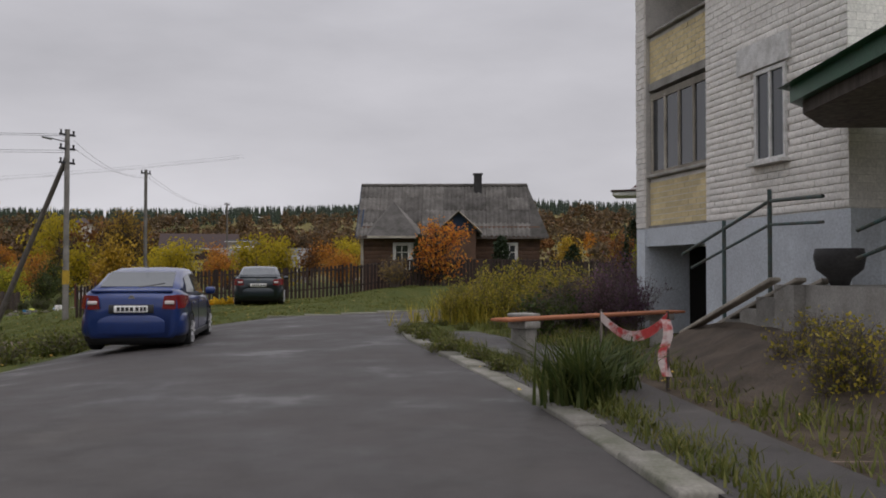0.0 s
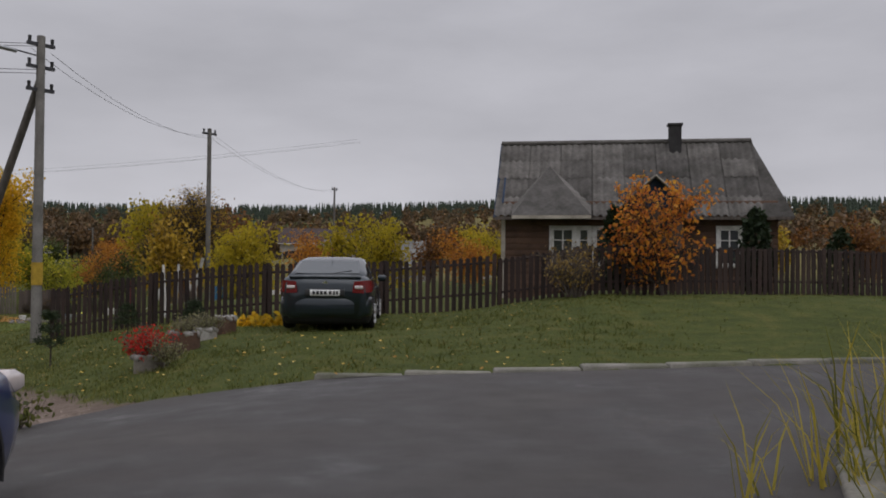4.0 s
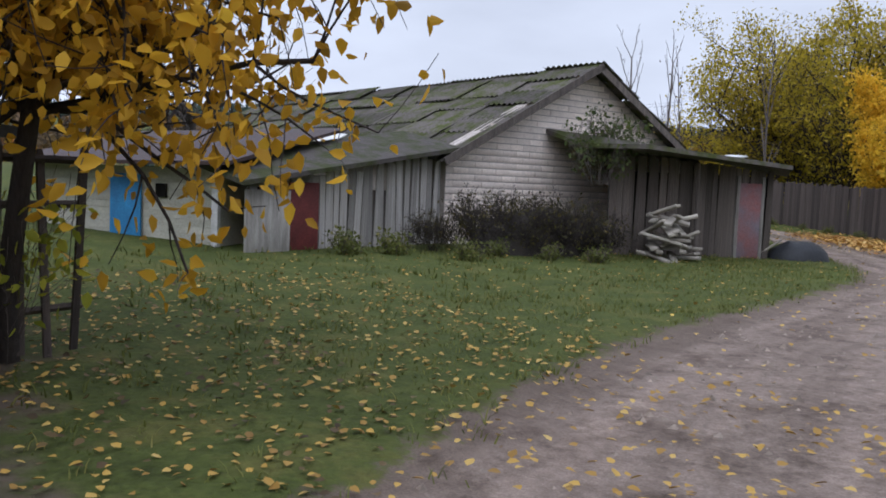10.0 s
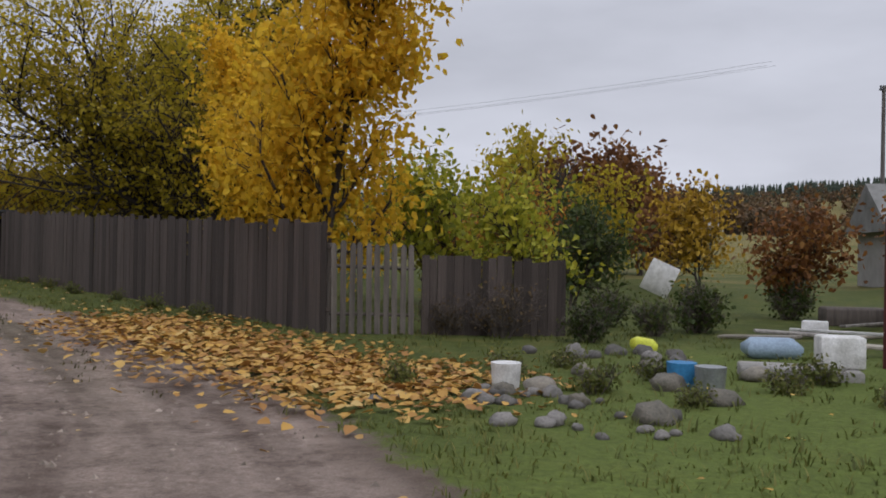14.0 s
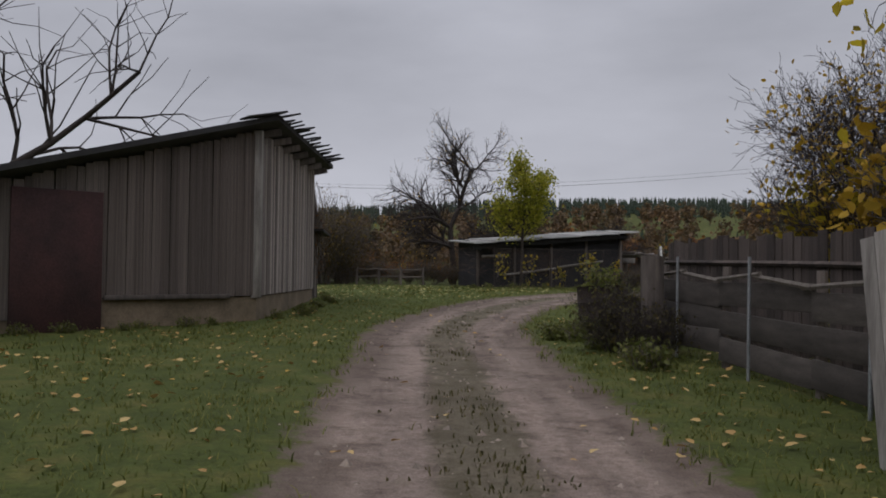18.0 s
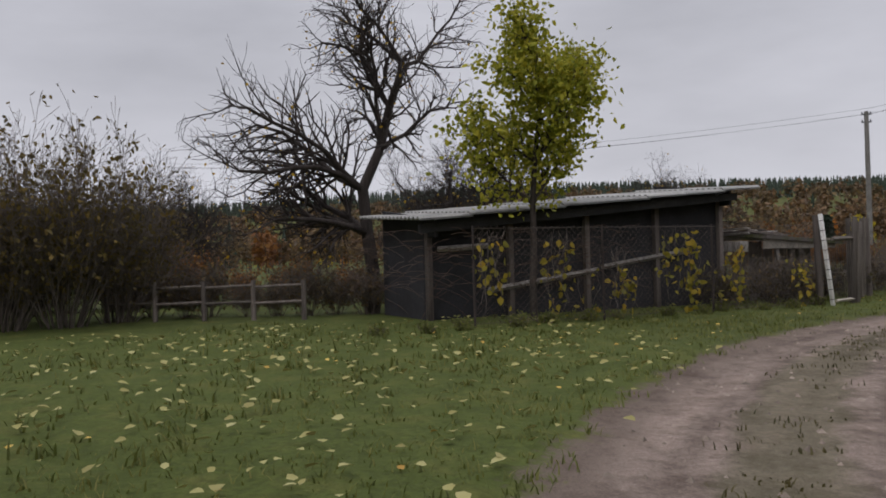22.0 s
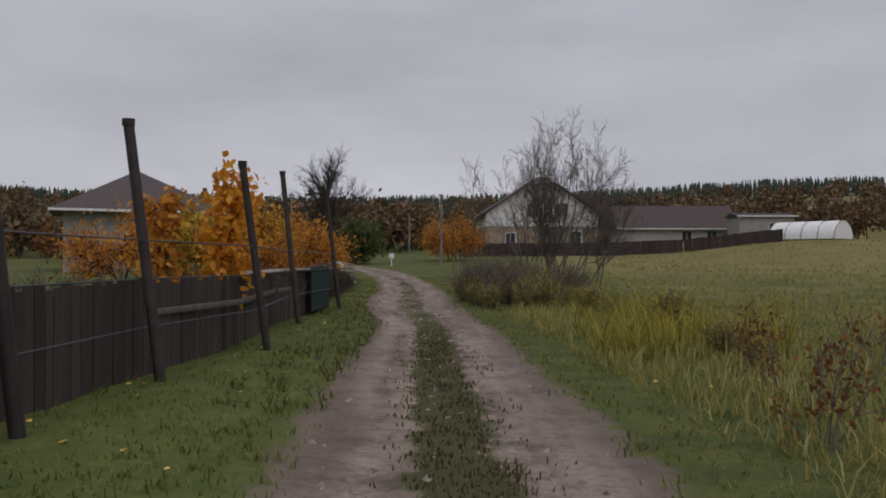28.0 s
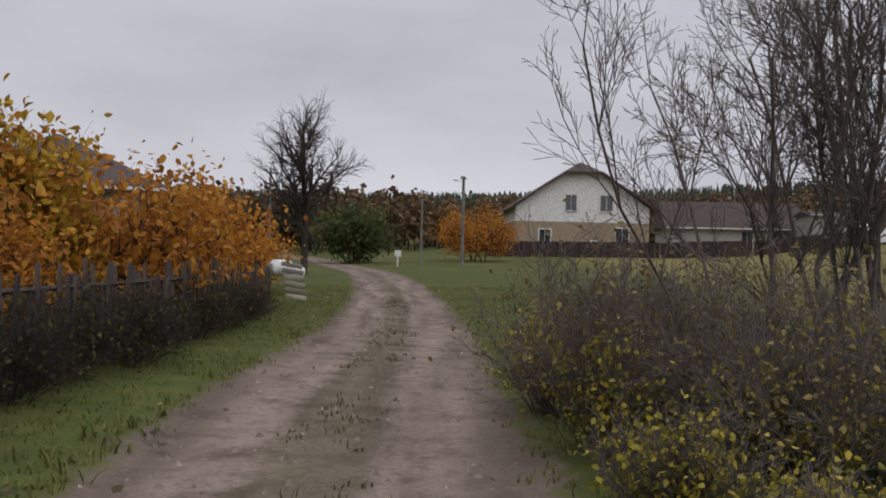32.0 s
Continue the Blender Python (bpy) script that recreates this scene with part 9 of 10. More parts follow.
for x, y in ((-7.9, 30.6), (-7.55, 30.9), (-8.3, 30.9)):
    bush("hosta", "yellow autumn hosta by the parked car", B_HOSTA, x, y, 0.6, group="hostas", category="plant")
pine_at = [(-10.85, 28.2, 0.85), (-11.2, 31.5, 0.6), (-9.6, 31.2, 0.5)]
for x, y, h in pine_at:
    rng = np.random.default_rng(int(y * 10))
    ob = thing("pine_sapling", "small dark pine sapling in the lawn", "conifer", pose(x, y, gz(x, y)), "pine saplings")
    sg, at = [((0, 0, -0.1), (0, 0, h), 0.018, 0.006)], []
    for k, z in enumerate((0.35, 0.6, 0.85)):
        for j in range(5):
            a = j * 1.26 + k
            q = np.array([math.cos(a) * 0.22 * (1.25 - z), math.sin(a) * 0.22 * (1.25 - z), (z + 0.14) * h])
            sg.append(((0, 0, z * h), tuple(q), 0.01, 0.004))
            at.append(q + rng.normal(0, 0.035, (55, 3)))
    at.append(np.array([0, 0, h]) + rng.normal(0, 0.05, (60, 3)))
    part("trunk", tubes(Geo(), sg, 5), M_BARK, ob)
    part("foliage", blades(Geo(), np.concatenate(at), 0.08, rng, -0.6, 0.16), M_THUJA, ob)
wwt = thing("whitewashed_stumps", "two whitewashed forked trunks behind the fence", "tree trunk")
for x, l in ((-12.22, -0.10), (-12.0, 0.10)):
    part("trunk", Geo().tube((x, 35.4, gz(x, 35.4) - 0.2), (x + l, 35.4, gz(x, 35.4) + 1.34), 0.042, 0.035, 8), M_LIME, wwt)

# by the garage and the barn
plant("golden_tree", "large golden-leaved tree with several dark trunks", "tree", T_GOLD, -23.0, 28.8, 0.82, 195)
B_HOP = make_bush(95, 1.7, 16, L_YGREEN, 260, 0.15, spread=0.1, lean=0.35, r=0.007, levels=1)
for x, y in ((-21.75, 27.0), (-22.2, 27.9), (-22.7, 28.7)):
    bush("lath_creeper", "yellow-green creeper on the lath fence", B_HOP, x, y, 0.65, group="creepers on the lath fence", category="creeper")
mid_tree("yellow", -33.5, 25.5, 5.5, "yellow trees behind the annex")
mid_tree("yellow", -38.0, 27.0, 6.0, "yellow trees behind the annex")
mid_tree("russet", -27.5, 19.5, 5.0, "yellow trees behind the annex")
scatter("dark_brush", "dark leafless brushwood heap before the barn gable", B_DARK, [(-29.9, 37.2), (-29.6, 37.9), (-29.5, 38.6), (-29.4, 39.3), (-29.2, 40.0), (-30.1, 38.3), (-29.9, 36.4)], 0.72, "brushwood before the barn", seed=5)
scatter("nettle_patch", "green nettles and weeds before the barn", B_WEED, [(-28.8, 36.2), (-28.9, 37.1), (-28.6, 38.0), (-28.4, 38.9), (-29.2, 35.2), (-29.4, 34.2)], 0.75, "weeds before the barn", "weeds", 6)
B_CLIMB = make_bush(96, 1.5, 20, L_GREEN, 900, 0.12, spread=0.14, lean=0.9, r=0.012)
bush("roof_climber", "dark green climber sprawling over the shed roof", B_CLIMB, -29.9, 40.2, 0.75, dz=1.5, category="creeper")
for k, (x, y, s) in enumerate(((-33.6, 44.3, 1.9), (-33.0, 45.0, 1.75), (-32.3, 45.4, 1.6), (-31.2, 46.9, 1.9), (-30.2, 43.4, 1.0))):
    plant("bare_sapling", "tall bare sapling growing by the shed", "sapling", T_SAPLING[k % 3], x, y, s, group="saplings by the shed") if k < 4 else None
plant("olive_tree", "big spreading tree with olive and yellow leaves", "tree", T_OLIVE, -40.4, 63.0, 1.24, 60)
plant("olive_tree", "big spreading tree with olive and yellow leaves", "tree", T_OLIVE, -43.8, 64.6, 1.2, 200)
plant("golden_maple", "slender golden maple behind the board fence", "tree", T_MAPLE, -31.3, 54.9, 1.0, 100)
plant("golden_maple", "slender golden maple behind the board fence", "tree", T_MAPLE, -34.8, 58.0, 0.9, 220)
ww = thing("whitewashed_tree", "yellow garden tree with a forked whitewashed trunk", "tree", pose(-20.3, 55.15, gz(-20.3, 55.15), 0, 0, 24))
part("trunk", tubes(Geo(), [((0, 0, -0.2), (0, 0, 0.55), 0.19, 0.165), ((0, 0, 0.55), (-0.02, 0, 1.0), 0.165, 0.15), ((-0.02, 0, 0.9), (-0.42, 0.05, 1.75), 0.115, 0.10), ((-0.42, 0.05, 1.75), (-0.85, 0.1, 2.65), 0.10, 0.085), ((-0.02, 0, 0.9), (0.22, 0.05, 1.8), 0.11, 0.095), ((0.22, 0.05, 1.8), (0.42, 0.15, 2.6), 0.095, 0.08)], 9), M_LIME, ww, "whitewashed forked trunk")
for x, y, z, q in ((-0.85, 0.1, 2.3, 0.5), (0.42, 0.15, 2.0, 0.74)):
    for name, me in zip(("limb", "crown"), T_WW):
        part(name, me, None, ww).matrix_local = pose(x, y, z, 0, 0, 130 + 90 * q * (x > 0)) @ Matrix.Diagonal((q, q, q, 1))
plant("bare_tree", "bare dark tree behind the gardens", "tree", T_BARE2, -36.5, 84.0, 0.8)
scatter("gate_shrub", "brown dry shrub beside the garden gate", B_DEAD, [(-28.9, 54.6), (-28.1, 55.4)], 0.6, "shrubs beside the gate", seed=8)
scatter("garden_shrub", "dull green shrub in the vegetable garden", B_GREEN, [(-26.9, 55.4), (-25.6, 58.2), (-26.3, 57.0), (-24.6, 62.4), (-21.4, 63.2), (-27.4, 58.2)], 0.8, "shrubs in the garden", seed=9)
scatter("garden_greens", "low leafy garden greens", B_WEED, [(-27.4 + 0.55 * k, 50.3 + 0.9 * ((k * 7) % 5) * 0.6) for k in range(17)], 0.55, "garden greens", "plants", 10)
scatter("dead_garden_stalks", "dried brown stalks in the garden", B_DEAD, [(-20.4, 54.6), (-18.0, 56.5), (-22, 58.5), (-18.6, 60)], 0.8, "dried stalks in the garden", "weeds", 11)

# along the board fence and the grey barn
scatter("fence_bush", "yellow-leaved bush growing over the board fence", B_GOLD, [(-46.9, 60.6), (-48.2, 61.0), (-49.4, 61.6), (-45.6, 60.2)], 1.35, "yellow bushes at the fence", seed=12)
plant("yellow_apple", "half-bare apple tree with yellow leaves behind the fence", "tree", make_tree("yellow_apple", 68, 4.6, 0.06, dict(BAREAPPLE, spread=(0.35, 0.7), lift=[0.08, 0.08, 0.04, 0.0]), L_DULLGOLD, 1500, 0.085, M_BARKDARK, 0.09, stems=3, lean=0.2), -49.2, 60.6, 1.0, 40)
bush("barrel_weed", "green weeds growing out of the rusty barrel", B_WEED, -53.3, 58.7, 1.0, dz=0.7, category="weeds")
scatter("post_weed", "green weeds round the dark gate post", B_WEED, [(-51.4, 57.6), (-50.6, 57.4), (-52.3, 58.0), (-49.2, 57.3), (-48.4, 57.0), (-51.9, 57.5)], 0.8, "weeds round the gate post", "weeds", 82)
scatter("verge_bush", "dark brown bush at the end of the board fence", B_DARK, [(-50.9, 58.2), (-51.6, 58.6), (-50.2, 57.6), (-52.3, 59.0), (-49.2, 57.7)], 0.62, "bushes at the fence end", seed=13)
scatter("foot_weed", "rough weeds along the foot of the fence", B_WEED, [(-33.0 - 1.5 * k, 54.1 + 0.52 * k - 0.005 * k * k) for k in range(11)], 0.45, "weeds along the fence", "weeds", 14)
T_BARE3 = make_tree("bare_tree", 66, 7.0, 0.2, dict(BAREAPPLE, kids=[2, 2, 2], ratio=0.68, spread=(0.6, 1.15), wander=0.2), L_BROWN, 80, 0.05, M_BARKDARK, stems=2, lean=0.25)
plant("bare_tree", "tall bare dark tree beyond the plank barn", "tree", T_BARE3, -76.6, 44.6, 2.7, 30)
rng = np.random.default_rng(97)
segs, at = [], []
for _ in range(170):
    u = rng.uniform(0, 1)
    p = np.array([-62.45 - 0.75 * u + rng.normal(0, 0.1), 54.42 + 0.2 * u + rng.normal(0, 0.1), rng.uniform(1.7, 2.75)])
    low = rng.uniform(0.1, 2.0)
    d = np.array([rng.normal(0, 0.12), rng.normal(0, 0.12), -1.0])
    while p[2] > low:
        q = p + d * 0.24 + rng.normal(0, 0.035, 3)
        segs.append((p, q, 0.007, 0.006))
        if rng.uniform() < 0.5:
            s = q + rng.normal(0, 0.13, 3)
            segs.append((q, s, 0.004, 0.002))
            at.append(s)
        p = q
    at.append(p)
vine = thing("barn_vine", "reddish bare vine hanging down the barn corner", "creeper")
part("stem", tubes(Geo(), segs, 4), M_TWIG, vine)
part("foliage", blades(Geo(), np.array(at), 0.055, rng), L_RUSSET, vine)
scatter("barn_foot_weed", "low weeds along the barn footing", B_WEED, [(-53.6 - 0.33 * k, 49.6 + 0.5 * k) for k in range(6)] + [(-56.4 - 0.8 * k, 53.5 + 0.22 * k) for k in range(8)], 0.36, "weeds along the footing", "weeds", 15)

# round the low shed
plant("apple_tree", "leafless dark apple tree behind the shed", "tree", T_APPLE, -75.8, 62.0, 1.0, 190, group="bare apple trees")
plant("apple_tree", "leafless dark apple tree behind the shed", "tree", T_BARE, -80.2, 65.0, 0.85, 150, group="bare apple trees")
plant("apple_tree", "leafless dark apple tree behind the shed", "tree", T_BARE, -79.3, 70.4, 0.72, 250, group="bare apple trees")
plant("apple_tree", "leafless dark apple tree behind the shed", "tree", T_BARE, -84.5, 58.5, 0.8, 320, group="bare apple trees")
plant("yellow_green_tree", "slim tree with yellow-green leaves by the fence", "tree", T_YG, -72.1, 63.85, 0.87, 80)
scatter("russet_hedge", "russet hedge bush beyond the grass", B_RUSSET, [(-79 - 1.3 * k, 53.5 + 0.9 * ((k * 5) % 4) - 0.4 * k) for k in range(10)] + [(-70.5, 49.5), (-72.5, 50), (-74.5, 50.5), (-68, 48.5)], 1.1, "russet hedge", seed=16)


def hop_vine(x, y, top, seed, n=70):
    """Leafy shoots hanging down one place of the wire fence."""
    r = np.random.default_rng(seed)
    segs, at = [], []
    for _ in range(9):
        p = np.array([x + r.normal(0, 0.03), y + r.normal(0, 0.14), gz(x, y) + top + r.normal(0, 0.06)])
        stop = gz(x, y) + r.uniform(0.1, top * 0.7)
        while p[2] > stop:
            q = p + np.array([r.normal(0, 0.03), r.normal(0, 0.06), -0.16])
            segs.append((p, q, 0.004, 0.004))
            at.append(q)
            p = q
    at = np.array(at)
    at = at[r.integers(0, len(at), n)] + r.normal(0, 0.05, (n, 3))
    ob = thing("hop_creeper", "yellowing hop creeper hanging on the chain-link fence", "creeper", group="hop creepers")
    tagged(part("stem", tubes(Geo(), segs, 3), M_TWIG, ob), kind="stuff")
    part("foliage", blades(Geo(), at, 0.12, r, 0.5, 0.75), L_HOP, ob)


M_RUSTVINE = worn("red_brown_vine", (0.10, 0.065, 0.048), (0.05, 0.035, 0.028), 0.9, 6, 40)
L_HOP = leafy("hop_leaf", [(0.10, 0.11, 0.02), (0.26, 0.23, 0.035), (0.44, 0.32, 0.04), (0.52, 0.28, 0.05)], trans=0.5)
for k, (x, y, top, n) in enumerate(((-71.75, 66.55, 1.55, 110), (-71.7, 65.5, 0.9, 26), (-71.6, 65.15, 1.2, 22), (-72.0, 67.9, 1.3, 60), (-71.5, 64.0, 1.4, 50), (-71.4, 62.8, 1.5, 40), (-72.15, 69.4, 1.1, 40))):
    hop_vine(x, y, top, 300 + k, n)
r = np.random.default_rng(311)
segs = []
for _ in range(170):
    p = np.array([-71.55 + r.normal(0, 0.1), r.uniform(60.2, 65.6), gz(-71.5, 63) + r.uniform(0.55, 1.5)])
    d = np.array([r.normal(0, 0.05), r.choice([-1, 1]) * r.uniform(0.5, 1), r.normal(0.0, 0.3)])
    for _ in range(r.integers(3, 7)):
        q = p + d * 0.16 + r.normal(0, 0.02, 3)
        segs.append((p, q, 0.0045, 0.0035))
        p, d = q, d + np.array([0, 0, -0.12])
tv = thing("vine_tangle", "dry brown vine tangle over the wire fence", "creeper")
tagged(part("stem", tubes(Geo(), segs, 3), M_RUSTVINE, tv), kind="stuff")
scatter("fence_weed", "rough weeds at the foot of the wire fence", B_WEED, [(-70.9 - 0.1 * k, 60.8 + 0.75 * k) for k in range(13)], 0.42, "weeds at the wire fence", "weeds", 18)
scatter("shed_stalks", "dry brown stalks behind the wire fence", B_DEAD, [(-72.9, 68.6), (-73.2, 69.5), (-73.3, 70.4), (-72.8, 69.9), (-73.6, 71.0)], 0.75, "dry stalks behind the wire fence", "weeds", 43)
scatter("shed_weed", "dark weeds in front of the collapsing shed", B_DARK, [(-73.2, 69.6), (-73.4, 70.6), (-73.9, 71.6), (-74.0, 72.6), (-73.0, 68.4)], 0.65, "weeds at the shed", "weeds", 19)

# along the pipe posts
scatter("thicket_foot", "green nettles at the foot of the thicket", B_WEED, [(-73.6 - 0.2 * k + 0.3 * (k % 2), 74.2 + 0.85 * k) for k in range(11)], 0.75, "nettles at the thicket", "weeds", 83)
scatter("fence_thicket", "dark tangled thicket along the pipe fence", B_WILLOWFOOT, [(-74.5 - 0.24 * k - 0.5 * (k % 3), 74.6 + 1.3 * k) for k in range(8)], 0.72, "thicket along the pipe fence", seed=20)
scatter("dead_thicket", "dry brown stalks along the pipe fence", B_DEAD, [(-75.4 - 0.24 * k - 0.5 * (k % 3), 74.8 + 1.2 * k) for k in range(26)], 0.8, "dry stalks along the pipe fence", "weeds", 21)
scatter("fence_tangle", "dark tangled scrub along the leaning picket fence", B_DARK, SCRUB_AT, 0.62, "scrub along the picket fence", seed=71)
scatter("low_scrub", "low dark scrub behind the pipe posts", B_DARK, [(-78.9 - 0.3 * k * 0.9, 87.5 + 1.7 * k) for k in range(11)], 0.6, "scrub behind the posts", seed=22)
for k, (x, y, s) in enumerate(((-75.5, 77.7, 1.05), (-76.2, 79.1, 1.25), (-76.7, 79.5, 1.3), (-77.0, 80.0, 1.2), (-76.5, 78.4, 0.95), (-75.9, 78.5, 1.1), (-76.6, 80.3, 1.05), (-76.0, 79.7, 1.15))):
    plant("bare_sapling", "tall bare sapling in the thicket", "sapling", T_SAPLING[k % 3], x, y, s, group="saplings in the thicket")
bush("bare_scrub", "leafless twiggy scrub in the thicket", B_TWIGS, -76.3, 79.3, 1.1)
bush("bare_scrub", "leafless twiggy scrub in the thicket", B_TWIGS, -77.4, 81.8, 1.0)
B_BIGLEAF = make_tree("post_maple", 99, 2.7, 0.025, dict(MAPLE, levels=2, ratio=0.26, kids=[3, 1], bare=[0.1, 0.1]), L_ORANGE, 900, 0.115, M_TWIG, 0.08)
B_BIGGOLD = make_tree("post_maple", 100, 2.7, 0.025, dict(MAPLE, levels=2, ratio=0.2, kids=[3, 1], bare=[0.35, 0.1]), leafy("orange_maple_leaf", [(0.36, 0.17, 0.03), (0.64, 0.27, 0.03), (0.80, 0.39, 0.04), (0.82, 0.49, 0.07)], trans=0.5), 900, 0.115, M_TWIG, 0.12)
plant("young_maple", "young maple with large orange-yellow leaves at the post", "tree", B_BIGGOLD, -79.25, 96.9, 1.3, 20)
plant("young_maple", "young maple with large orange-yellow leaves at the post", "tree", B_BIGLEAF, -79.4, 96.3, 1.1, 120)
for x, y, h, key in ((-87.5, 110, 3.0, "yellow"), (-85.6, 107.2, 2.4, "yellow"), (-89.8, 113, 3.4, "orange"), (-85.9, 112.6, 2.6, "orange"), (-87.6, 116.6, 3.6, "orange"), (-89.4, 120.8, 3.9, "orange"), (-91.2, 124.4, 3.8, "orange"), (-92.6, 128.2, 3.4, "orange"),
                     (-88.0, 116.0, 3.2, "yellow"), (-96.5, 120, 3.8, "orange"), (-93, 133, 3.0, "orange"), (-97.5, 128, 3.2, "russet")):
    mid_tree(key, x, y, h * 1.15, "autumn trees behind the picket fence")
plant("bare_tree", "dark bare tree beside the track", "tree", T_BARE2, -98.6, 150.0, 1.4, 77)
B_DOME = make_bush(101, 4.2, 46, L_GREEN, 3200, 0.45, spread=0.5, lean=0.8, r=0.04)
bush("evergreen_bush", "dark green rounded evergreen bush at the bend", B_DOME, -106.5, 178.0, 1.0)
for x, y, h in ((-96.8, 187, 6.4), (-99.0, 191, 6.6)):
    mid_tree("orange", x, y, h, "orange trees by the power pole")
wil = thing("bare_willow", "large leafless many-stemmed willow bush by the track", "bush", pose(-76.3, 114.2, gz(-76.3, 114.2)))
for k in range(24):
    stem = make_bush(200 + k, 4.6, 1, None, 0, 0.1, lean=0.66, levels=3, kids=(2, 3, 2), r=0.032, ratio=0.42, wander=0.11, bark=M_TWIG, sides=4)
    part("stem", stem[0], None, wil).matrix_local = pose(random.uniform(-0.8, 1.0), random.uniform(-0.7, 0.7), 0)
T_BIG2 = make_bush(103, 1.9, 34, leafy("withered_olive_leaf", [(0.06, 0.052, 0.022), (0.12, 0.095, 0.035), (0.20, 0.15, 0.05), (0.32, 0.23, 0.07)]), 1100, 0.07, lean=0.8, levels=2, r=0.012, spread=0.12)
for x, y in ((-77.9, 112.2), (-76.6, 112.0), (-77.4, 111.0), (-78.2, 113.6), (-75.6, 112.8), (-78.6, 115.4)):
    bush("undergrowth_bush", "brown tangled undergrowth round the willow", T_BIG2, x, y, 0.55, group="undergrowth round the willow")
scatter("willow_twigs", "brown twiggy shoots with withered leaves round the willow", B_WILLOWFOOT, [(-77.2, 111.6), (-77.0, 110.2), (-76.2, 109.8), (-75.6, 111.2), (-78.3, 111.6), (-78.6, 113.4)], 0.72, "shoots round the willow", seed=61)
scatter("willow_brush", "dull green and yellow weeds before the willow", B_YEL, [(-76.4, 108.6), (-77.2, 108.2), (-75.6, 107.6), (-77.6, 109.2), (-75.2, 109.2)], 0.6, "weeds before the willow", "weeds", seed=62)
scatter("willow_weed", "yellowing weeds round the willow", B_YEL, [(-78.0, 111.2), (-77.0, 110.6), (-78.8, 112.6), (-79.2, 114.4), (-76.2, 111.2), (-75.4, 112.0)], 0.75, "weeds round the willow", "weeds", 31)
scatter("far_hedge", "dense dark russet hedge beyond the grass", B_RUSSET, [(-79.6 - 0.9 * k, 52.0 + 0.75 * k - 0.05 * k * k) for k in range(9)], 1.25, "dark hedge", seed=32)
scatter("hedge_foot", "dark tangled scrub along the rail fence", B_DARK, [(-77.2 - 0.8 * k, 52.5 + 0.9 * k) for k in range(8)], 1.0, "scrub along the rail fence", seed=33)
scatter("apple_scrub", "brown dry scrub under the bare apple trees", B_DEAD, [(-77.5 + 0.25 * k, 57.3 + 0.55 * k) for k in range(9)], 0.7, "scrub under the apple trees", seed=51)
scatter("apple_hedge", "russet hedge behind the bare apple trees", B_RUSSET, [(-82.4 + 0.5 * k, 57.2 + 1.4 * k) for k in range(5)], 0.65, "hedge behind the apple trees", seed=52)
B_HEDGE = make_bush(105, 2.5, 44, leafy("dark_hedge_leaf", [(0.05, 0.042, 0.018), (0.10, 0.078, 0.026), (0.16, 0.115, 0.034), (0.26, 0.175, 0.045)]), 2600, 0.085, spread=0.16, lean=0.6, r=0.014)
scatter("corner_thicket", "dark brown thicket in the grass past the barn", B_HEDGE, [(-75.4, 55.2), (-75.9, 56.3), (-76.4, 57.4), (-74.9, 54.0), (-77.2, 55.2), (-77.6, 53.6)], 1.05, "thicket past the barn", seed=53)
scatter("plot_hedge", "russet hedge along the garden plots", B_RUSSET, [(-100.5 + 0.95 * k, 88.6 + 0.6 * k) for k in range(11)], 0.95, "hedge along the plots", seed=54)
plant("birch_tree", "young white-barked birch without leaves", "tree", T_BIRCH, -68.9, 92.2, 1.0, 200)
plant("birch_tree", "young white-barked birch without leaves", "tree", T_BIRCH, -60.5, 104.0, 1.1, 20)
mid_tree("orange", -54.0, 113.0, 3.8, "autumn trees in the field")
plant("apple_tree", "leafless dark apple tree in the field", "tree", T_BARE, -56.5, 110.5, 0.75, 33)
B_DOCK = make_bush(104, 1.0, 7, L_RUSSET, 260, 0.05, spread=0.04, lean=0.3, r=0.008, levels=1, ratio=0.3)
scatter("dock_stalks", "tall reddish-brown dock stalks in the grass", B_DOCK, [(-69.4, 88.6), (-69.8, 89.8), (-70.3, 88.9), (-71.4, 92.0), (-69.0, 94.0), (-71.8, 95.2), (-70.0, 98.0), (-66.8, 90.5), (-66.0, 97.0)], 0.95, "dock stalks in the field", "weeds", 23)
scatter("field_weed", "yellowed weed clump beside the track", B_YEL, [(-72.0, 97.6), (-73.6, 104.5), (-74.2, 106.4), (-72.6, 100.8), (-69.8, 91.2), (-74.6, 109.0), (-75.3, 110.4)], 0.55, "weeds beside the track", "weeds", 24)

# ---- grass, fallen leaves ----
rng = np.random.default_rng(77)


def strew(n, x0, x1, y0, y1):
    return np.c_[rng.uniform(x0, x1, n), rng.uniform(y0, y1, n)]


def along(n, near, far, lo=0, hi=None):
    """Places beside the track, between two distances from its middle, on both sides."""
    hi = len(TRACK) - 1 if hi is None else hi
    i = rng.integers(lo, hi, n)
    f = rng.uniform(0, 1, n)[:, None]
    p = TRACK[i] * (1 - f) + TRACK[i + 1] * f
    d = TRACK[i + 1] - TRACK[i]
    d /= np.linalg.norm(d, axis=1)[:, None]
    o = rng.uniform(near, far, n) * rng.choice([-1, 1], n)
    return p + np.c_[d[:, 1], -d[:, 0]] * o[:, None]


def free(p, clear=1.55):
    """Keep what lies off the road, the wheel tracks and the buildings."""
    lane, at = lane_of(p[:, 0], p[:, 1])
    keep = (np.abs(lane) > clear + rng.normal(0, 0.16, len(p))) & ~inside(ROAD_POLY, p[:, 0], p[:, 1])
    for poly in YARDS:
        keep &= ~inside(np.array(poly), p[:, 0], p[:, 1])
    return p[keep]


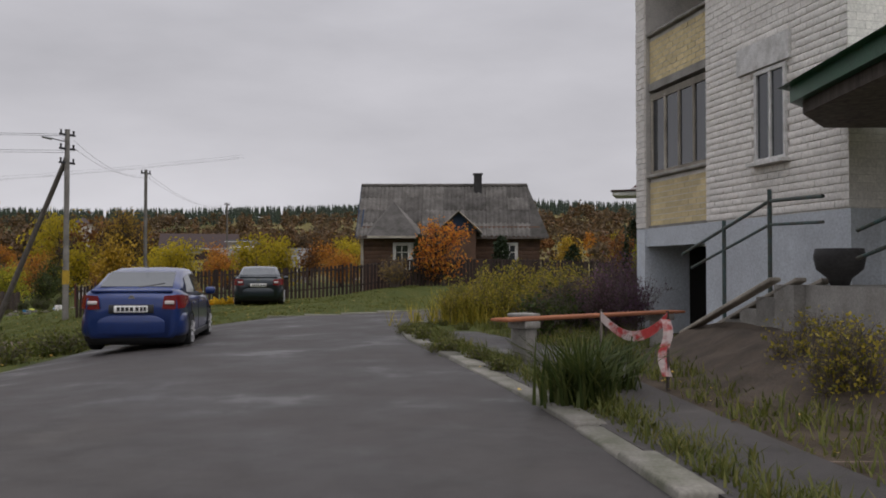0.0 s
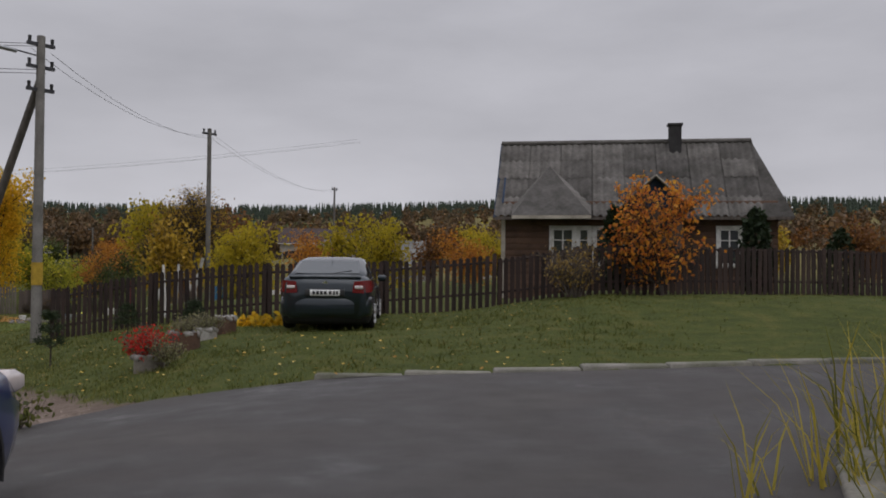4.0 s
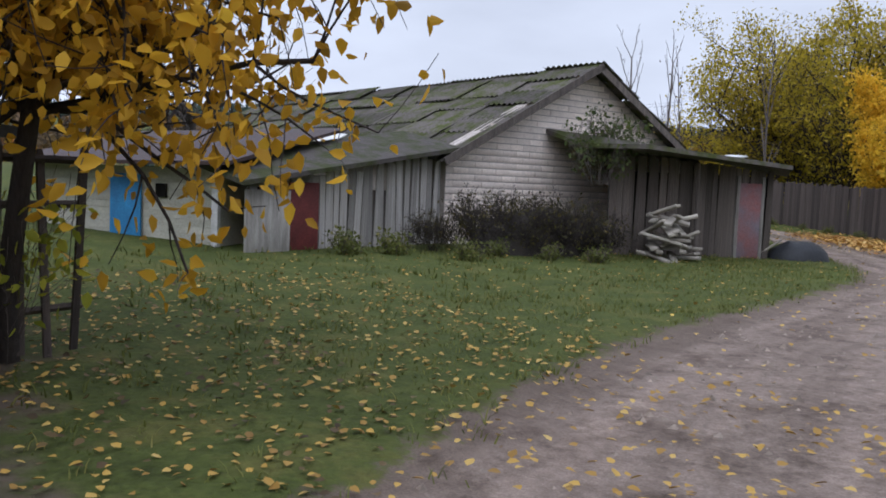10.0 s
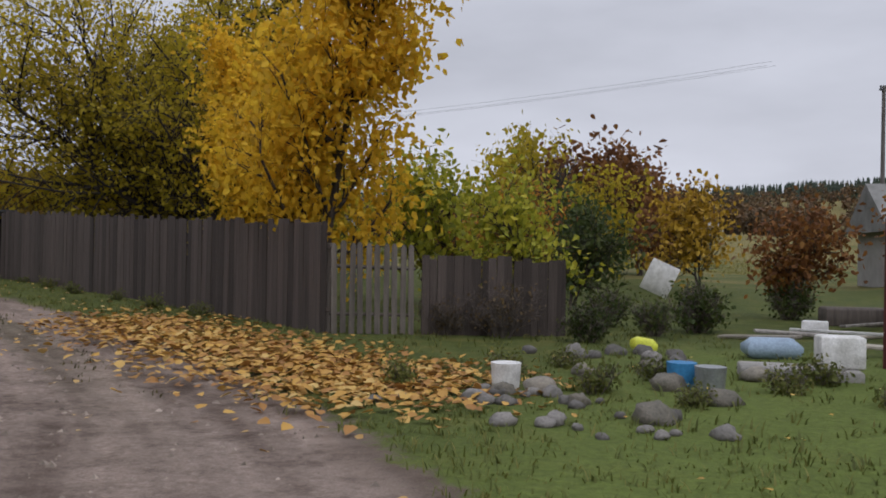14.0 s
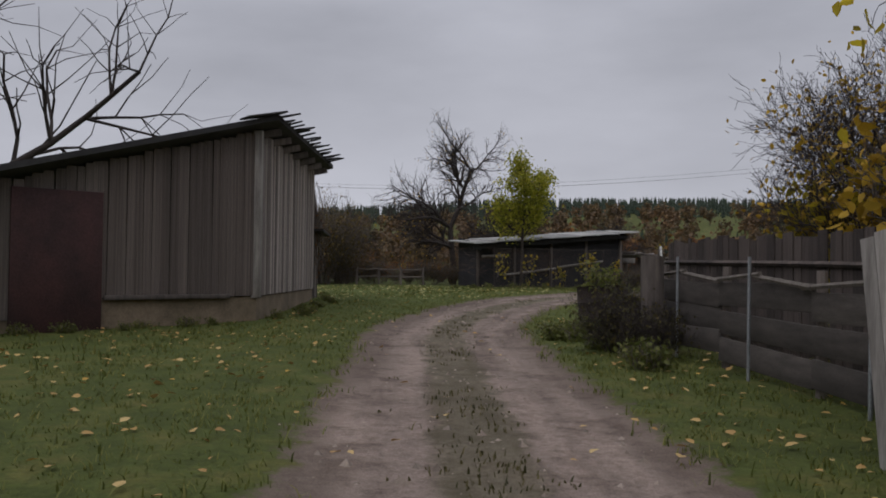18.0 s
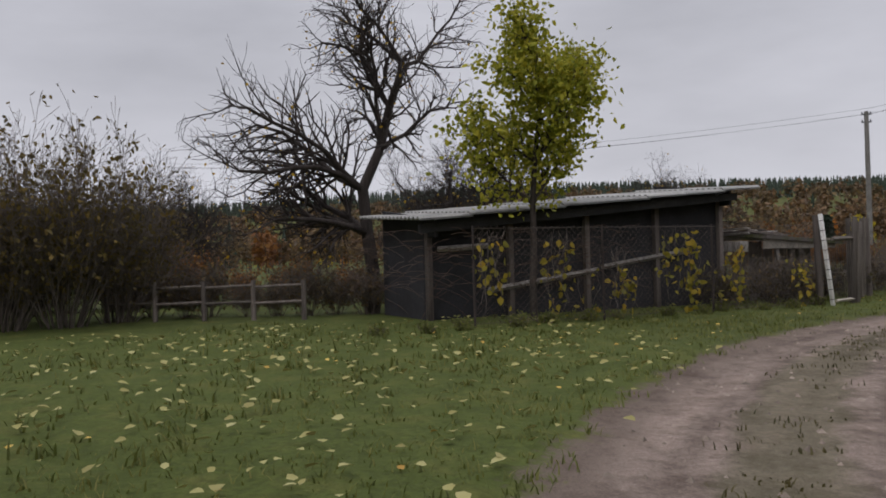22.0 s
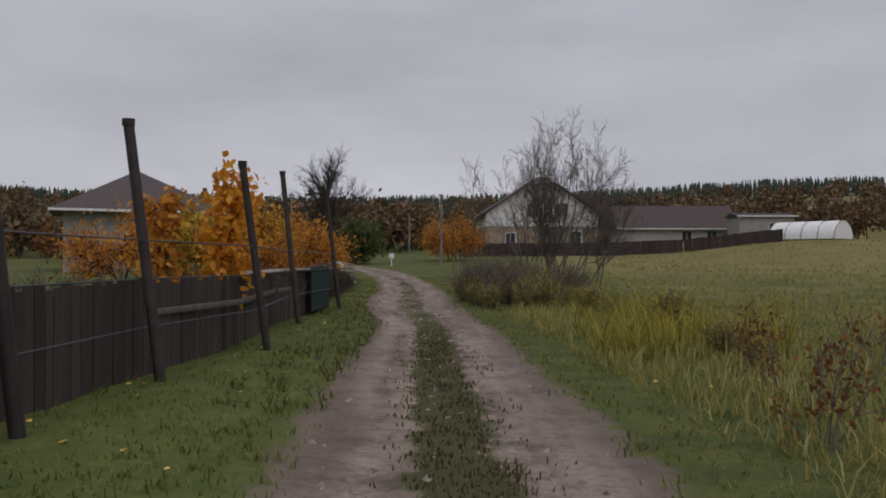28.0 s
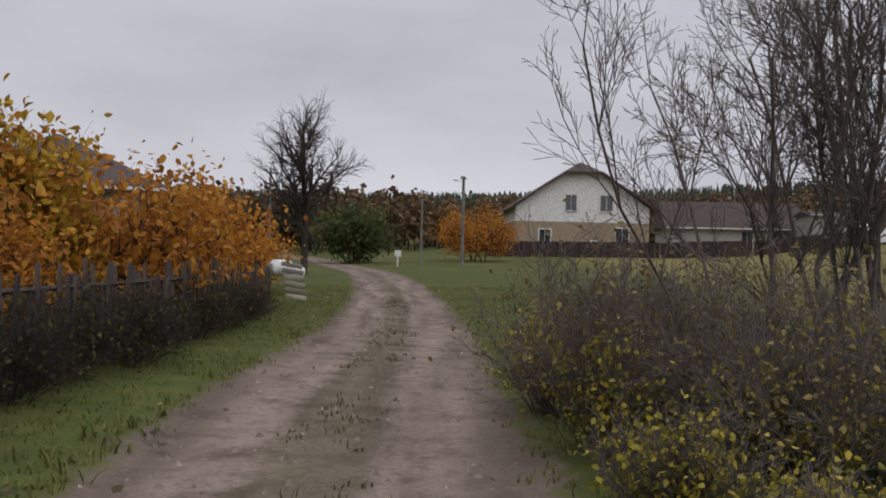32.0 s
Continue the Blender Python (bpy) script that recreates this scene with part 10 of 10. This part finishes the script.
YARDS = [PATCH, [(-31.0, 37.2), (-29.4, 32.6), (-30, 32.3), (-33, 30), (-48, 38), (-48, 46), (-32, 45.4)], [(-55.9, 52.9), (-61.8, 54.4), (-58, 42), (-52.6, 47.4)], [(-29.7, 40.4), (-28.8, 44.2), (-30.9, 46.9), (-33, 44)],
         [(-18.3, 21.9), (-21.4, 26.6), (-27, 23), (-23, 18)], [(-72.9, 60.7), (-73.9, 69.1), (-77, 69), (-76, 60)], [(3.6, 16.4), (4.9, 10.5), (14, 12), (12, 20)]]
end = int(len(TRACK) * 0.62)
thin = lambda q: q[(rng.uniform(0, 1, len(q)) < 0.45) | (q[:, 0] < -27) | (q[:, 0] > -16) | (q[:, 1] < 20) | (q[:, 1] > 30.5)]
p = thin(free(along(40000, 1.05, 4.2, 0, end)))
tuft_field("verge_grass", "short damp green grass along the track", "grass", p, np.full(len(p), 0.062) * rng.uniform(0.7, 1.5, len(p)), L_GRASS, rng, 5, 0.006, 1.15)
p = thin(free(along(22000, 3.5, 9.5, 0, end), 2.0))
tuft_field("meadow_grass", "uneven green and yellowing grass", "grass", p, np.full(len(p), 0.09) * rng.uniform(0.7, 1.5, len(p)), L_GRASS, rng, 5, 0.009, 1.1)
p = free(np.r_[strew(9000, -16.5, -1, 24.4, 34), strew(2600, -1, 8, 25.5, 38), strew(2200, -10, -7.4, 8, 23)])
tuft_field("lawn_grass", "short lawn grass before the picket fence", "grass", p, np.full(len(p), 0.045) * rng.uniform(0.6, 1.6, len(p)), L_GRASS, rng, 6, 0.006, 1.15)
p = free(strew(2600, 0.6, 4.5, 4, 19.5))
p = p[(p[:, 0] > 2.2) | (p[:, 1] > 12.5)]
tuft_field("bed_grass", "weedy grass in the flower bed", "grass", p, np.full(len(p), 0.13) * rng.uniform(0.5, 1.6, len(p)), L_GRASS, rng, 5, 0.009, 0.9)
k = rng.integers(0, 6, 1500)
f = rng.uniform(0, 1, 1500)[:, None]
e = np.array(PATCH[:7])
p = e[k] * (1 - f) + e[k + 1] * f + np.c_[0.12 + np.abs(rng.normal(0, 0.2, 1500)), np.zeros(1500)]
tuft_field("kerb_grass", "ragged grass and weeds behind the kerb", "grass", p, np.full(len(p), 0.11) * rng.uniform(0.4, 1.7, len(p)), L_GRASS, rng, 5, 0.008, 1.0)
p = strew(2600, -82, -75, 92, 114)
lane, _ = lane_of(p[:, 0], p[:, 1])
p = p[(lane < -1.45) & (lane > -2.9)]
tuft_field("verge_weeds", "yellowing weeds along the low dark fence", "weeds", p, np.full(len(p), 0.09) * rng.uniform(0.4, 1.6, len(p)), L_GRASS, rng, 5, 0.012, 1.2)
p = strew(420, -82, -76, 93, 112)
lane, _ = lane_of(p[:, 0], p[:, 1])
p = p[(lane < -0.95) & (lane > -2.6)]
leaf_litter("fence_leaves", "brown leaves fallen along the track edge", p, 0.09, rng, 0.02, L_BROWN)
p = np.c_[rng.uniform(-78, -28, 17000), 112 + 110 * rng.uniform(0, 1, 17000) ** 1.5]
lane, _ = lane_of(p[:, 0], p[:, 1])
p = p[lane > 3.0]
clump = np.array([noise.noise((x * 0.16, y * 0.16, 7)) + 0.5 * noise.noise((x * 0.6, y * 0.6, 1)) for x, y in p])
p = p[clump > rng.uniform(-0.5, 0.6, len(p))]
tuft_field("far_field_grass", "rough pale grass further out in the field", "grass", p, np.full(len(p), 0.2) * rng.uniform(0.4, 1.9, len(p)), L_DRY, rng, 6, 0.014, 1.1)
# rank pale grass in the field beside the track
p = free(strew(15000, -76.5, -60, 76, 114), 2.6)
lane, _ = lane_of(p[:, 0], p[:, 1])
p, lane = p[lane > 2.4], lane[lane > 2.4]
tall = 0.13 + 0.17 * np.exp(-((lane - 4.2) / 1.6) ** 2)
tuft_field("field_grass", "long yellowed grass in the field", "grass", p, tall * rng.uniform(0.6, 1.4, len(p)), L_DRY, rng, 5, 0.009, 0.9)
c = np.array([(-73.1, 98.6), (-72.4, 99.8), (-73.6, 101.4), (-72.6, 102.4), (-73.4, 103.4), (-71.6, 98.2), (-71.0, 100.8), (-72.9, 97.3), (-74.4, 107.8), (-73.0, 106.0)])
p = np.repeat(c, 34, 0) + rng.normal(0, 0.28, (340, 2))
tuft_field("grass_tussocks", "tall arching green-yellow grass tussocks", "grass", p, np.full(len(p), 0.62) * rng.uniform(0.6, 1.3, len(p)), L_GOLDROD, rng, 8, 0.008, 0.9)
p = np.repeat(np.array(GOLD_AT), 55, 0) + rng.normal(0, 0.4, (55 * len(GOLD_AT), 2))
tuft_field("goldenrod_grass", "long yellow-green grass mound in the flower bed", "grass", p, np.full(len(p), 0.62) * rng.uniform(0.5, 1.3, len(p)), L_GOLDROD, rng, 7, 0.007, 1.1)
# the strip between the wheels
i = rng.integers(70, end, 6500)
p = TRACK[i] + rng.normal(0, 0.17, (6500, 2)) + rng.uniform(-0.25, 0.25, (6500, 2))
strip = ease((i - 62) / 30.0) * (0.2 + 0.75 * ease((i - 165) / 30.0)) * (1 - 0.85 * ease((p[:, 1] - 97) / 8))
clump = np.array([noise.noise((x * 0.55, y * 0.55, 3)) for x, y in p])
p = p[rng.uniform(-0.35, 0.75, len(p)) < strip - 0.35 + 0.6 * clump]
tuft_field("middle_grass", "trodden grass strip between the wheel tracks", "grass", p, np.full(len(p), 0.04) * rng.uniform(0.6, 1.5, len(p)), L_TRODDEN, rng, 5, 0.007, 0.9)

p = np.r_[strew(5200, -27, -17.2, 21.5, 33.5), strew(750, -30, -20, 32, 44)]
leaf_litter("fallen_gold_leaves", "yellow leaves fallen under the golden tree", p[~inside(np.array(YARDS[3]), p[:, 0], p[:, 1])], 0.055, rng, mat=leafy("trodden_gold_leaf", [(0.16, 0.09, 0.03), (0.32, 0.19, 0.04), (0.48, 0.31, 0.07), (0.52, 0.42, 0.18)], trans=0.1))
q = np.c_[rng.normal(0, 1, 5200), rng.normal(0, 1, 5200)]
f = rng.uniform(0, 1, 5200) ** 1.3
p = np.c_[-27.0 - 6.5 * f + q[:, 0] * 0.6, 50.0 + 2.6 * f + q[:, 1] * 0.75]
leaf_litter("maple_leaf_drift", "thick drift of golden maple leaves by the fence", p, 0.105, rng, 0.025, leafy("drifted_leaf", [(0.15, 0.075, 0.03), (0.34, 0.17, 0.05), (0.52, 0.31, 0.07), (0.56, 0.44, 0.2)], trans=0.15))
p = np.r_[along(1100, 1.6, 5.5, 78, 125), along(150, 0.2, 1.8, 60, 125)]
leaf_litter("scattered_maple_leaves", "scattered dry maple leaves on the verge", p, 0.075, rng, 0.02, leafy("pale_dry_leaf", [(0.30, 0.16, 0.05), (0.48, 0.30, 0.10), (0.60, 0.45, 0.2)], trans=0.1))
p = free(along(1800, 1.6, 7.0, 0, end))
leaf_litter("scattered_leaves", "small yellow leaves scattered in the grass", p, 0.055, rng, 0.03)
p = free(np.r_[strew(380, -14, -2, 24.2, 33), strew(160, 0.4, 4.2, 5, 19), strew(120, -9, -6.6, 9, 22)])
leaf_litter("lawn_leaves", "pale leaves scattered on the lawn", p, 0.05, rng, 0.035)
p = free(strew(900, -73, -62, 54.5, 64))
leaf_litter("narrow_leaves", "pale narrow leaves lying in the grass", p, 0.085, rng, 0.05, leafy("pale_narrow_leaf", [(0.22, 0.19, 0.06), (0.36, 0.33, 0.12), (0.48, 0.45, 0.22)], trans=0.1))
p = free(strew(2600, -27, -16, 20, 31))
leaf_litter("brown_leaves", "brown rotting leaves on the bare earth under the tree", p, 0.055, rng, 0.03, L_BROWN)
# clods and pebbles on the track
i = rng.integers(0, end, 6000)
p = np.r_[TRACK[i] + rng.normal(0, 0.95, (6000, 2)), along(4500, 0.9, 1.5, 0, end)]
p = p[~inside(ROAD_POLY, p[:, 0], p[:, 1])]
z = land(p[:, 0], p[:, 1]) - 0.055
s = np.minimum(np.exp(rng.normal(-3.8, 0.55, len(p))), 0.05)
a = rng.uniform(0, 6.28, len(p))
corner = np.array([(1, 0, 0), (0, 1, 0), (-1, 0, 0), (0, -1, 0), (0, 0, 0.8)])
v = corner[None] * s[:, None, None] * rng.uniform(0.6, 1.3, (len(p), 5, 1))
v = np.stack([v[..., 0] * np.cos(a)[:, None] - v[..., 1] * np.sin(a)[:, None], v[..., 0] * np.sin(a)[:, None] + v[..., 1] * np.cos(a)[:, None], v[..., 2]], -1)
v += np.c_[p, z][:, None]
k = (np.arange(len(p)) * 5)[:, None, None] + np.array([(0, 1, 4), (1, 2, 4), (2, 3, 4), (3, 0, 4)])[None]
solo("track_clods", Geo().add(v.reshape(-1, 3), k.reshape(-1, 3)), worn("sandy_clod", (0.30, 0.245, 0.20), (0.14, 0.11, 0.085), 0.95, 2, 40, vary=0.4), "small clods and pebbles on the sandy track", "clods", kind="stuff")


# ---- far woods ----
def far_crowns(name, label, spots, heights, mat, leaves, size, seed):
    """A wood of many crowns, each a loose uneven heap of leaf clumps on a trunk."""
    r = np.random.default_rng(seed)
    z = land(spots[:, 0], spots[:, 1])
    at, trunks = [], []
    for (x, y), zz, h in zip(spots, z, heights):
        u = r.normal(0, 1, (leaves, 3))
        u /= np.linalg.norm(u, axis=1)[:, None]
        rad = h * 0.27 * r.uniform(0.55, 1.05, (leaves, 1)) * (1 + 0.3 * np.sin(u[:, :1] * 4 + x))
        c = u * rad * np.array([1, 1, 1.35]) + np.array([x, y, zz + h * 0.58])
        at.append(c)
        trunks.append(((x, y, zz - 0.3), (x + r.normal(0, 0.2), y, zz + h * 0.8), h * 0.018, h * 0.006))
    ob = thing(name, label, "woods", kind="stuff")
    part("crowns", blades(Geo(), np.concatenate(at), size, r, 0.2, 0.8, coarse=True), mat, ob)
    part("trunks", tubes(Geo(), trunks, 3), M_BARK, ob)


def ring(n, r0, r1, test=None):
    a = rng.uniform(0, 2 * np.pi, n)
    d = np.sqrt(rng.uniform(r0**2, r1**2, n))
    q = np.c_[-40 + d * np.cos(a), 60 + d * np.sin(a)]
    deg = np.degrees(np.arctan2(q[:, 1] - 60, q[:, 0] + 40)) % 360
    gap = (deg > 68) & (deg < 128) & (d < 222)
    gap |= (deg > 128) & (deg < 152) & (d < 150)
    gap |= (np.abs(q[:, 0] - 5) < 45) & (q[:, 1] < 25)
    return q[~gap]


for mat, seed, n, hh, label in ((L_WOODS, 1, 420, 8.5, "autumn wood in brown and orange"), (L_RUSSET, 2, 330, 8.0, "russet autumn wood"), (L_ORANGE, 3, 60, 7.5, "orange trees in the far wood"), (L_BROWN, 4, 300, 9.0, "half-bare brown wood"), (L_OLIVE, 5, 110, 8.0, "olive trees in the far wood")):
    q = ring(n, 96, 245)
    far_crowns("far_wood", label, q, rng.uniform(0.55, 0.95, len(q)) * hh, mat, 150, 0.75, seed)
q = ring(1500, 240, 480)
far_crowns("far_wood", "brown autumn wood on the slope", q, rng.uniform(0.7, 1.1, len(q)) * 11, L_WOODS, 80, 1.7, 8)
q = ring(1400, 250, 530)
far_crowns("far_wood", "dark half-bare wood on the slope", q, rng.uniform(0.7, 1.1, len(q)) * 11, L_BROWN, 80, 1.7, 9)


q = np.r_[strew(300, -200, -30, 268, 345), strew(150, -215, -118, 195, 268)]
far_crowns("far_wood", "mixed autumn wood beyond the houses", q, rng.uniform(0.6, 1.0, len(q)) * 11, L_WOODS, 150, 0.95, 10)
q = np.r_[strew(220, -200, -30, 275, 350), strew(110, -215, -118, 195, 268)]
far_crowns("far_wood", "half-bare brown wood beyond the houses", q, rng.uniform(0.6, 1.0, len(q)) * 11, L_BROWN, 150, 0.95, 11)


def far_spruces(spots, heights, label):
    g = Geo()
    z = land(spots[:, 0], spots[:, 1])
    ang = np.arange(7) * 2 * np.pi / 7
    for (x, y), zz, h in zip(spots, z, heights):
        for k in range(4):
            lo, hi, w = zz + h * (0.08 + 0.22 * k), zz + h * (0.45 + 0.185 * k), h * 0.17 * (1 - 0.21 * k)
            wob = rng.uniform(0.65, 1.25, 7)
            v = np.c_[x + np.cos(ang) * w * wob, y + np.sin(ang) * w * wob, lo + rng.normal(0, h * 0.02, 7)]
            g.add(np.r_[v, [[x, y, hi]]], [(i, (i + 1) % 7, 7) for i in range(7)])
    solo("spruce_forest", g, L_SPRUCE, label, "woods", kind="stuff")


q = ring(12000, 520, 770)
far_spruces(q, rng.uniform(0.85, 1.03, len(q)) * 9.5, "dark spruce forest along the hill line")
q = ring(45, 150, 330)
far_spruces(q, rng.uniform(0.7, 1.25, len(q)) * 11, "single dark spruces among the autumn wood")
S1 = make_spruce(5, 7.0, 1.7, 900)
for x, y, s in ((-123, 118, 0.7),):
    plant("spruce", "dark spruce among the garden plots", "conifer", S1, x, y, s, group="spruces among the plots")
